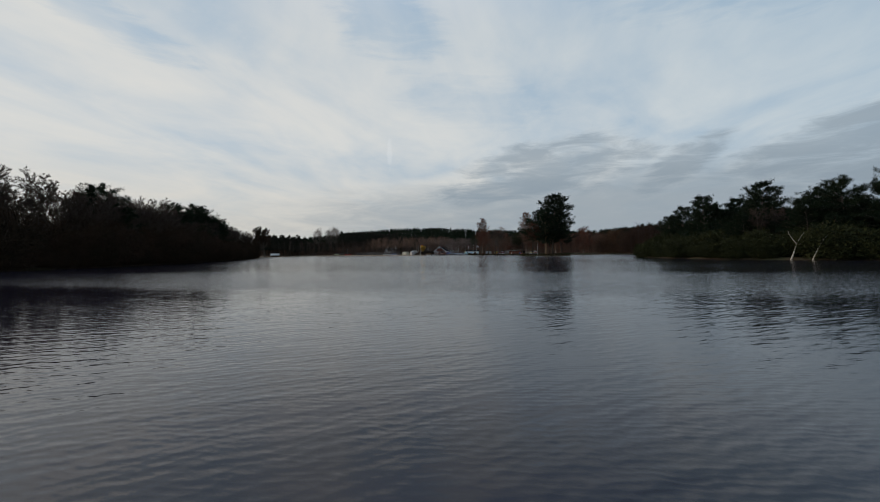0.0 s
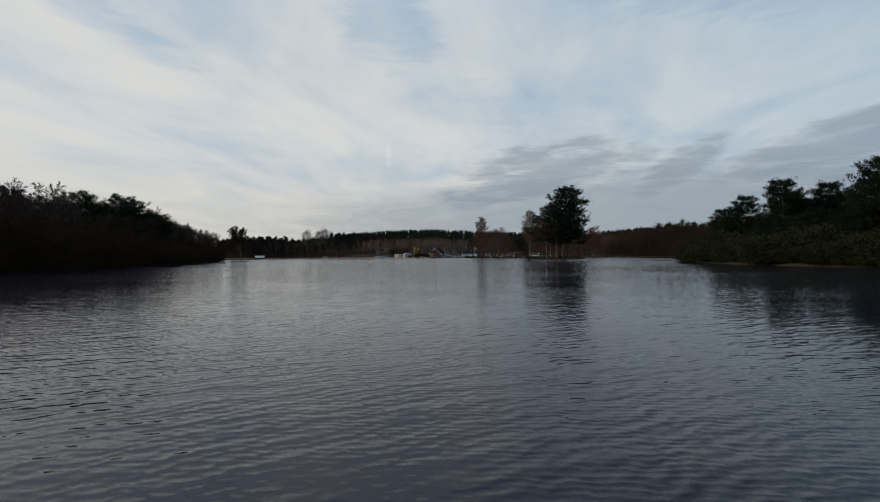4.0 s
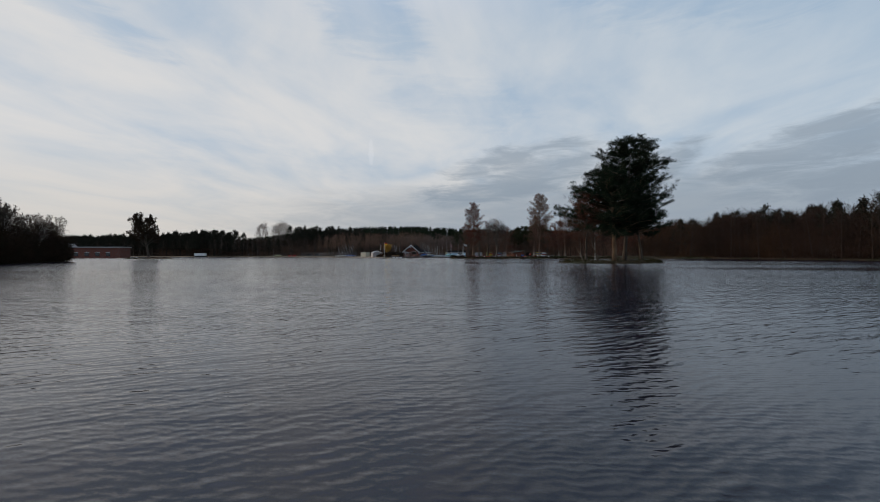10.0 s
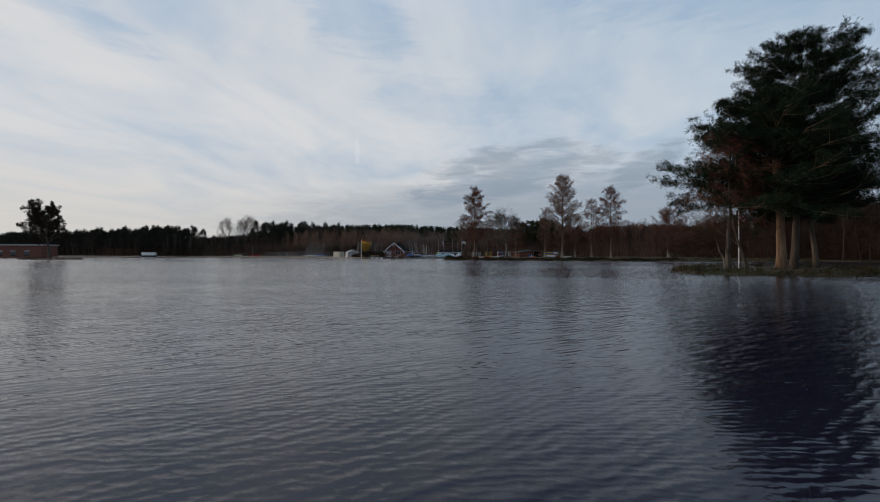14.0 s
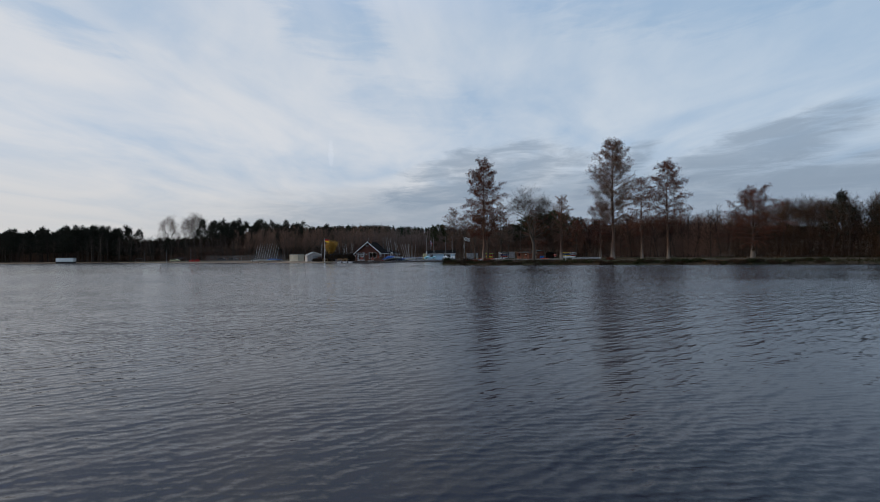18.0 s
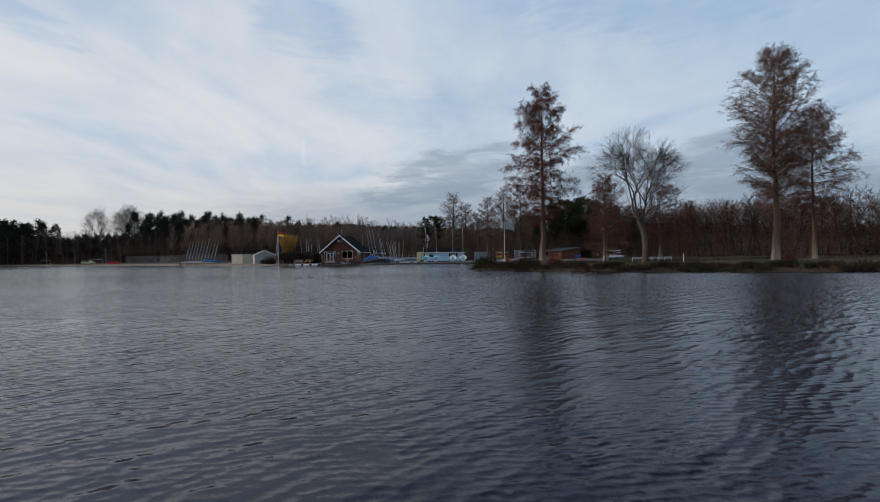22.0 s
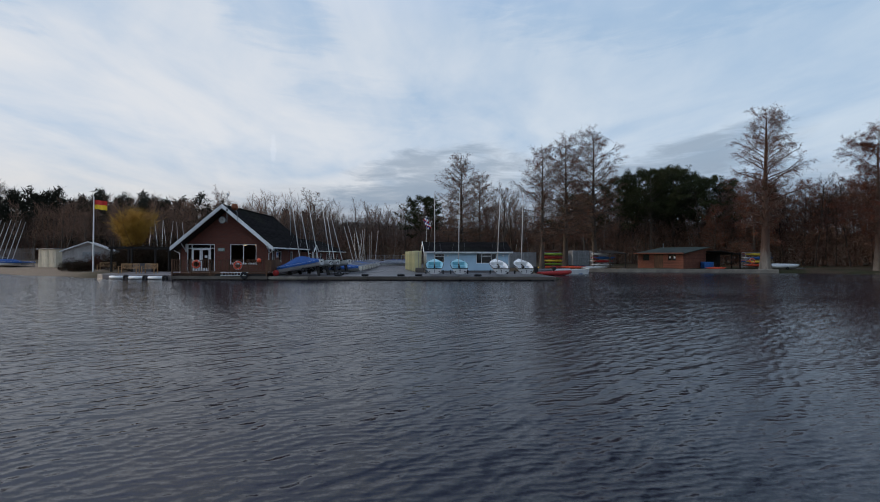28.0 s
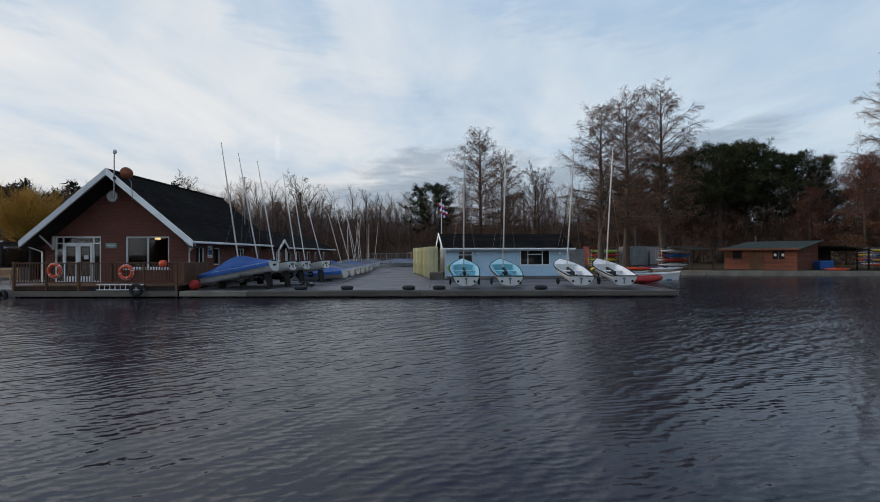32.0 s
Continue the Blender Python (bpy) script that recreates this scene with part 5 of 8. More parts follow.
CONCRETE = material("damp_grey_concrete", (0.150, 0.136, 0.132), (0.085, 0.077, 0.077), 0.7, 0.50, bump=0.004, bump_scale=18, third=(0.05, 0.048, 0.052))
KERB = material("pale_concrete_edge", (0.27, 0.235, 0.185), (0.17, 0.145, 0.115), 0.9, 0.85, bump=0.006)
BLUE_WALL = material("pale_blue_render", (0.44, 0.61, 0.73), (0.39, 0.55, 0.67), 0.9, 0.7, own=0.02)
HULL_WHITE = material("white_gelcoat", (0.76, 0.76, 0.74), (0.62, 0.62, 0.60), 1.2, 0.28, spec=0.5, own=0.05)
TEAL = material("turquoise_gelcoat", (0.22, 0.50, 0.56), (0.16, 0.40, 0.47), 1.5, 0.35, spec=0.5)
COVER_BLUE = material("royal_blue_boat_cover", (0.030, 0.105, 0.33), (0.020, 0.070, 0.22), 1.4, 0.75, bump=0.02, bump_scale=3)
COVER_GREY = material("grey_boat_cover", (0.17, 0.175, 0.19), (0.10, 0.105, 0.12), 1.4, 0.8, bump=0.02, bump_scale=3, own=0.35)
SPAR = material("silver_alloy", (0.62, 0.61, 0.59), (0.45, 0.44, 0.43), 2, 0.4, metal=0.5)
GALV = material("galvanised_steel", (0.30, 0.31, 0.32), (0.20, 0.21, 0.22), 3, 0.5, metal=0.6)
RUBBER = material("black_rubber", (0.016, 0.016, 0.017), (0.028, 0.027, 0.027), 4, 0.8)
ORANGE = material("orange_red_plastic", (0.72, 0.095, 0.035), (0.55, 0.070, 0.030), 3, 0.5)
RED = material("red_plastic", (0.42, 0.030, 0.025), (0.26, 0.022, 0.020), 2, 0.5)
DULL_RED = material("dull_red_steel", (0.16, 0.032, 0.026), (0.10, 0.024, 0.020), 1.2, 0.7)
YELLOW = material("yellow_plastic", (0.72, 0.50, 0.04), (0.55, 0.38, 0.035), 2, 0.5)
KAYAK_BLUE = material("blue_plastic", (0.025, 0.12, 0.36), (0.02, 0.08, 0.25), 2, 0.5)
LIME = material("lime_plastic", (0.32, 0.48, 0.05), (0.22, 0.36, 0.04), 2, 0.5)
LOCKER = material("pale_yellow_steel", (0.60, 0.55, 0.30), (0.47, 0.43, 0.24), 1.2, 0.6)
CREAM = material("cream_steel", (0.58, 0.53, 0.40), (0.46, 0.42, 0.33), 1.1, 0.7)
PALE_STEEL = material("white_corrugated_steel", (0.38, 0.36, 0.345), (0.27, 0.255, 0.25), 1.2, 0.6)
GREEN_ROOF = material("green_felt_roof", (0.048, 0.060, 0.050), (0.030, 0.040, 0.034), 1.0, 0.9)
DARK = material("dark_stained_and_shaded_timber", (0.030, 0.024, 0.020), (0.018, 0.015, 0.013), 2, 0.85)
SIGN_GREEN = material("grey_green_sign", (0.16, 0.23, 0.19), (0.13, 0.19, 0.16), 3, 0.6)
CHECK_BLACK = material("black_flag_cloth", (0.015, 0.015, 0.015), (0.025, 0.025, 0.025), 4, 0.9)
FLAG_WHITE = material("white_flag_cloth", (0.72, 0.72, 0.70), (0.6, 0.6, 0.6), 4, 0.9)
FLAG_RED = material("red_flag_cloth", (0.50, 0.030, 0.025), (0.40, 0.025, 0.02), 4, 0.9)
FLAG_YELLOW = material("yellow_flag_cloth", (0.78, 0.52, 0.02), (0.65, 0.42, 0.02), 4, 0.9)
FLAG_BLUE = material("blue_flag_cloth", (0.02, 0.04, 0.22), (0.02, 0.03, 0.16), 4, 0.9)
DISH = material("orange_brown_dish", (0.33, 0.11, 0.045), (0.22, 0.075, 0.035), 3, 0.6)
# the darkness of the unlit room is put into the plaster colour
PLASTER = material("darkened_interior_plaster", (0.05, 0.042, 0.035), (0.035, 0.03, 0.025), 1, 0.9)
CAR_SILVER = material("silver_car_paint", (0.42, 0.44, 0.47), (0.38, 0.40, 0.43), 2, 0.3, metal=0.3)
CAR_DARK = material("dark_car_paint", (0.030, 0.032, 0.036), (0.024, 0.026, 0.030), 2, 0.3)
LAMP = bpy.data.materials.new("warm_lamp")
LAMP.use_nodes = True
LAMP.node_tree.nodes["Principled BSDF"].inputs["Emission Color"].default_value = (1.0, 0.62, 0.22, 1)
LAMP.node_tree.nodes["Principled BSDF"].inputs["Emission Strength"].default_value = 1.4

# ---- quay and yard ----
QZ = 0.34
quay = thing("quay", pose(0, 0, 0), "concrete slipway quay with a timber edge along the water", "quay", kind="structure")
g = Geo()
g.box(-12.95, 11.8, 22.55, 37.0, -1.2, QZ - 0.06, 0.03)
part("quay_body", g, CONCRETE, quay)
for x0, x1, mat in ((-12.95, -9.6, KERB), (-9.58, -1.0, OLD_WOOD), (-0.98, 6.0, OLD_WOOD), (6.02, 11.8, OLD_WOOD)):
    part("edge_beam", Geo().box(x0, x1, 22.28, 22.56, 0.06, QZ - 0.02, 0.02), mat, quay, "long weathered edge beam")
part("edge_beam", Geo().box(11.58, 11.86, 22.57, 36.5, 0.06, QZ - 0.02, 0.02), OLD_WOOD, quay)
for i in range(13):
    x = -12.4 + i * 2.0
    part("pile", Geo().tube([(x, 22.42, -1.5), (x, 22.42, 0.05)], [0.11, 0.11], 8), DARK, quay)
yard = thing("yard", pose(0, 0, 0), "damp concrete boat yard laid in long bays", "paving", kind="structure")
g0 = Geo().box(-2.05, 2.05, -1.47, 1.47, -0.12, 0.0, 0.012)
slab_mesh = mesh_of("slab", g0, CONCRETE)
rng = np.random.default_rng(91)
for i in range(6):
    for j in range(20):
        x, y = -10.88 + i * 4.12, 24.05 + j * 2.96
        if (x > -0.2 and y > 31.5) or (x > 9.5) or (x < -9.5 and 24.8 < y < 60):
            continue
        ob = new("slab", slab_mesh)
        ob.parent = yard
        ob.matrix_basis = pose(x, y, QZ + rng.uniform(-0.008, 0.008), rng.normal(0, 0.12), rng.normal(0, 0.12), 0)
fender = None
for x in (-7.1, -4.75, -1.6, -0.05, 5.15, -14.9):
    g = Geo().ring((0, 0, 0.10), 0.24, 0.095, "z", 18, 8)
    m = pose(x, 22.95 if x > -12 else 22.12, QZ if x > -12 else 0.42, 0 if x > -12 else 90, 0, 0)
    if fender is None:
        fender = solid("tyre_fender", g, RUBBER, "old black tyre lying on the quay edge", "fender", "tyres on the quay", m=m, smooth=True)
    else:
        copy_thing(fender, m)

# ---- clubhouse ----
X0, X1, YF, YB = -21.9, -13.9, 24.9, 36.2
APEX, AZ, EZ = -17.62, 6.62, 2.86
house = thing("clubhouse", pose(0, 0, 0), "red-brick clubhouse with a dark gabled roof and white bargeboards", "clubhouse")


def under_roof(x):
    return AZ - 0.22 - abs(x - APEX) * (AZ - EZ) / 4.52


T = 0.28
for x0, x1, z0, z1 in ((-18.81, -17.44, 0.3, 3.17), (-17.44, -15.02, 0.3, 1.36), (-21.36, -18.81, 0.3, 0.60)):
    part("wall_panel", Geo().box(x0, x1, YF, YF + T, z0, z1), BRICK, house)
part("wall_panel", Geo().prism([(X0, 0.3), (-21.36, 0.3), (-21.36, under_roof(-21.36)), (X0, under_roof(X0))], YF, YF + T), BRICK, house)
part("wall_panel", Geo().prism([(-15.02, 0.3), (X1, 0.3), (X1, under_roof(X1)), (-15.02, under_roof(-15.02))], YF, YF + T), BRICK, house)
part("gable", Geo().prism([(-21.36, 3.17), (-15.02, 3.17), (-15.02, under_roof(-15.02)), (APEX, under_roof(APEX)), (-21.36, under_roof(-21.36))], YF, YF + T), BRICK, house)
part("lintel", Geo().box(-17.6, -14.86, YF - 0.03, YF + 0.01, 3.17, 3.27), BRICK, house)
g = Geo()
top = under_roof(X1)
for y0, y1, z0, z1 in ((YF + T, 25.6, 0.3, top), (25.6, 26.5, 0.3, 1.3), (25.6, 26.5, 2.62, top), (26.5, 27.6, 0.3, top), (27.6, 28.4, 0.3, 1.5), (27.6, 28.4, 2.55, top), (28.4, 31.0, 0.3, top), (31.0, 31.9, 0.3, 1.4), (31.0, 31.9, 2.55, top), (31.9, YB, 0.3, top)):
    g.box(X1 - T, X1, y0, y1, z0, z1)
part("side_wall", g, BRICK, house)
part("side_wall", Geo().box(X0, X0 + T, YF + T, YB, 0.3, under_roof(X0)), BRICK, house)
part("rear_wall", Geo().prism([(X0, 0.3), (X1, 0.3), (X1, under_roof(X1)), (APEX, under_roof(APEX)), (X0, under_roof(X0))], YB, YB + T), BRICK, house)
part("room", Geo().box(X0 + T, X1 - T, YF + 3.8, YF + 3.9, 0.35, 3.3), PLASTER, house, "plastered inner wall in a darkened colour")
part("room_floor", Geo().box(X0 + T, X1 - T, YF + T, YB, 0.40, 0.58), OLD_WOOD, house)
part("room_ceiling", Geo().box(X0 + T, X1 - T, YF + T, YB, 3.34, 3.42), PLASTER, house)
for x in (-16.9, -15.75):
    part("ceiling_lamp", Geo().tube([(x, YF + 2.0, 3.05), (x, YF + 2.0, 3.16), (x, YF + 2.0, 3.3)], [0.16, 0.13, 0.03], 12), LAMP, house, "warm glowing ceiling lamp")


def roof_slope(x_eave, x_top, z_eave, z_top, y0, y1, courses, thick=0.16):
    """A tiled slope: courses that overlap like steps from the eave to the ridge."""
    g = []
    dx, dz = (x_top - x_eave) / courses, (z_top - z_eave) / courses
    for i in range(courses):
        xa, za = x_eave + dx * i, z_eave + dz * i
        xb, zb = x_eave + dx * (i + 1.08), z_eave + dz * (i + 1.08)
        g.append(Geo().prism([(xa, za + 0.030), (xb, zb + 0.004), (xb, zb - thick), (xa, za - thick)], y0, y1))
    return g


for course in roof_slope(-13.10, APEX, EZ, AZ, 23.74, 36.4, 26):
    part("tile_course", course, ROOF, house)
for course in roof_slope(-22.14, APEX, EZ, AZ, 23.74, 36.4, 26):
    part("tile_course", course, ROOF, house)
g = Geo()
for j in range(40):
    y = 23.76 + j * 0.316
    g.tube([(APEX, y, AZ + 0.0), (APEX, y + 0.30, AZ + 0.0)], [0.10, 0.105], 8)
part("ridge_tiles", g, ROOF, house)
for s in (-1, 1):
    ex = APEX + s * 4.58
    g = Geo()
    g.prism([(APEX, AZ + 0.10), (ex, EZ + 0.02), (ex, EZ - 0.30), (ex - s * 0.22, EZ - 0.16), (APEX, AZ - 0.26)], 23.64, 23.735)
    part("bargeboard", g, WHITE, house, "broad white bargeboard")
    # shade under the verge is put into the soffit by its dark colour
    part("soffit", Geo().prism([(APEX, AZ - 0.28), (ex, EZ - 0.33), (ex, EZ - 0.37), (APEX, AZ - 0.32)], 23.74, YF), DARK, house)
    bx = APEX + s * 3.78
    g = Geo().box(bx - 0.06, bx + 0.06, YF - 0.09, YF, 2.42, 3.42, 0.01)
    g.tube([(bx, YF - 0.06, 2.52), (bx, 23.95, 3.22)], [0.055, 0.055], 4)
    part("bracket", g, WHITE, house)
for x in (-13.06, -22.18):
    g = Geo()
    g.tube([(x, 23.7, EZ - 0.06), (x, 36.4, EZ - 0.06)], [0.065, 0.065], 8)
    part("gutter", g, WHITE, house)
    s = 1 if x > APEX else -1
    g = Geo().tube([(x, 23.95, EZ - 0.1), (x, 23.98, EZ - 0.22), (X1 + 0.06 if s > 0 else X0 - 0.06, 24.8, EZ - 0.55), (X1 + 0.06 if s > 0 else X0 - 0.06, 24.82, 0.4)], [0.04] * 4, 8)
    part("downpipe", g, WHITE, house)


def framed(name, x0, x1, z0, z1, y, parent, bars_x=(), bars_z=(), glass=GLASS, w_=0.07, depth=0.09, frame_mat=None, along_y=False):
    """A window: frame, mullions and panes set in a wall. along_y: it lies in a wall that runs along y, at x = y."""
    def put(a0, a1, d0, d1, z0_, z1_):
        return (d0, d1, a0, a1, z0_, z1_) if along_y else (a0, a1, d0, d1, z0_, z1_)
    win = new(name)
    win.parent = parent
    frame_mat = frame_mat or UPVC
    g = Geo()
    for a0, a1, b0, b1 in ((x0, x0 + w_, z0, z1), (x1 - w_, x1, z0, z1), (x0 + w_, x1 - w_, z1 - w_, z1), (x0 + w_, x1 - w_, z0, z0 + w_)):
        g.box(*put(a0, a1, y, y + depth, b0, b1), 0.008)
    part("window_frame", g, frame_mat, win, "white frame")
    xs = [x0 + w_] + list(bars_x) + [x1 - w_]
    zs = [z0 + w_] + list(bars_z) + [z1 - w_]
    for b in bars_x:
        part("mullion", Geo().box(*put(b - 0.03, b + 0.03, y + 0.005, y + depth - 0.005, z0 + w_, z1 - w_), 0.006), frame_mat, win)
    for b in bars_z:
        part("transom", Geo().box(*put(x0 + w_, x1 - w_, y + 0.008, y + depth - 0.008, b - 0.03, b + 0.03), 0.006), frame_mat, win)
    for a0, a1 in zip(xs, xs[1:]):
        for b0, b1 in zip(zs, zs[1:]):
            ob = part("pane", Geo().box(*put(a0, a1, y + 0.035, y + 0.047, b0, b1)), glass, win)
            if glass == CLEAR:
                ob.visible_shadow = False
    return win


door = framed("entrance", -21.36, -18.81, 0.62, 3.17, YF + 0.03, house, (-20.92, -19.24), (2.78,), CLEAR, 0.08)
for x0, x1 in ((-20.87, -20.10), (-20.06, -19.29)):
    g = Geo()
    for a0, a1, b0, b1 in ((x0, x0 + 0.11, 0.70, 2.74), (x1 - 0.11, x1, 0.70, 2.74), (x0 + 0.11, x1 - 0.11, 2.62, 2.74), (x0 + 0.11, x1 - 0.11, 0.70, 0.95)):
        g.box(a0, a1, YF + 0.0, YF + 0.065, b0, b1, 0.008)
    leaf = part("door_leaf", g, UPVC, house, "white glazed door leaf")
    part("door_handle", Geo().box(x1 - 0.09 if x0 < -20.5 else x0 + 0.03, x1 - 0.03 if x0 < -20.5 else x0 + 0.09, YF - 0.05, YF, 1.60, 1.72, 0.01), GALV, leaf)
part("notice", Geo().box(-19.75, -19.5, YF + 0.015, YF + 0.02, 1.9, 2.12), FLAG_WHITE, house, "white paper notice inside the door")
framed("window", -17.44, -15.02, 1.38, 3.16, YF + 0.05, house, (-16.23,), (), CLEAR, 0.075)
part("window_sill", Geo().box(-17.52, -14.94, YF - 0.07, YF + 0.06, 1.30, 1.375, 0.01), WHITE, house)
for y0, y1, z0, z1 in ((25.6, 26.5, 1.3, 2.62), (27.6, 28.4, 1.5, 2.55), (31.0, 31.9, 1.4, 2.55)):
    framed("window", y0, y1, z0, z1, X1 - 0.13, house, ((y0 + y1) / 2,) if y1 - y0 > 0.85 else (), (), GLASS, 0.06, along_y=True)
poster = solid("poster", Geo().box(X1 + 0.004, X1 + 0.016, 26.85, 27.4, 1.95, 2.68), UPVC, "white and blue club poster on the brick wall", "poster")
part("poster_panel", Geo().box(X1 + 0.017, X1 + 0.02, 26.92, 27.33, 2.12, 2.42), KAYAK_BLUE, poster)
for i in range(3):
    part("text_bar", Geo().box(X1 + 0.017, X1 + 0.02, 26.92, 27.25 - i * 0.06, 2.00 + i * 0.03 + (0.43 if i == 2 else 0), 2.015 + i * 0.03 + (0.46 if i == 2 else 0)), RUBBER, poster)
sign = solid("sign_board", Geo().box(-18.53, -17.91, YF - 0.035, YF - 0.005, 2.50, 2.80, 0.008), SIGN_GREEN, "small grey-green name board on the brick wall", "sign")
for i, (a, b) in enumerate(((-18.45, -18.0), (-18.47, -17.97), (-18.4, -18.05))):
    part("text_bar", Geo().box(a, b, YF - 0.040, YF - 0.036, 2.72 - i * 0.08, 2.75 - i * 0.08), FLAG_WHITE, sign)
clock = thing("wall_clock", pose(-18.15, YF, 5.38), "round white wall clock under the gable", "clock")
part("rim", Geo().ring((0, -0.04, 0), 0.31, 0.03, "y", 28, 6), GALV, clock)
part("face", Geo().tube([(0, 0, 0), (0, -0.045, 0)], [0.30, 0.30], 28), WHITE, clock)
part("hand_bar", Geo().box(-0.012, 0.012, -0.055, -0.049, -0.02, 0.17), RUBBER, clock)
part("hand_bar", Geo().box(-0.02, 0.11, -0.055, -0.049, -0.012, 0.012), RUBBER, clock)
mast_cam = thing("camera_pole", pose(-17.12, 23.58, 5.05), "steel pole with a white dome camera on the gable", "pole")
part("pole", Geo().tube([(0, 0, 0), (0, 0, 2.5)], [0.03, 0.03], 8), GALV, mast_cam)
part("dome", Geo().tube([(0.05, -0.02, 2.40), (0.05, -0.02, 2.48), (0.05, -0.02, 2.58), (0.05, -0.02, 2.62)], [0.06, 0.10, 0.09, 0.03], 12), WHITE, mast_cam, smooth=True)
part("clamp", Geo().box(-0.06, 0.06, -0.03, 0.08, 1.05, 1.20, 0.01), RUBBER, mast_cam)
dish = thing("satellite_dish", pose(-16.3, 23.62, 5.05), "rusty orange satellite dish on a bent bracket", "satellite dish")
part("bracket", Geo().tube([(0.12, 0.0, 0.0), (0.08, -0.03, 0.9), (-0.1, -0.12, 1.25)], [0.018] * 3, 6), GALV, dish)
g = Geo().tube([(0, 0, 0), (0, -0.05, 0), (0, -0.09, 0), (0, -0.11, 0)], [0.05, 0.2, 0.3, 0.31], 20)
part("reflector", g.moved(pose(-0.16, -0.10, 1.36, 0, 0, 52)), DISH, dish, smooth=True)
# lower wing behind
wing = thing("clubhouse_wing", pose(0, 0, 0), "low brick rear wing with a dark roof and small windows", "building")
WZ, WA = 2.78, 4.5
part("side_wall", Geo().box(-21.6, -14.1, 36.7, 58.0, 0.3, 2.85), BRICK, wing)
for course in roof_slope(-13.6, -17.8, WZ, WA, 36.5, 58.5, 16, 0.14):
    part("tile_course", course, ROOF, wing)
for course in roof_slope(-22.0, -17.8, WZ, WA, 36.5, 58.5, 16, 0.14):
    part("tile_course", course, ROOF, wing)
part("gable_end", Geo().prism([(-21.6, 2.85), (-14.1, 2.85), (-17.85, 4.3)], 57.7, 58.0), BRICK, wing)
part("gutter", Geo().tube([(-13.55, 36.5, WZ - 0.08), (-13.55, 58.5, WZ - 0.08)], [0.06, 0.06], 8), WHITE, wing)
for y in (38.6, 41.4, 44.0, 47.6, 50.5, 54.0):
    framed("window", y, y + 0.9, 1.3, 2.4, -14.10, wing, (y + 0.45,), (), GLASS, 0.06, 0.05, along_y=True)
porch = thing("porch_gable", pose(0, 0, 0), "small white-edged gable over a side door of the club", "porch")
part("porch_roof", Geo().prism([(36.0, 3.32), (37.0, 2.70), (37.0, 2.58), (36.0, 3.18), (35.0, 2.58), (35.0, 2.70)], -14.6, -12.5, "x"), ROOF, porch)
part("bargeboard", Geo().prism([(36.0, 3.36), (37.06, 2.70), (37.06, 2.52), (36.0, 3.14), (34.94, 2.52), (34.94, 2.70)], -12.49, -12.42, "x"), WHITE, porch)
for y in (35.15, 36.85):
    part("post", Geo().box(-12.7, -12.58, y - 0.06, y + 0.06, QZ, 2.62, 0.01), WHITE, porch)

# ---- veranda deck ----
deck = thing("veranda_deck", pose(0, 0, 0), "brown timber veranda with slatted railing over the water", "deck")
for i in range(17):
    part("plank", Geo().box(-21.3, -13.05, 22.42 + i * 0.147, 22.42 + i * 0.147 + 0.135, 0.56, 0.60, 0.006), DECK_WOOD, deck)
part("fascia", Geo().box(-21.3, -13.05, 22.34, 22.40, 0.06, 0.34, 0.01), OLD_WOOD, deck)
part("frame", Geo().box(-21.25, -13.1, 22.45, 24.88, 0.30, 0.54), DARK, deck)
for i in range(9):
    x = -21.1 + i * 0.98
    part("pile", Geo().tube([(x, 22.6, -1.4), (x, 22.6, 0.3)], [0.09, 0.09], 8), DARK, deck)
for i in range(6):
    x = -21.25 + i * 1.62
    part("post", Geo().box(x - 0.05, x + 0.05, 22.36, 22.46, 0.34, 1.80, 0.008), DECK_WOOD, deck)
part("handrail", Geo().box(-21.32, -13.05, 22.34, 22.48, 1.70, 1.76, 0.012), DECK_WOOD, deck)
part("bottom_rail", Geo().box(-21.28, -13.08, 22.38, 22.43, 0.72, 0.79, 0.008), DECK_WOOD, deck)
bal = mesh_of("baluster", Geo().box(-0.022, 0.022, -0.018, 0.018, 0, 0.93, 0.004), DECK_WOOD)
for i in range(58):
    ob = new("baluster", bal)
    ob.parent = deck
    ob.matrix_basis = pose(-21.16 + i * 0.139, 22.405, 0.785)
g = Geo()
for i in range(26):
    x = -21.2 + i * 0.14
    for s in (-1, 1):
        g.tube([(x, 22.39, 0.37), (x + s * 0.26, 22.39, 0.63)], [0.014, 0.014], 4)
part("lattice", g, DECK_WOOD, deck, "diagonal lattice under the railing")
part("end_rail", Geo().box(-13.10, -12.75, 22.40, 24.8, 0.72, 1.74, 0.01), DECK_WOOD, deck, "boarded side screen")
ladder = thing("ladder", pose(-17.05, 22.30, 0.38), "white ladder hung along the front of the deck", "ladder")
for z in (0.0, 0.27):
    part("rail", Geo().box(0, 2.35, -0.02, 0.02, z, z + 0.045, 0.006), WHITE, ladder)
for i in range(9):
    part("rung", Geo().tube([(0.14 + i * 0.26, 0, 0.03), (0.14 + i * 0.26, 0, 0.29)], [0.018, 0.018], 6), WHITE, ladder)


def lifebuoy(m, label="orange lifebuoy ring hung on the railing"):
    b = thing("lifebuoy", m, label, "lifebuoy", "lifebuoys")
    part("ring", Geo().ring((0, 0, 0), 0.30, 0.075, "y", 28, 8), ORANGE, b, smooth=True)
    for k in range(4):
        part("band", Geo().ring((0, 0, 0), 0.30, 0.081, "y", 4, 8, (0.118 + k * 0.25, 0.132 + k * 0.25)), FLAG_WHITE, b, smooth=True)
    part("grab_line", Geo().ring((0, 0, 0), 0.385, 0.009, "y", 28, 4), FLAG_WHITE, b)
    return b


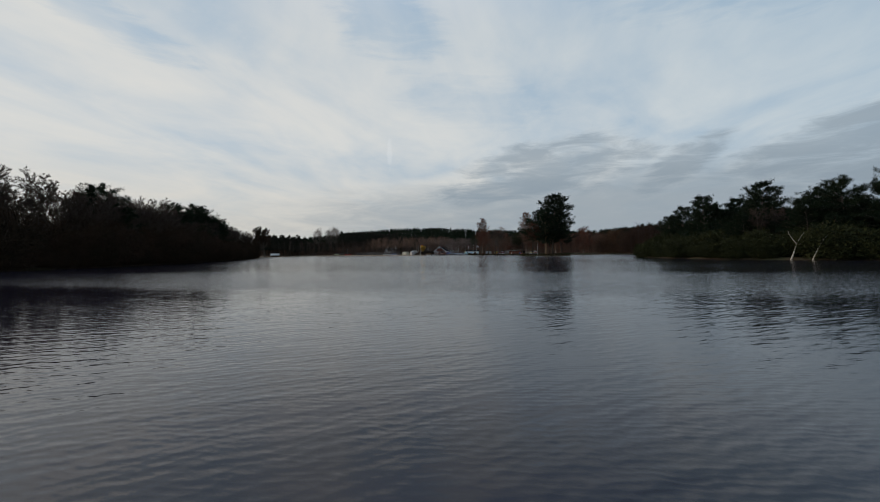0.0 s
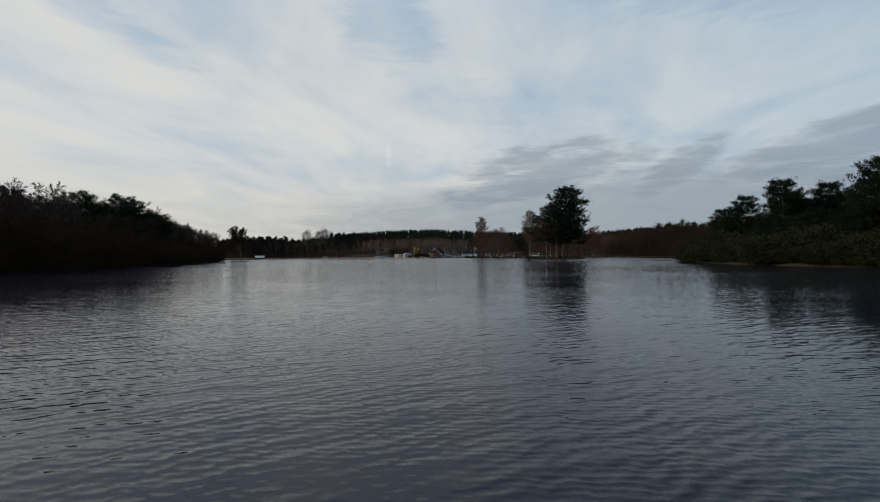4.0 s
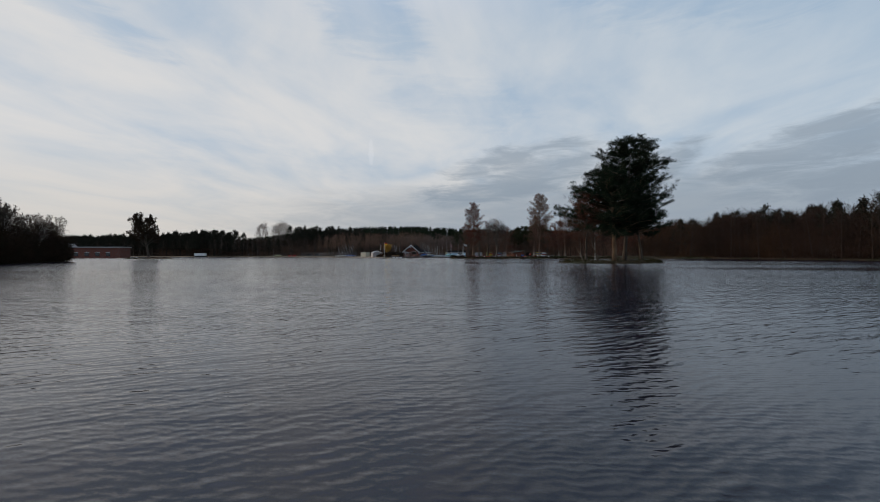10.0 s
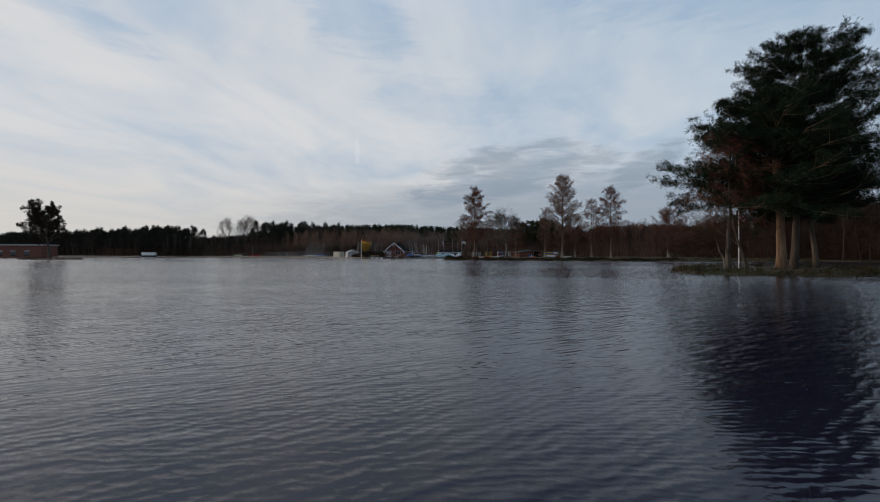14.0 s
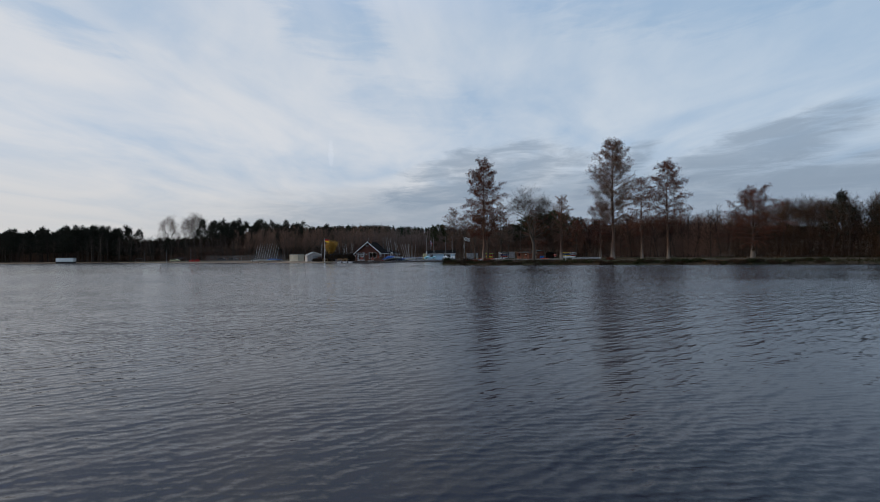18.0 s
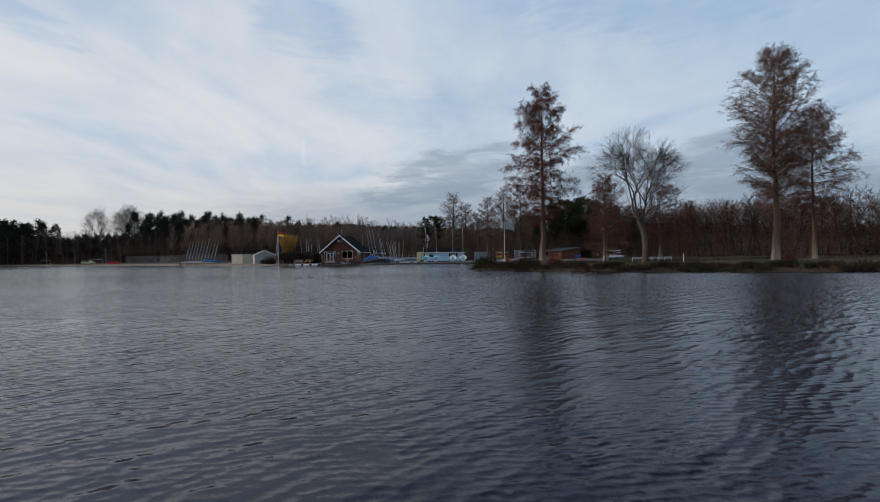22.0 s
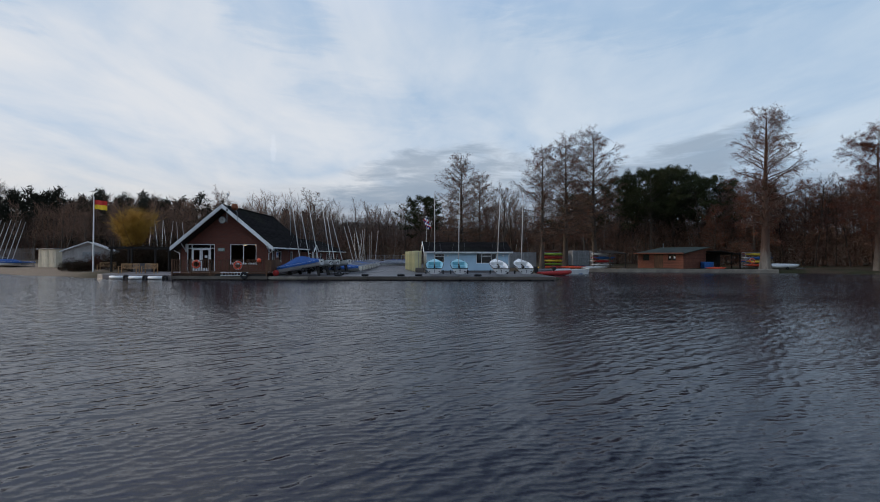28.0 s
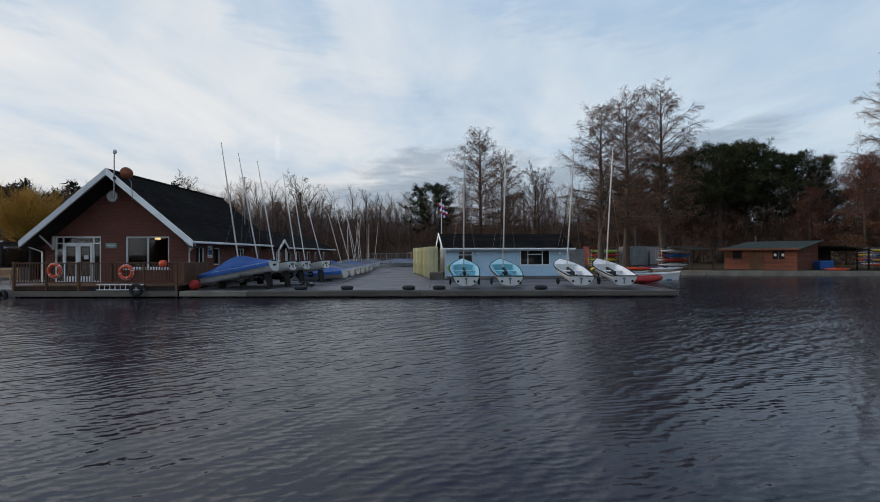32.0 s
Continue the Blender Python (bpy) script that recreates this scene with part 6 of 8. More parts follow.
buoy = lifebuoy(pose(-19.1, 22.26, 1.36))
copy_thing(buoy, pose(-15.56, 22.26, 1.28, 0, 30, 0))
solid("buoy_float", Geo().tube([(0, 0, 0), (0, 0, 0.08), (0, 0, 0.2), (0, 0, 0.32), (0, 0, 0.38)], [0.06, 0.16, 0.19, 0.15, 0.05], 14), ORANGE, "orange ball float on the railing", "float", m=pose(-13.75, 22.3, 1.5), smooth=True)
solid("buoy_float", Geo().tube([(0, 0, 0), (0, 0, 0.1), (0, 0, 0.3), (0, 0, 0.45), (0, 0, 0.52)], [0.1, 0.24, 0.27, 0.2, 0.06], 14), RED, "red round mooring float on the quay", "float", m=pose(-12.55, 23.0, QZ), smooth=True)

# ---- dinghies ----
def hull_sections(length, beam, depth, bow_rise=0.10, n=15):
    """Half-breadths and heights of a dinghy from transom (0) to bow (length)."""
    rows = []
    for i in range(n):
        u = i / (n - 1)
        half = beam / 2 * (0.80 + 0.55 * u - 0.35 * u * u) * (1 - max(0.0, (u - 0.42) / 0.58) ** 2.1)
        half = max(half, 0.012)
        keel = 0.02 + 0.30 * max(0.0, (u - 0.62) / 0.38) ** 2.2 * depth
        sheer = depth * (1.0 - 0.05 * math.sin(math.pi * u)) + bow_rise * u * u
        rows.append((u * length, half, keel, sheer))
    return rows


def dinghy(name, m, label, inside, mast=6.4, cover=None, hull=None, rake=(0.02, 0.0), boom=False, trolley=True, length=4.3, beam=1.68, group="", mast_at=0.62, peak=0.38):
    hull = hull or HULL_WHITE
    boat = thing(name, m, label, "dinghy", group)
    depth = 0.52
    rows = hull_sections(length, beam, depth)
    g, inner, gun = Geo(), Geo(), Geo()
    k = 7
    vs = []
    for y, half, keel, sheer in rows:
        ring_ = []
        for j in range(-k, k + 1):
            a = j / k
            x = half * math.copysign(abs(a) ** 0.62, a)
            ring_.append((x, y, keel + (sheer - keel) * abs(a) ** 2.4))
        vs.append(ring_)
    w_ = 2 * k + 1
    flat = [p for r in vs for p in r]
    g.add(flat, [(i * w_ + j, i * w_ + j + 1, (i + 1) * w_ + j + 1, (i + 1) * w_ + j) for i in range(len(rows) - 1) for j in range(w_ - 1)])
    g.add(vs[0], [tuple(range(w_))])
    part("hull", g, hull, boat, smooth=True)
    for s in (-1, 1):
        gun.tube([(s * h, y, z) for y, h, _, z in rows], [0.032] * len(rows), 6)
    gun.tube([(x, 0.0, rows[0][3]) for x in (-rows[0][1], rows[0][1])], [0.03, 0.03], 6)
    part("gunwale", gun, RUBBER if cover is None else hull, boat, "dark rubbing strip" if cover is None else "")
    if cover is None:
        # side decks, cockpit well, foredeck
        deck_ = Geo()
        n = len(rows)
        for s in (-1, 1):
            a = [(s * r[1], r[0], r[3] + 0.012) for r in rows[:10]]
            b = [(s * max(r[1] - 0.20, 0.02), r[0], r[3] - 0.02) for r in rows[:10]]
            c = [(s * max(r[1] - 0.30, 0.02), r[0], 0.16) for r in rows[:10]]
            deck_.add(a + b + c, [(i, i + 1, i + 11, i + 10) for i in range(9)] + [(i + 10, i + 11, i + 21, i + 20) for i in range(9)])
        part("side_deck", deck_, inside, boat, smooth=True)
        floor_ = Geo()
        a = [(-max(r[1] - 0.28, 0.02), r[0] + 0.03, 0.165) for r in rows[:10]]
        b = [(max(r[1] - 0.28, 0.02), r[0] + 0.03, 0.165) for r in rows[:10]]
        floor_.add(a + b, [(i, i + 1, i + 11, i + 10) for i in range(9)])
        part("cockpit_floor", floor_, inside, boat)
        fore = Geo()
        a = [(-r[1], r[0], r[3] + 0.01) for r in rows[9:]]
        c = [(0.0, r[0], r[3] + 0.07 * (r[1] / beam * 2) + 0.01) for r in rows[9:]]
        b = [(r[1], r[0], r[3] + 0.01) for r in rows[9:]]
        q = len(a)
        fore.add(a + c + b, [(i, i + 1, i + q + 1, i + q) for i in range(q - 1)] + [(i + q, i + q + 1, i + 2 * q + 1, i + 2 * q) for i in range(q - 1)])
        fore.add([a[0], c[0], b[0], (b[0][0] * 0.8, b[0][1], 0.16), (a[0][0] * 0.8, a[0][1], 0.16)], [(0, 1, 2, 3, 4)])
        part("foredeck", fore, inside, boat, smooth=False)
        part("thwart", Geo().box(-0.62, 0.62, 1.72, 1.94, 0.36, 0.41, 0.012), inside, boat)
        part("centreboard_case", Geo().box(-0.06, 0.06, 1.30, 2.55, 0.16, 0.46, 0.015), DARK, boat)
        part("transom_cap", Geo().box(-rows[0][1] * 0.9, rows[0][1] * 0.9, -0.015, 0.07, rows[0][3] - 0.05, rows[0][3] + 0.02, 0.01), inside, boat)
        for x in (-0.42, 0.42):
            part("transom_port", Geo().tube([(x, -0.035, 0.25), (x, 0.0, 0.25)], [0.06, 0.06], 12), RUBBER, boat)
        part("rudder_fitting", Geo().box(-0.03, 0.03, -0.05, 0.0, 0.12, 0.40, 0.006), GALV, boat)
        part("toe_straps", Geo().tube([(-0.25, 0.25, 0.22), (-0.22, 1.6, 0.24)], [0.025, 0.025], 4).tube([(0.25, 0.25, 0.22), (0.22, 1.6, 0.24)], [0.025, 0.025], 4), RUBBER, boat)
        part("sheets", Geo().tube([(0.1, 0.5, 0.19), (-0.25, 0.9, 0.2), (0.3, 1.3, 0.2), (-0.1, 2.1, 0.22)], [0.02] * 4, 5), DARK, boat)
    else:
        g2 = Geo()
        n = len(rows)
        ridge = [(0.0, r[0], r[3] + 0.06 + peak * math.exp(-((r[0] / length - mast_at) / 0.26) ** 2)) for r in rows]
        loops = []
        for r, p in zip(rows, ridge):
            h = r[1] + 0.03
            sag = 0.35
            loops.append([(-h, r[0], r[3] - 0.20), (-h, r[0], r[3] + 0.02), (-h * 0.5, r[0], r[3] + (p[2] - r[3]) * sag), p, (h * 0.5, r[0], r[3] + (p[2] - r[3]) * sag), (h, r[0], r[3] + 0.02), (h, r[0], r[3] - 0.20)])
        g2.add([p for l in loops for p in l], [(i * 7 + j, i * 7 + j + 1, (i + 1) * 7 + j + 1, (i + 1) * 7 + j) for i in range(n - 1) for j in range(6)])
        part("boat_cover", g2, cover, boat, smooth=True)
    if mast:
        my = length * mast_at
        foot = Vector((0, my, 0.25))
        top_ = foot + Vector((rake[0] * mast, rake[1] * mast, mast))
        part("mast", Geo().tube([tuple(foot), tuple(foot.lerp(top_, 0.6)), tuple(top_)], [0.04, 0.038, 0.022], 8), SPAR, boat)
        if cover is None:
            st = Geo()
            hound = foot.lerp(top_, 0.74)
            for e in ((rows[8][1], rows[8][0], rows[8][3]), (-rows[8][1], rows[8][0], rows[8][3]), (0, length - 0.05, rows[-1][3])):
                st.tube([e, tuple(hound)], [0.005, 0.005], 3)
            part("stays", st, GALV, boat)
    if trolley:
        axle = Geo().tube([(-0.75, 1.5, -0.10), (0.75, 1.5, -0.10)], [0.03, 0.03], 6)
        axle.tube([(0, 0.9, -0.10), (0, length + 0.5, 0.10)], [0.03, 0.03], 6)
        part("trolley", axle, GALV, boat)
        for s in (-1, 1):
            part("wheel", Geo().ring((s * 0.78, 1.5, -0.10), 0.14, 0.06, "x", 16, 6), RUBBER, boat, smooth=True)
    return boat


for x, y, lab, inside, yaw, roll, rake in (
    (1.33, 22.95, "white dinghy with a turquoise cockpit and bare mast on a trolley", TEAL, 0, 0, (0.0, 0.01)),
    (3.58, 23.0, "white dinghy with a turquoise cockpit beside its twin", TEAL, 0, 0, (0.0, 0.01)),
    (7.2, 23.0, "all-white open dinghy on a trolley at the quay edge", HULL_WHITE, 0, 1, (0.0, 0.01)),
    (9.42, 23.05, "all-white open dinghy heeled over on its trolley", HULL_WHITE, -1, 0, (0.0, 0.01))):
    b = dinghy("sailing_dinghy", pose(x, y, QZ + 0.17, 10, 0, yaw) @ pose(0, 0, 0, 0, roll, 0), lab, inside, 6.75, rake=rake, group="dinghies at the quay edge")
    part("text_bar", Geo().box(-0.06, 0.06, -0.008, 0.0, 0.34, 0.42), RUBBER, b, "unreadable transom number")

# the row of four beside the clubhouse
for i, (x, y, yaw, cov, mat) in enumerate(((-8.7, 23.8, 86, COVER_BLUE, None), (-8.2, 25.1, 84, None, None), (-7.8, 26.4, 82, None, None), (-7.0, 27.8, 80, None, None))):
    b = dinghy("sailing_dinghy", pose(x, y, QZ + 0.92, 0, 0, yaw) @ pose(0, 0, 0, -11, 0, 0), "white dinghy under a royal blue cover beside the clubhouse" if cov else "white dinghy parked in a row beside the clubhouse", HULL_WHITE, (7.1, 6.9, 6.7, 6.3)[i], cov, rake=((0.0, -0.04), (0.0, 0.0), (0.0, -0.01), (0.0, -0.03))[i], mast_at=0.42, peak=0.62, length=4.6, group="dinghies beside the clubhouse")
    part("text_bar", Geo().box(-0.2, 0.2, -0.012, -0.004, 0.30, 0.40), RUBBER, b, "unreadable transom mark")
    part("chock", Geo().box(-0.3, 0.3, 0.40, 0.50, -0.86, 0.02, 0.02), DARK, b)
    part("chock", Geo().box(-0.3, 0.3, 3.0, 3.1, -0.30, 0.12, 0.02), DARK, b)
# covered boats further back
for i in range(11):
    y = 30.0 + i * 2.55
    mat = (COVER_BLUE, COVER_BLUE, COVER_GREY, COVER_GREY, COVER_GREY, COVER_GREY, COVER_GREY, COVER_BLUE, COVER_GREY, COVER_GREY, COVER_GREY)[i]
    dinghy("covered_dinghy", pose(-6.3 - 0.25 * i * (0.5 if i > 5 else 0.2), y, QZ + 0.22, 0, 0, 82 + (i * 37 % 9)) @ pose(0, 0, 0, -4, 0, 0), ("blue" if mat == COVER_BLUE else "grey") + " covered dinghy with a leaning mast in the yard", HULL_WHITE, (5.6, 0, 5.8, 0, 0, 5.5, 0, 0, 6.4, 5.8, 6.0)[i], mat, rake=(0.0, 0.10 + 0.05 * (i % 3)), group="covered dinghies in the yard")
for i in range(16):
    x, y = -12.6 + (i * 5.3 % 11.0), 59.0 + (i * 3.7 % 16.0)
    dinghy("covered_dinghy", pose(x, y, ground_z(x, y) + 0.22, 0, 0, 60 + i * 47 % 60), "grey covered dinghy with a bare mast behind the club", HULL_WHITE, (5.2 + i * 0.37 % 1.2) if i % 2 else 0, COVER_GREY if i % 4 else COVER_BLUE, rake=((-1) ** i * 0.06, 0.12 * ((i % 3) - 1)), trolley=False, group="covered dinghies at the back")
for i in range(14):
    x, y = -30.0 - (i * 4.1 % 13.0), 47.0 + (i * 2.9 % 14.0)
    dinghy("covered_dinghy", pose(x, y, ground_z(x, y) + 0.2, 0, 0, 20 + i * 31 % 140), "covered dinghy with a bare mast behind the sheds", HULL_WHITE, 5.8 + i * 0.31 % 1.0, COVER_GREY, rake=((-1) ** i * 0.10, 0.05 * ((i % 3) - 1)), trolley=False, group="covered dinghies behind the sheds")
for i in range(10):
    x, y = -72.0 + i * 1.25, 58.0 - i * 0.5
    dinghy("beach_dinghy", pose(x, y, ground_z(x, y) + 0.2, 0, 0, 155) @ pose(0, 0, 0, 0, 0, 0), "small white dinghy with a leaning mast drawn up behind the beach", HULL_WHITE, 6.0 + (i * 0.43 % 0.9), COVER_BLUE if i > 6 else None, rake=(-0.02, -0.26), trolley=False, group="dinghies behind the beach")
winch = thing("launch_trolley", pose(-6.8, 24.6, QZ), "empty galvanised launching trolley on the quay", "trolley")
part("frame", Geo().tube([(-1.4, 0, 0.22), (1.2, 0.1, 0.22), (1.9, 0.1, 0.5)], [0.03] * 3, 6).tube([(-0.4, -0.6, 0.22), (-0.4, 0.6, 0.22)], [0.03, 0.03], 6), GALV, winch)
for s in (-1, 1):
    part("wheel", Geo().ring((-0.4, s * 0.66, 0.2), 0.14, 0.06, "y", 14, 6), RUBBER, winch, smooth=True)

# ---- pale blue boathouse ----
bh = thing("boathouse", pose(0, 0, 0), "long pale blue boathouse with white windows and a dark roof", "boathouse")
BX0, BX1, BY0, BY1, BE = 0.45, 9.7, 32.7, 37.6, 2.60
for x0, x1, z0, z1 in ((BX0, 1.30, 0.3, BE), (2.41, 5.96, 0.3, BE), (8.24, BX1, 0.3, BE), (1.30, 2.41, 0.3, 1.43), (1.30, 2.41, 2.37, BE), (5.96, 8.24, 0.3, 1.29), (5.96, 8.24, 2.43, BE)):
    part("wall_panel", Geo().box(x0, x1, BY0, BY0 + 0.2, z0, z1), BLUE_WALL, bh)
part("side_wall", Geo().prism([(BY0 + 0.2, 0.3), (BY1, 0.3), (BY1, BE), (35.15, 3.55), (BY0 + 0.2, BE)], BX1 - 0.2, BX1, "x"), BLUE_WALL, bh)
part("side_wall", Geo().prism([(BY0 + 0.2, 0.3), (BY1, 0.3), (BY1, BE), (35.15, 3.55), (BY0 + 0.2, BE)], BX0, BX0 + 0.2, "x"), WHITE, bh, "white gable wall")
part("rear_wall", Geo().box(BX0 + 0.2, BX1 - 0.2, BY1 - 0.2, BY1, 0.3, BE), BLUE_WALL, bh)
for y_e, y_t in ((BY0 - 0.35, 35.15), (BY1 + 0.35, 35.15)):
    g = Geo()
    n = 14
    for i in range(n):
        ya, za = y_e + (y_t - y_e) * i / n, 2.58 + (3.72 - 2.58) * i / n
        yb, zb = y_e + (y_t - y_e) * (i + 1.08) / n, 2.58 + (3.72 - 2.58) * (i + 1.08) / n
        part("tile_course", Geo().prism([(ya, za + 0.03), (yb, zb + 0.004), (yb, zb - 0.1), (ya, za - 0.1)], BX0 - 0.3, BX1 + 0.3, "x"), ROOF, bh)
part("fascia", Geo().box(BX0 - 0.3, BX1 + 0.3, BY0 - 0.40, BY0 - 0.36, 2.40, 2.56, 0.008), WHITE, bh)
part("bargeboard", Geo().prism([(BY0 - 0.4, 2.62), (35.15, 3.80), (BY1 + 0.4, 2.62), (BY1 + 0.4, 2.42), (35.15, 3.58), (BY0 - 0.4, 2.42)], BX0 - 0.36, BX0 - 0.305, "x"), WHITE, bh)
part("gutter", Geo().tube([(BX0 - 0.3, BY0 - 0.46, 2.52), (BX1 + 0.3, BY0 - 0.46, 2.52)], [0.055, 0.055], 8), WHITE, bh)
part("downpipe", Geo().tube([(BX1 + 0.1, BY0 - 0.44, 2.5), (BX1 - 0.1, BY0 - 0.06, 2.2), (BX1 - 0.1, BY0 - 0.06, 0.35)], [0.04] * 3, 8), WHITE, bh)
part("plinth", Geo().box(BX0, BX1, BY0 - 0.04, BY0 - 0.002, 0.3, 0.52), CONCRETE, bh)
framed("window", 1.30, 2.41, 1.43, 2.37, BY0 + 0.04, bh, (), (2.08,), GLASS, 0.06)
framed("window", 5.96, 8.24, 1.29, 2.43, BY0 + 0.04, bh, (6.55, 7.65), (), GLASS, 0.07)
part("transom", Geo().box(6.55, 7.65, BY0 + 0.03, BY0 + 0.12, 2.08, 2.14), UPVC, bh)
framed("side_window", 33.5, 34.6, 0.75, 2.35, BX0 - 0.03, bh, (), (1.9,), GLASS, 0.08, 0.06, along_y=True)
for x in (2.75, 8.95):
    part("wall_light", Geo().tube([(x, BY0, 2.2), (x, BY0 - 0.12, 2.18), (x, BY0 - 0.16, 2.08)], [0.05, 0.10, 0.07], 10), WHITE, bh, "white bulkhead light")
part("hose_reel", Geo().tube([(0.75, BY0, 1.15), (0.75, BY0 - 0.14, 1.15)], [0.24, 0.24], 16), LIME, bh, "green hose reel")
bh.matrix_basis = pose(BX0, BY0, 0, 0, 0, 5.5) @ pose(-BX0, -BY0, 0)
solid("planter", Geo().box(-0.75, 0.2, 31.9, 32.5, QZ, QZ + 0.5, 0.03), OLD_WOOD, "weathered wooden planter beside the boathouse", "planter")
locker = thing("storage_locker", pose(-0.55, 33.2, QZ), "pale yellow steel storage locker in the yard", "locker", "yellow lockers")
part("body", Geo().box(-0.36, 0.36, 0, 2.0, 0, 2.35, 0.02), LOCKER, locker)
for i in range(9):
    part("rib", Geo().box(-0.39, -0.361, 0.1 + i * 0.21, 0.2 + i * 0.21, 0.08, 2.28, 0.006), LOCKER, locker)
part("door", Geo().box(-0.31, 0.31, -0.04, -0.002, 0.08, 2.25, 0.01), LOCKER, locker)
part("lock_bar", Geo().tube([(0.1, -0.06, 0.1), (0.1, -0.06, 2.2)], [0.02, 0.02], 6), GALV, locker)
for i in range(1, 5):
    copy_thing(locker, pose(-0.55 - i * 0.40, 33.2 + i * 2.25, QZ))

# ---- canoe bank: edging, store, racks ----
bank = thing("canoe_bank_edge", pose(0, 0, 0), "pale concrete edging along the canoe bank", "edging", kind="structure")
line = [(21.5, 45.2), (26.0, 44.1), (31.0, 43.6), (36.0, 43.2), (41.0, 42.6), (46.0, 41.6)]
for (x0, y0), (x1, y1) in zip(line, line[1:]):
    a = math.degrees(math.atan2(y1 - y0, x1 - x0))
    ln = math.hypot(x1 - x0, y1 - y0)
    g = Geo().box(0.01, ln - 0.01, -0.22, 0.25, -0.9, 0.46, 0.03)
    ob = part("edge_block", g, KERB, bank)
    ob.matrix_basis = pose(x0, y0, 0, 0, 0, a)
SZ = 0.46
pad = solid("shed_pad", Geo().box(26.6, 38.5, 43.9, 52.0, -0.4, SZ, 0.03), GROUND, "low pad of trodden leaf litter under the canoe store", "pad", kind="structure")
shed = thing("canoe_store", pose(0, 0, 0), "red-brown timber canoe store with a green felt roof", "shed")
SX0, SX1, SY0, SY1 = 28.6, 35.9, 46.0, 51.2
part("wall_core", Geo().box(SX0 + 0.05, SX1 - 0.05, SY0 + 0.06, SY1, SZ, 2.62), DARK, shed)
for i in range(15):
    z0 = SZ + 0.02 + i * 0.145
    for x0, x1 in ((SX0, 29.45), (30.55, 31.33), (32.78, 33.52), (34.80, SX1)) if 7 <= i < 14 else ((SX0, 31.33), (32.78, SX1)):
        part("board", Geo().box(x0, x1, SY0, SY0 + 0.055, z0, z0 + 0.138, 0.006), SHED_WOOD, shed)
    part("board", Geo().box(SX1 - 0.05, SX1, SY0 + 0.06, SY1, z0, z0 + 0.138, 0.006), SHED_WOOD, shed)
part("door", Geo().box(31.36, 32.75, SY0 + 0.0, SY0 + 0.05, SZ + 0.02, 2.46, 0.01), DECK_WOOD, shed, "brown boarded door")
framed("window", 29.45, 30.55, 1.52, 2.42, SY0 + 0.02, shed, (), (), GLASS, 0.06, 0.06, SHED_WOOD)
framed("window", 33.52, 34.80, 1.52, 2.42, SY0 + 0.02, shed, (34.16,), (), GLASS, 0.06, 0.06, SHED_WOOD)
for x in (33.72, 34.45):
    part("notice", Geo().box(x, x + 0.24, SY0 + 0.025, SY0 + 0.03, 1.85, 2.12), FLAG_WHITE, shed, "white paper notice in the window")
g = Geo()
g.prism([(SY0 - 0.45, 2.56), (51.6, 3.52), (51.6, 3.42), (SY0 - 0.45, 2.46)], 28.2, 36.3, "x")
part("roof", g, GREEN_ROOF, shed, "green felt roof")
part("gable_panel", Geo().prism([(SY0 + 0.1, 2.60), (SY1, 2.60), (SY1, 3.36)], SX1 - 0.06, SX1, "x"), SHED_WOOD, shed)
part("gable_panel", Geo().prism([(SY0 + 0.1, 2.60), (SY1, 2.60), (SY1, 3.36)], SX0, SX0 + 0.06, "x"), SHED_WOOD, shed)
part("rear_panel", Geo().box(SX0 + 0.06, SX1 - 0.06, SY1 - 0.08, SY1, 2.60, 3.36), SHED_WOOD, shed)
part("fascia", Geo().box(28.2, 36.3, SY0 - 0.49, SY0 - 0.455, 2.46, 2.64), SHED_WOOD, shed)
part("flue", Geo().tube([(30.2, 49.5, 3.4), (30.2, 49.5, 3.95), (30.2, 49.5, 4.05)], [0.07, 0.07, 0.11], 10), GALV, shed)
shed.matrix_basis = pose(31.0, 49.0, 0, 0, 0, -53) @ Matrix.Diagonal((0.88, 1.35, 1, 1)) @ pose(-SX0, -SY0, 0)
lean = thing("canoe_shelter", pose(0, 0, 0), "dark open-sided shelter beside the canoe store", "shelter")
part("roof", Geo().prism([(SY0 - 0.2, 2.55), (51.0, 3.0), (51.0, 2.9), (SY0 - 0.2, 2.45)], 25.6, 28.18, "x"), DARK, lean)
for x, y in ((25.75, SY0), (27.9, SY0), (25.75, 50.6)):
    part("post", Geo().box(x - 0.06, x + 0.06, y - 0.06, y + 0.06, 0.4, 2.6), DARK, lean)
lean = thing("rear_shelter", pose(5.2, -0.6, 0), "dark timber lean-to against the canoe store", "shelter")
part("roof", Geo().prism([(36.35, 2.95), (39.4, 2.5), (39.4, 2.4), (36.35, 2.85)], 47.0, 52.0), DARK, lean)
part("back_panel", Geo().box(36.35, 39.3, 51.8, 51.9, 0.4, 2.6), DARK, lean)
for x in (38.0, 39.2):
    part("post", Geo().box(x - 0.06, x + 0.06, 47.1, 47.22, 0.35, 2.7), DARK, lean)
for z in (0.9, 1.6):
    part("shelf", Geo().box(37.2, 38.4, 46.3, 47.0, z, z + 0.06), SHED_WOOD, lean)


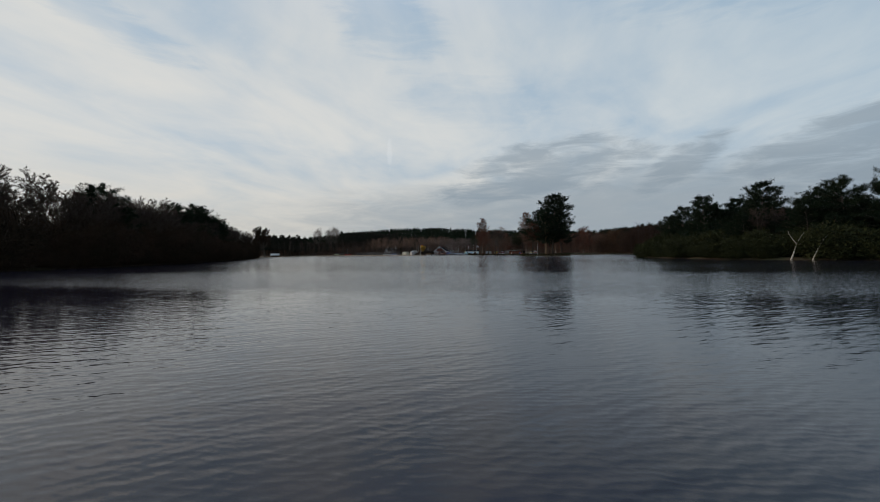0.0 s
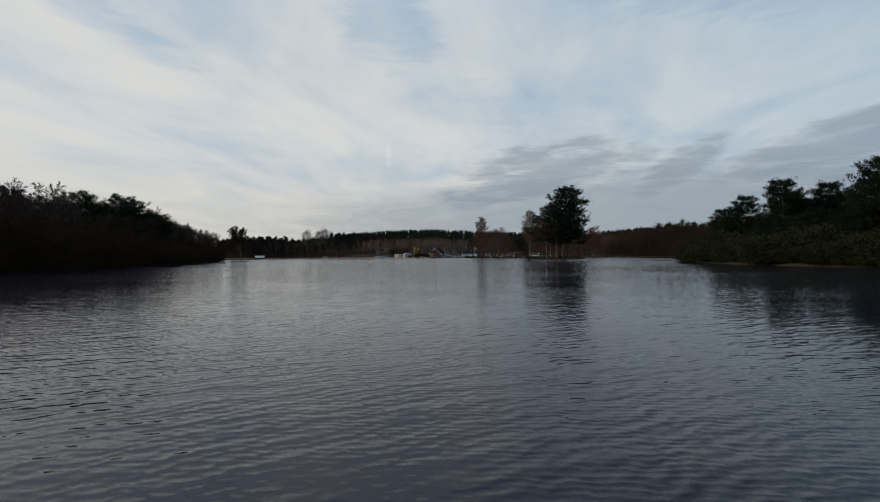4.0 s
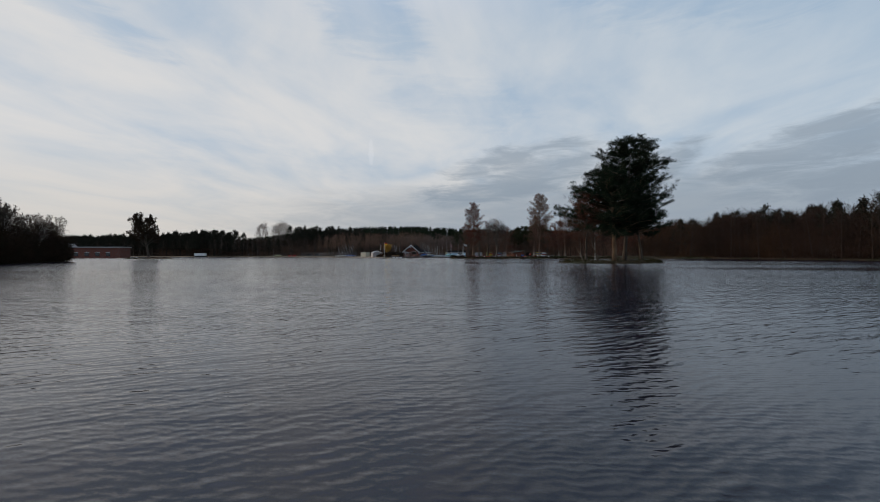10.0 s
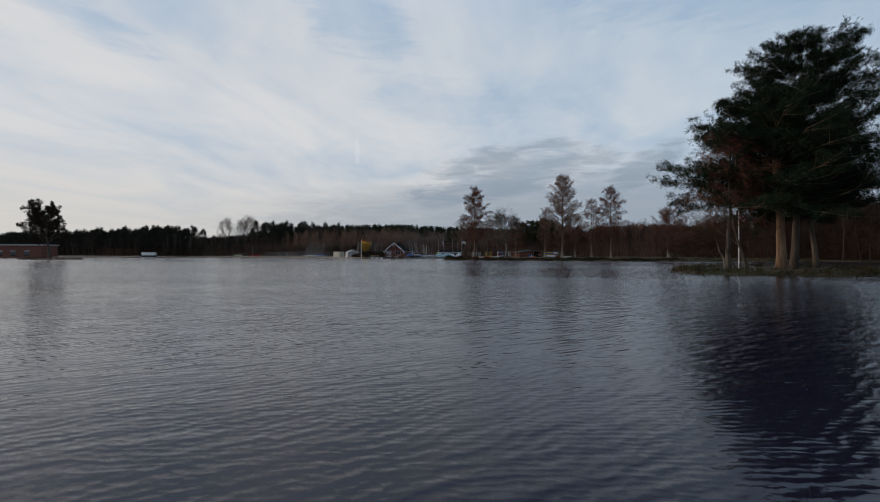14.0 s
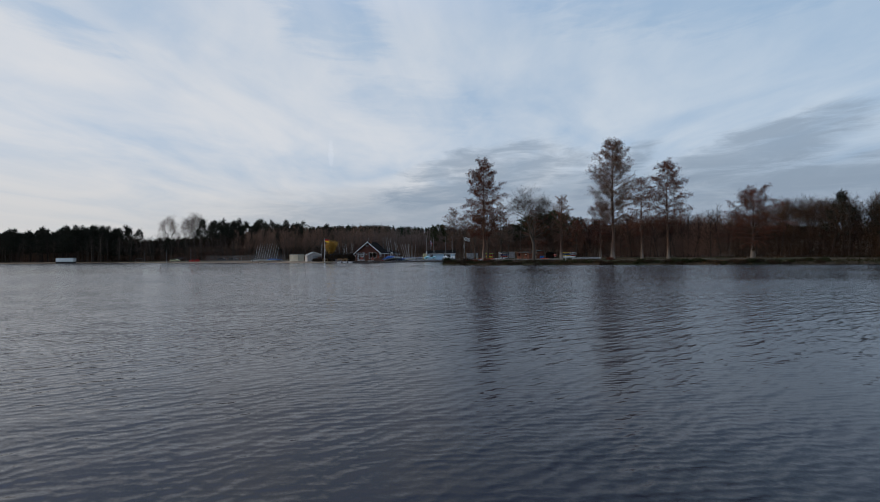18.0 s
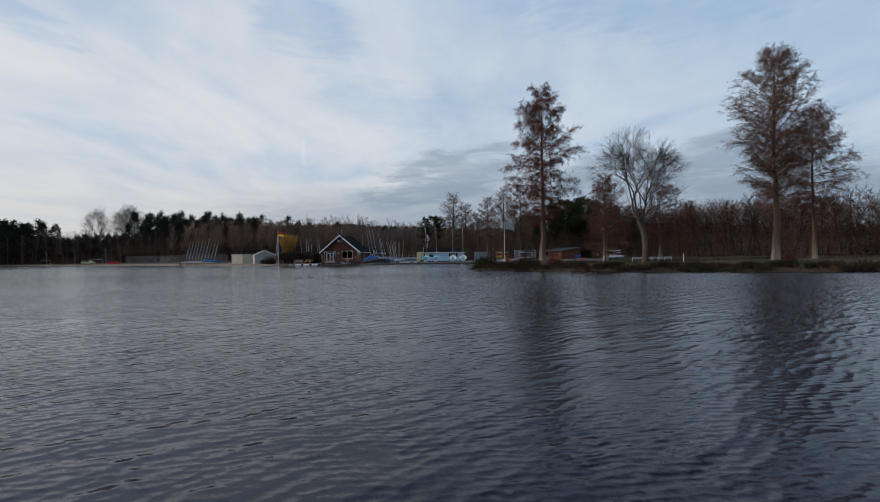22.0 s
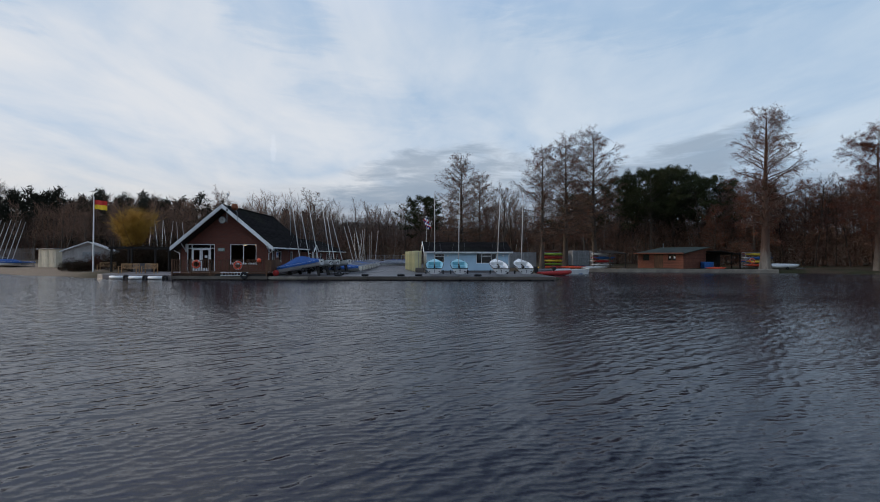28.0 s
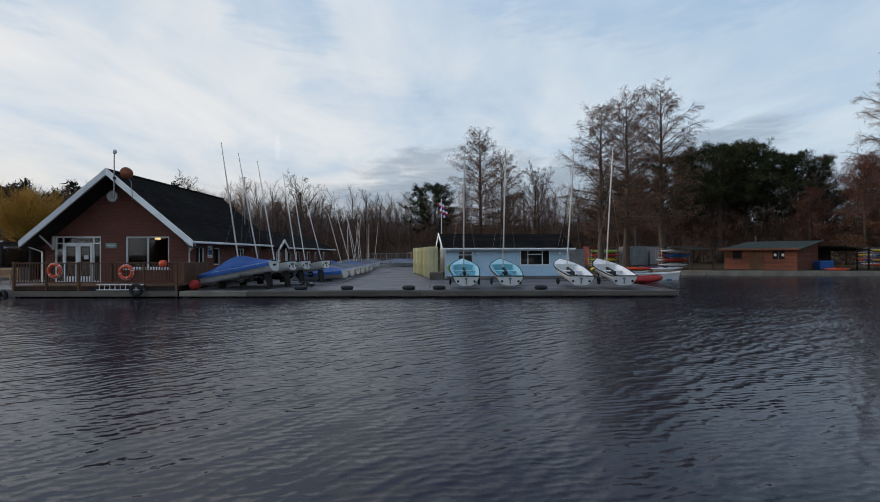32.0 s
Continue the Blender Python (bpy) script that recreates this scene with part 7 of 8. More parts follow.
def kayak(mat, m, label, length=3.6, group="kayaks"):
    k_ = thing("kayak", m, label, "kayak", group)
    g = Geo()
    n = 13
    pts = [(-length / 2 + length * i / (n - 1), 0, 0.10 * (2 * i / (n - 1) - 1) ** 4) for i in range(n)]
    rad = [0.02 + 0.25 * max(0.0, 1 - abs(2 * i / (n - 1) - 1) ** 2.2) for i in range(n)]
    g.tube(pts, rad, 10)
    g.v = [(x, y * 1.2, z * 0.72) for x, y, z in g.v]
    part("hull", g, mat, k_, smooth=True)
    part("cockpit_rim", Geo().ring((0, 0, 0.20), 0.22, 0.03, "z", 16, 6), RUBBER, k_)
    return k_


def rack(x, y, levels, width, colours, label, turn=0.0):
    r_ = thing("canoe_rack", pose(x, y, 0.42, 0, 0, turn), label, "rack", "canoe racks")
    for sx in (-1, 0, 1):
        for sy in (-0.4, 0.4):
            part("upright", Geo().tube([(sx * width * 0.48, sy, 0), (sx * width * 0.48, sy, levels * 0.52 + 0.25)], [0.035, 0.035], 6), GALV, r_)
    for i in range(levels):
        for sx in (-1, 0, 1):
            part("arm", Geo().tube([(sx * width * 0.48, -0.75, 0.22 + i * 0.52), (sx * width * 0.48, 0.75, 0.22 + i * 0.52)], [0.03, 0.03], 6), GALV, r_)
    for sy in (-0.4, 0.4):
        part("top_rail", Geo().tube([(-width * 0.48, sy, levels * 0.52 + 0.2), (width * 0.48, sy, levels * 0.52 + 0.2)], [0.03, 0.03], 6), GALV, r_)
    m0 = pose(x, y, 0.42, 0, 0, turn)
    for i in range(levels):
        for j, sy in enumerate((-0.42, 0.30)):
            name, mat = colours[(i * 2 + j) % len(colours)]
            kayak(mat, m0 @ pose(((i * 7 + j * 3) % 5 - 2) * 0.12, sy, 0.44 + i * 0.52), name + " kayak resting on a steel rack", min(width * 1.02, 3.9))


BRIGHT = [("yellow", YELLOW), ("red", RED), ("blue", KAYAK_BLUE), ("orange", ORANGE), ("white", HULL_WHITE), ("lime", LIME)]
rack(48.2, 48.6, 4, 3.8, [BRIGHT[i] for i in (3, 1, 0, 2, 2, 4, 0, 1)], "galvanised rack of bright kayaks")
rack(50.5, 52.0, 4, 3.8, [BRIGHT[i] for i in (4, 2, 1, 3, 4, 0)], "galvanised rack of mixed kayaks")
rack(26.4, 50.8, 4, 3.2, [BRIGHT[i] for i in (4, 2, 1, 4, 2, 1)], "rack of blue, white and red kayaks")
rack(20.6, 56.5, 4, 3.6, [BRIGHT[i] for i in (5, 5, 0, 5, 1, 3)], "rack of lime and yellow kayaks")
rack(14.5, 54.0, 3, 3.6, [BRIGHT[i] for i in (4, 1, 4, 2)], "rack of pale kayaks under the trees")
for i, (x, y, a, c) in enumerate(((19.4, 49.0, 20, 1), (21.2, 48.4, -15, 3), (22.6, 49.3, 10, 1), (24.0, 48.0, 5, 4), (17.8, 50.2, 40, 3), (23.4, 50.5, -20, 2), (25.2, 48.9, 15, 4), (40.6, 46.0, 8, 3), (16.6, 48.6, 70, 0))):
    kayak(BRIGHT[c][1], pose(x, y, ground_z(x, y) + 0.15, 0, 0, a), BRIGHT[c][0] + " kayak lying on the bank", 3.3, "kayaks on the bank")


def container(x, y, turn, size, mat, label):
    c = thing("container", pose(x, y, ground_z(x, y) - 0.05, 0, 0, turn), label, "container", "steel containers")
    lx, ly, h = size
    part("body", Geo().box(0, lx, 0, ly, 0.1, h, 0.03), mat, c)
    for i in range(int(lx / 0.3)):
        part("rib", Geo().box(0.08 + i * 0.3, 0.22 + i * 0.3, -0.03, -0.001, 0.2, h - 0.15, 0.01), mat, c)
    return c


container(20.0, 60.5, 0, (2.6, 2.4, 2.6), DULL_RED, "dull red steel container under the trees")
container(24.6, 59.5, 0, (2.9, 2.4, 2.6), GALV, "grey steel container under the trees")
container(28.0, 60.0, 0, (2.8, 2.4, 2.5), PALE_STEEL, "pale steel container under the trees")
cabin = thing("beach_cabin", pose(-215, 105, ground_z(-215, 105), 0, 0, 20), "dark cabin with a white upper band behind the beach", "cabin")
part("wall", Geo().box(0, 8.0, 0, 3.0, -0.2, 2.6, 0.03), DARK, cabin)
part("upper_panel", Geo().box(-0.1, 8.1, -0.1, 3.1, 2.602, 4.6, 0.05), HULL_WHITE, cabin, "white upper band")
container(12.6, 52.0, 0, (4.2, 2.4, 2.5), GALV, "grey steel shelter behind the boathouse")
tank = thing("water_butt", pose(39.6, 46.4, 0.42), "blue plastic tank beside the canoe store", "tank")
part("body", Geo().box(-0.7, 0.7, -0.5, 0.5, 0, 0.95, 0.10), KAYAK_BLUE, tank)
part("lid", Geo().tube([(0, 0, 0.95), (0, 0, 1.02)], [0.2, 0.2], 14), RUBBER, tank)
copy_thing(buoy, pose(43.7, 43.15, 1.55))
trailer = thing("boat_trailer", pose(48.5, 44.0, ground_z(48.5, 44.0)), "pale boat on a low trailer at the bank", "boat")
g = Geo().tube([(-2.2, 0, 0.55), (-1.2, 0, 0.5), (0.6, 0, 0.5), (1.6, 0, 0.55), (2.3, 0, 0.75)], [0.40, 0.5, 0.5, 0.38, 0.03], 10)
g.v = [(x, y * 1.3, 0.5 + (z - 0.5) * 0.7) for x, y, z in g.v]
part("hull", g, HULL_WHITE, trailer, smooth=True)
part("frame", Geo().tube([(-2, 0, 0.15), (3, 0, 0.2)], [0.05, 0.05], 6), GALV, trailer)
for s in (-1, 1):
    part("wheel", Geo().ring((0, s * 0.8, 0.2), 0.14, 0.07, "y", 14, 6), RUBBER, trailer, smooth=True)


def launch(m, label, mat, inner, motor=True, tubes=True):
    """An open workboat afloat: tubes or sides, floor, thwart and an outboard."""
    b = thing("workboat", m, label, "boat", "workboats")
    if tubes:
        g = Geo()
        for s in (-1, 1):
            g.tube([(s * 0.72, -1.7, 0.22), (s * 0.74, 0.4, 0.22), (s * 0.55, 1.3, 0.27), (s * 0.2, 1.9, 0.34), (0, 2.0, 0.36)], [0.16, 0.22, 0.22, 0.2, 0.18], 10)
        part("tube", g, mat, b, smooth=True)
    else:
        g = Geo()
        for s in (-1, 1):
            g.add([(s * 0.75, -2.0, 0.5), (s * 0.8, 0.3, 0.5), (s * 0.45, 1.7, 0.58), (0, 2.2, 0.66), (s * 0.6, -2.0, -0.15), (s * 0.62, 0.3, -0.15), (s * 0.3, 1.7, -0.1), (0, 2.1, 0.0)], [(0, 1, 5, 4), (1, 2, 6, 5), (2, 3, 7, 6)])
            g.tube([(s * 0.75, -2.0, 0.5), (s * 0.8, 0.3, 0.5), (s * 0.45, 1.7, 0.58), (0, 2.2, 0.66)], [0.04] * 4, 6)
        part("hull", g, mat, b)
        part("transom", Geo().box(-0.72, 0.72, -2.03, -1.97, -0.15, 0.5), mat, b)
    part("floor", Geo().box(-0.58, 0.58, -1.7, 1.2, 0.02, 0.08), inner, b)
    part("thwart", Geo().box(-0.62, 0.62, -0.3, 0.0, 0.28, 0.34, 0.01), inner, b)
    if motor:
        part("outboard", Geo().box(-0.16, 0.16, -2.25, -1.85, 0.35, 0.85, 0.06).box(-0.05, 0.05, -2.15, -2.0, -0.3, 0.35), RUBBER, b, "black outboard motor")
    return b


launch(pose(14.6, 33.6, 0.0, 0, 0, -80), "red inflatable workboat moored by the quay", RED, RUBBER)
launch(pose(17.6, 37.0, 0.0, 0, 0, -88), "white and blue workboat moored by the bank", HULL_WHITE, KAYAK_BLUE, True, False)
launch(pose(15.8, 38.8, 0.0, 0, 0, -95), "grey workboat moored by the bank", GALV, DARK, True, False)
jetty = thing("railed_jetty", pose(0, 0, 0), "low jetty with white handrails on the far bank", "jetty")
JX0, JX1, JY = 47.0, 55.5, 29.0
for i in range(28):
    part("plank", Geo().box(JX0 + i * 0.305, JX0 + i * 0.305 + 0.29, JY - 0.6, JY + 0.7, 0.34, 0.38), OLD_WOOD, jetty)
for z in (0.50, 0.74):
    part("rail", Geo().tube([(JX0, JY - 0.58, z), (JX1, JY - 0.58, z)], [0.045, 0.045], 8), WHITE, jetty)
for i in range(7):
    part("post", Geo().tube([(JX0 + i * 1.415, JY - 0.58, -0.9), (JX0 + i * 1.415, JY - 0.58, 0.76)], [0.05, 0.05], 8), WHITE, jetty)
solid("marker_post", Geo().tube([(0, 0, -0.3), (0, 0, 1.15)], [0.07, 0.06], 8), WHITE, "short white marker post on the spit", "post", m=pose(38.0, -14.0, ground_z(38.0, -14.0)))

# ---- flags ----
def cloth(wide, high, cols, rows, colour_at, droop, parent, blow=1.0):
    """A flag of small cloth panels that ripples and sags from the hoist at x = 0."""
    def at(u, v):
        return (wide * u * (1 - 0.10 * u), 0.10 * math.sin(u * 7 + v * 1.3) * u, high * (v - 1) - droop * u * u + 0.05 * math.sin(u * 9) * u)
    for i in range(cols):
        for j in range(rows):
            vs = []
            for q in (0.0, 0.02):
                for (a, b) in ((i, j), (i + 1, j), (i + 1, j + 1), (i, j + 1)):
                    x, y, z = at(a / cols, b / rows)
                    vs.append((x, y + q, z))
            g = Geo().add(vs, [(0, 1, 2, 3), (7, 6, 5, 4), (0, 4, 5, 1), (1, 5, 6, 2), (2, 6, 7, 3), (3, 7, 4, 0)])
            part("cloth_panel", g, colour_at(i, j), parent)


def flagpole(m, height, label, radius=0.05, lean_=0.0):
    p = thing("flagpole", m, label, "flagpole")
    part("pole", Geo().tube([(0, 0, -0.3), (lean_ * 0.5, 0, height * 0.5), (lean_, 0, height)], [radius, radius * 0.9, radius * 0.55], 8), WHITE, p)
    part("finial", Geo().tube([(lean_, 0, height), (lean_, 0, height + 0.06), (lean_, 0, height + 0.12)], [0.03, 0.06, 0.02], 8), WHITE, p)
    return p


p = flagpole(pose(-34.5, 31.0, ground_z(-34.5, 31.0)), 7.8, "white flagpole with a red and yellow lifeguard flag", 0.075)
f_ = new("flag")
f_.parent = p
f_.matrix_basis = pose(0.08, 0, 7.55, 0, 0, -15)
cloth(1.75, 0.95, 8, 2, lambda i, j: FLAG_RED if j else FLAG_YELLOW, 0.22, f_)
p = flagpole(pose(15.3, -11.2, ground_z(15.3, -11.2)), 5.8, "slim pole flying a black and white chequered flag on the spit", 0.04)
f_ = new("flag")
f_.parent = p
f_.matrix_basis = pose(0.05, 0, 5.85, 0, 0, 0)
cloth(1.45, 0.85, 8, 5, lambda i, j: FLAG_WHITE if (i + j) % 2 else CHECK_BLACK, 0.42, f_)
p = flagpole(pose(56.3, -108.0, ground_z(56.3, -108.0)), 5.9, "slim pole with a small red and white flag", 0.05)
f_ = new("flag")
f_.parent = p
f_.matrix_basis = pose(0.05, 0, 5.75, 0, 0, 0)
cloth(0.7, 0.7, 3, 3, lambda i, j: FLAG_WHITE if (i + j) % 2 else FLAG_RED, 0.25, f_)
p = flagpole(pose(0.15, 44.0, 0.4), 7.0, "thin pole with a limp union flag behind the boathouse", 0.035)
f_ = new("flag")
f_.parent = p
f_.matrix_basis = pose(0.05, 0, 6.9, 0, 62, 0)
cloth(1.7, 0.55, 6, 3, lambda i, j: (FLAG_RED, FLAG_BLUE, FLAG_WHITE)[(i + 2 * j) % 3], 0.10, f_)
lamp = thing("yard_lamp", pose(-15.0, 34.5, 3.0), "thin aerial mast with a cross arm behind the roof", "mast")
part("pole", Geo().tube([(0, 0, -2.6), (0, 0, 5.1)], [0.05, 0.035], 8), GALV, lamp)
part("arm", Geo().tube([(-0.4, 0, 5.0), (0.15, 0, 5.05)], [0.025, 0.025], 6), GALV, lamp)
driftwood = Geo()
lp, _ = limb_path(np.random.default_rng(3), (0, 0, -0.2), Vector((-0.5, 0, 1)), 5.0, 6, 0.1, -0.12)
driftwood.tube(lp, [0.10, 0.09, 0.08, 0.06, 0.05, 0.035, 0.015], 6)
dead = thing("dead_tree", pose(53.6, -111.5, ground_z(53.6, -111.5)), "bleached dead trunk leaning out from the pine islet", "tree")
part("trunk", driftwood, PALE_BARK, dead, smooth=True)

# ---- west of the clubhouse: terrace, benches, pergola, sheds ----
terrace = solid("terrace", Geo().prism([(-29.5, 24.9), (-28.6, 24.3), (-21.36, 22.6), (-21.36, 30.5), (-29.5, 31.5)], -0.8, 0.40, "z"), CONCRETE, "low paved terrace at the water's edge", "paving", kind="structure")
for i in range(3):
    f0 = solid("float_tube", Geo().tube([(-0.75, 0, 0), (-0.68, 0, 0), (0.68, 0, 0), (0.75, 0, 0)], [0.10, 0.15, 0.15, 0.10], 12), WHITE, "white cylindrical float along the terrace edge", "float", "floats", m=pose(-26.9 + i * 2.0, 23.72 - i * 0.46, 0.16, 0, 0, -13), smooth=True)
    solid("tyre_fender", Geo().ring((0, 0, 0), 0.2, 0.09, "y", 16, 8), RUBBER, "black tyre hung against the terrace edge", "fender", "tyres on the quay", m=pose(-25.9 + i * 2.0, 23.42 - i * 0.46, 0.14, 0, 0, -13), smooth=True)


def bench(m, width, label):
    b = thing("bench", m, label, "bench", "garden benches")
    for s in (-1, 1):
        x = s * (width / 2 - 0.06)
        part("leg", Geo().box(x - 0.035, x + 0.035, 0.0, 0.07, 0, 0.62, 0.006), BENCH_WOOD, b)
        part("leg", Geo().box(x - 0.035, x + 0.035, 0.48, 0.55, 0, 0.92, 0.006), BENCH_WOOD, b)
        part("armrest", Geo().box(x - 0.045, x + 0.045, -0.04, 0.52, 0.62, 0.66, 0.008), BENCH_WOOD, b)
    for i in range(5):
        part("seat_slat", Geo().box(-width / 2 + 0.04, width / 2 - 0.04, 0.02 + i * 0.095, 0.10 + i * 0.095, 0.42, 0.445, 0.005), BENCH_WOOD, b)
    part("top_rail", Geo().box(-width / 2 + 0.04, width / 2 - 0.04, 0.49, 0.54, 0.85, 0.93, 0.008), BENCH_WOOD, b)
    part("back_rail", Geo().box(-width / 2 + 0.04, width / 2 - 0.04, 0.49, 0.53, 0.48, 0.54, 0.006), BENCH_WOOD, b)
    for i in range(int(width / 0.11)):
        x = -width / 2 + 0.12 + i * 0.11
        part("back_slat", Geo().box(x - 0.022, x + 0.022, 0.50, 0.525, 0.53, 0.86, 0.004), BENCH_WOOD, b)


bench(pose(-27.75, 26.3, 0.40, 0, 0, 3), 1.75, "golden wooden garden bench on the terrace")
bench(pose(-25.95, 26.5, 0.40, 0, 0, -4), 1.35, "shorter golden wooden bench on the terrace")
bench(pose(-35.6, 34.2, ground_z(-35.6, 34.2), 0, 0, 5), 1.8, "pale wooden bench by the white shed")
per = thing("pergola", pose(-30.2, 30.3, 0.40), "dark timber pergola behind the benches", "pergola")
for x, y in ((-1.9, 0), (0.2, 0), (2.6, 0), (-1.9, 2.6), (2.6, 2.6)):
    part("post", Geo().box(x - 0.08, x + 0.08, y - 0.08, y + 0.08, 0, 2.35, 0.01), DARK, per)
for y in (0, 2.6):
    part("beam", Geo().box(-2.2, 3.2, y - 0.05, y + 0.05, 2.35, 2.50, 0.01), DARK, per)
for i in range(10):
    part("rafter", Geo().box(-2.0 + i * 0.52, -1.94 + i * 0.52, -0.35, 2.95, 2.50, 2.62, 0.006), DARK, per)
copy_thing(per, pose(-24.7, 31.0, 0.40))
solid("low_wall", Geo().box(-31.0, -28.8, 31.6, 31.85, 0.3, 1.25, 0.02), CONCRETE, "low grey rendered wall under the pergola", "wall")
ws = thing("white_shed", pose(-41.5, 39.4, ground_z(-41.5, 39.4) - 0.1, 0, 0, 30), "white corrugated boat shed with a grey roller door", "shed")
part("body", Geo().prism([(-2.6, 0), (2.6, 0), (2.6, 2.45), (0, 3.6), (-2.6, 2.45)], 0, 7), PALE_STEEL, ws)
for i in range(17):
    x = -2.5 + i * 0.3
    if -0.55 < x < 1.3:
        continue
    part("rib", Geo().box(x, x + 0.12, -0.035, -0.002, 0.05, 2.5, 0.01), PALE_STEEL, ws)
part("roller_door", Geo().box(-0.55, 1.3, -0.06, -0.002, 0.05, 2.35), GALV, ws, "grey roller door")
for s in (-1, 1):
    part("roof_sheet", Geo().prism([(s * 2.85, 2.36), (0, 3.62), (0, 3.70), (s * 2.85, 2.44)], -0.3, 7.3), GALV, ws)
    part("bargeboard", Geo().prism([(s * 2.85, 2.30), (0, 3.56), (0, 3.72), (s * 2.85, 2.46)], -0.36, -0.305), WHITE, ws)
hut = thing("beach_hut", pose(-54.6, 47.4, ground_z(-52, 46) - 0.1, 0, 0, -26.5), "cream ribbed steel store behind the beach", "shed")
part("body", Geo().box(0, 4.6, 0, 3.0, 0, 2.6, 0.04), CREAM, hut)
part("roof_sheet", Geo().box(-0.15, 4.75, -0.2, 3.15, 2.602, 2.68, 0.02), GALV, hut)
for i in range(14):
    part("rib", Geo().box(0.2 + i * 0.31, 0.32 + i * 0.31, -0.035, -0.002, 0.1, 2.5), CREAM, hut)
rng = np.random.default_rng(95)
copy_thing(scrub, pose(-39.0, 33.6, 0.4)).scale = (0.35, 0.35, 0.35)
copy_thing(scrub, pose(-37.0, 32.4, 0.4)).scale = (0.32, 0.32, 0.3)
purple = shrub(67, 2.6, 1.9, 1500, RED_TWIG, "bush", "purple-brown leafless bush beside the white shed", leaf=(0.45, 0.02))
purple.matrix_basis = pose(-38.6, 37.6, 0.45)
ws.scale = (0.95, 0.95, 0.96)
purple.scale = (0.75, 0.75, 0.8)
for x, y, s in ((-33.0, 35.2, 0.75), (-30.4, 34.6, 0.7), (-27.8, 34.4, 0.75), (-25.2, 34.8, 0.7), (-36.0, 40.0, 0.8), (-32.0, 38.5, 0.85)):
    another(scrub, x, y, x * 40, s)
fence = thing("palisade_fence", pose(0, 0, 0), "grey steel palisade fence behind the beach", "fence")
FENCE_GREY = material("dull_grey_steel", (0.11, 0.11, 0.115), (0.07, 0.07, 0.075), 2, 0.8)
pale = mesh_of("pale", Geo().prism([(-0.035, 0), (0.035, 0), (0.035, 2.65), (0.0, 2.85), (-0.035, 2.65)], -0.012, 0.012), FENCE_GREY)
rail_line = [(-57, 49.5), (-66, 54.5), (-78, 60.5), (-92, 71.0), (-110, 79.0)]
for (x0, y0), (x1, y1) in zip(rail_line, rail_line[1:]):
    a = math.degrees(math.atan2(y1 - y0, x1 - x0))
    ln = math.hypot(x1 - x0, y1 - y0)
    gz = ground_z((x0 + x1) / 2, (y0 + y1) / 2)
    for z in (0.4, 2.2):
        ob = part("rail", Geo().box(0, ln, 0.015, 0.06, z, z + 0.05), FENCE_GREY, fence)
        ob.matrix_basis = pose(x0, y0, gz, 0, 0, a)
    for i in range(int(ln / 0.36)):
        ob = new("pale", pale)
        ob.parent = fence
        ob.matrix_basis = pose(x0, y0, gz, 0, 0, a) @ pose(i * 0.36, 0, 0)
gate = thing("yard_gate", pose(-13.0, 79.0, ground_z(-8, 79)), "grey mesh gate and fence closing the yard", "gate")
for i in range(9):
    part("post", Geo().tube([(i * 1.8, 0, 0), (i * 1.8, 0, 2.1)], [0.05, 0.05], 6), GALV, gate)
for z in (0.15, 1.1, 2.0):
    part("rail", Geo().tube([(0, 0, z), (14.4, 0, z)], [0.025, 0.025], 6), GALV, gate)
for i in range(60):
    part("bar", Geo().tube([(0.12 + i * 0.24, 0, 0.15), (0.12 + i * 0.24, 0, 2.0)], [0.012, 0.012], 4), GALV, gate)
post_sign = thing("notice_post", pose(-4.9, 77.0, ground_z(-4.9, 77.0)), "brown wooden notice post at the yard gate", "sign")
part("post", Geo().box(-0.12, 0.12, -0.1, 0.1, 0, 2.3), BENCH_WOOD, post_sign)
part("cross_bar", Geo().box(-0.7, 0.3, -0.06, 0.06, 2.05, 2.25), BENCH_WOOD, post_sign)

# ---- beach and car park ----
def car(m, mat, label, van=False):
    c = thing("van" if van else "car", m, label, "van" if van else "car", "parked vehicles")
    ln, h = (4.9, 2.1) if van else (4.2, 1.45)
    side = [(-ln / 2, 0.35), (ln / 2, 0.35), (ln / 2 - 0.05, 0.85), (ln * 0.30, 0.98), (ln * 0.12, h), (-ln * 0.40 if not van else -ln * 0.47, h), (-ln * 0.49, 0.95)]
    part("body", Geo().prism(side, -0.85, 0.85), mat, c)
    part("side_glass", Geo().prism([(ln * 0.24, 1.0), (ln * 0.11, h - 0.1), (-ln * 0.36, h - 0.1), (-ln * 0.42, 1.0)], -0.862, -0.851), GLASS, c)
    for x in (-ln * 0.31, ln * 0.31):
        for y in (-0.80, 0.80):
            w_ = part("wheel", Geo().ring((x, y, 0.31), 0.21, 0.10, "y", 16, 6), RUBBER, c, smooth=True)
            part("rim", Geo().tube([(x, y - 0.05, 0.31), (x, y + 0.05, 0.31)], [0.17, 0.17], 12), GALV, w_)
    return c


def at_ground(x, y, turn):
    return pose(x, y, ground_z(x, y), 0, 0, turn)


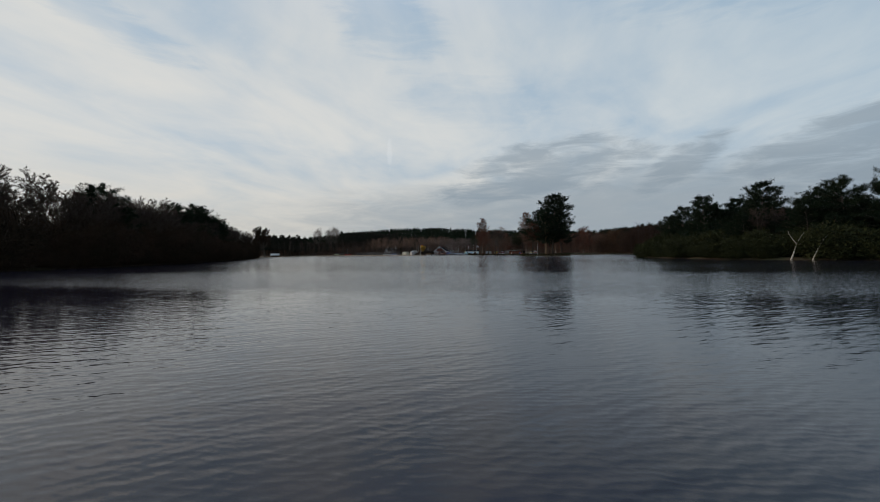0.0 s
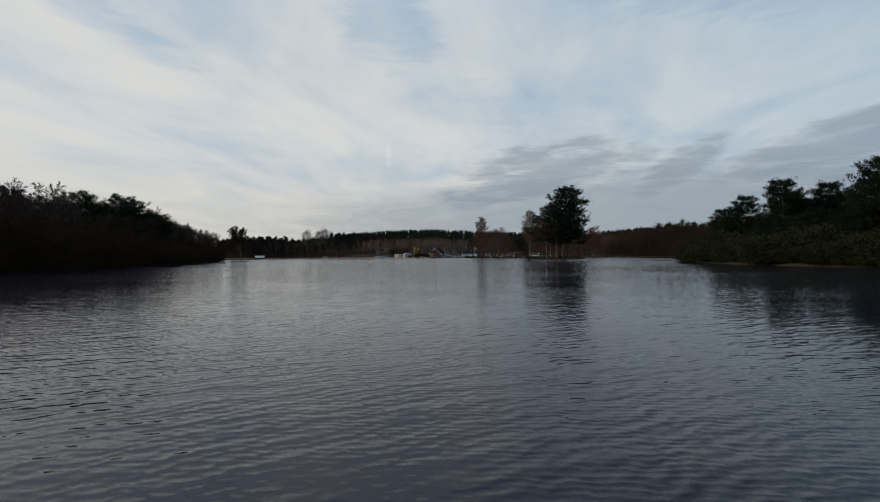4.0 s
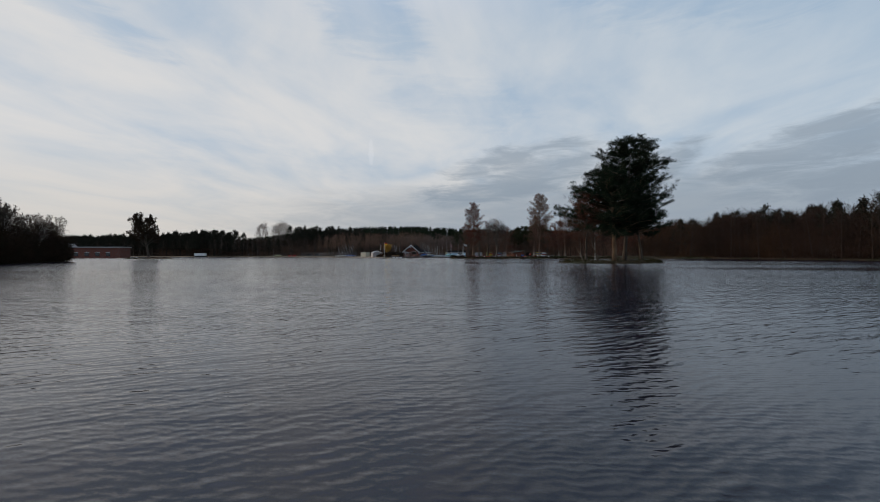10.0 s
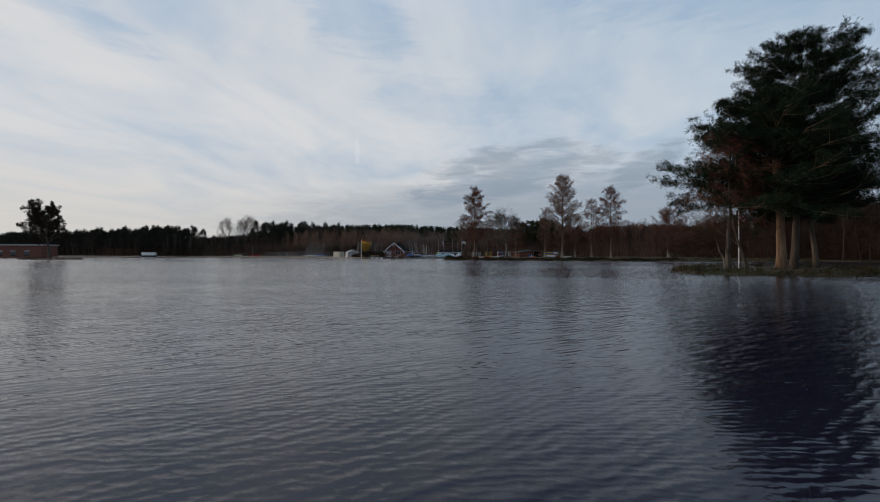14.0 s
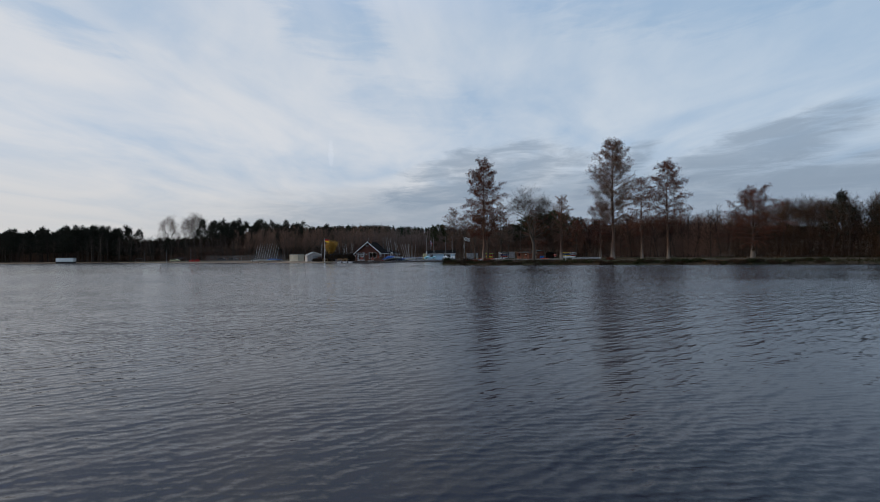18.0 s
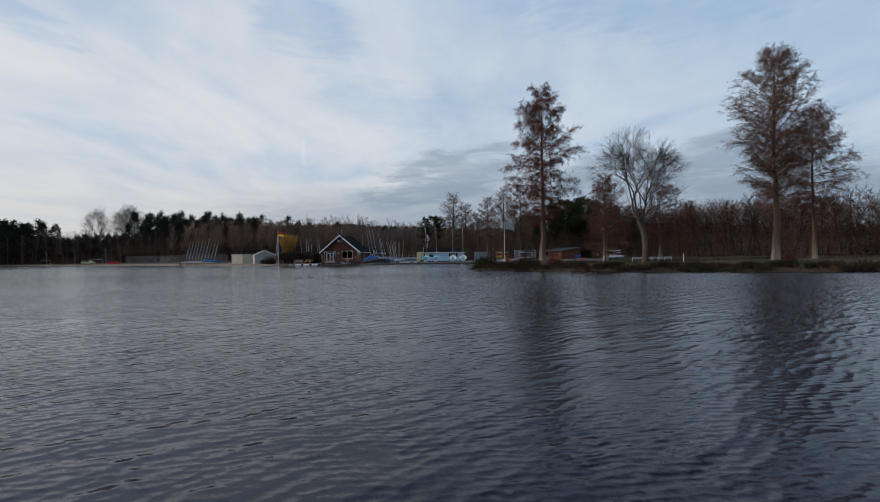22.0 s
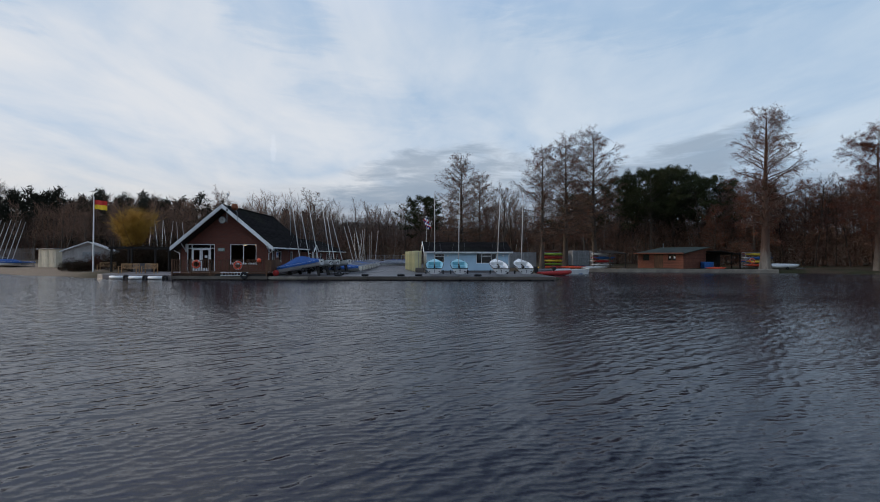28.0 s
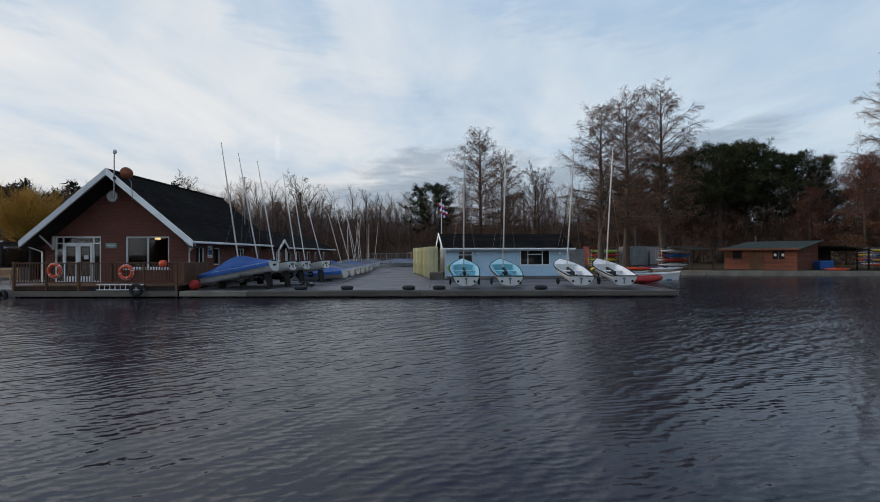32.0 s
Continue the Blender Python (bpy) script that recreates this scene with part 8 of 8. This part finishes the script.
bb = thing("brick_hall", at_ground(-222, 46, 22), "long low red-brick hall with a pale flat roof edge", "hall")
bb.scale = (1, 1, 1.32)
part("hall_wall", Geo().box(-62, 0, 0, 14, -0.5, 6.2), BRICK, bb)
part("roof_edge", Geo().box(-62.6, 0.6, -0.6, 14.6, 6.2, 6.75, 0.05), PALE_STEEL, bb, "pale metal roof edge")
part("rooflight", Geo().prism([(-45, 6.75), (-30, 6.75), (-32, 8.4), (-43, 8.4)], 4, 10), PALE_STEEL, bb)
for i in range(9):
    w_ = new("window")
    w_.parent = bb
    part("pane", Geo().box(-58 + i * 6.2, -55.4 + i * 6.2, -0.03, -0.005, 2.0, 3.9), GLASS, w_)
    part("window_frame", Geo().box(-58.1 + i * 6.2, -55.3 + i * 6.2, -0.06, -0.03, 3.9, 4.05), WHITE, w_)
for x, y, a, mat, van, lab in ((-206, 42, 15, HULL_WHITE, True, "white van parked by the beach"), (-182, 60, 10, CAR_SILVER, False, "silver car parked by the beach"), (-232, 36, 20, CAR_SILVER, False, "silver car parked by the hall"), (-135, 92, 10, LOCKER, False, "dull yellow car parked behind the beach"), (-112, 95, 20, CAR_DARK, False, "dark car parked behind the beach"), (-104, 92, 0, CAR_DARK, False, "dark grey car parked behind the beach")):
    car(at_ground(x, y, a), mat, lab, van)
for x, y, a in ((-128, 88, 20), (-138, 98, 10), (-96, 82, 30), (-168, 108, 25)):
    t_ = thing("goal_frame", at_ground(x, y, a), "grey tubular frame standing behind the beach", "frame", "frames on the beach")
    for s in (-1.6, 1.6):
        part("upright", Geo().tube([(s, 0, 0), (s, 0, 1.9)], [0.06, 0.06], 6), GALV, t_)
    part("crossbar", Geo().tube([(-1.6, 0, 1.9), (1.6, 0, 1.9)], [0.06, 0.06], 6), GALV, t_)
for x, y in ((-119, 86.0), (-124, 89.0)):
    b_ = thing("barrier", at_ground(x, y, 25), "red plastic barrier on the beach", "barrier", "barriers")
    part("panel", Geo().box(-1.0, 1.0, -0.2, 0.2, 0, 1.0, 0.08), RED, b_)
    part("foot", Geo().box(-1.1, 1.1, -0.3, 0.3, 0, 0.12, 0.03), RED, b_)
stage = thing("landing_stage", pose(-70, 49.5, 0, 0, 0, -28), "low timber landing stage at the beach edge", "jetty")
for i in range(20):
    part("plank", Geo().box(i * 0.42, i * 0.42 + 0.39, -0.9, 0.9, 0.26, 0.32), OLD_WOOD, stage)
for x in (0.3, 4.0, 8.0):
    part("stage_post", Geo().tube([(x, -0.8, -1.2), (x, -0.8, 1.4 if x < 1 else 0.5)], [0.1, 0.1], 8), DARK, stage)
for x, y, h in ((-150, 90, 6.5), (-135, 86, 6.0), (-118, 80, 5.5)):
    l_ = thing("lamp_post", at_ground(x, y, 0), "thin grey lamp post behind the beach", "lamp post", "lamp posts")
    part("post", Geo().tube([(0, 0, 0), (0, 0, h)], [0.08, 0.05], 6), GALV, l_)
    part("lamp_head", Geo().box(-0.5, 0.1, -0.12, 0.12, h, h + 0.12, 0.02), GALV, l_)
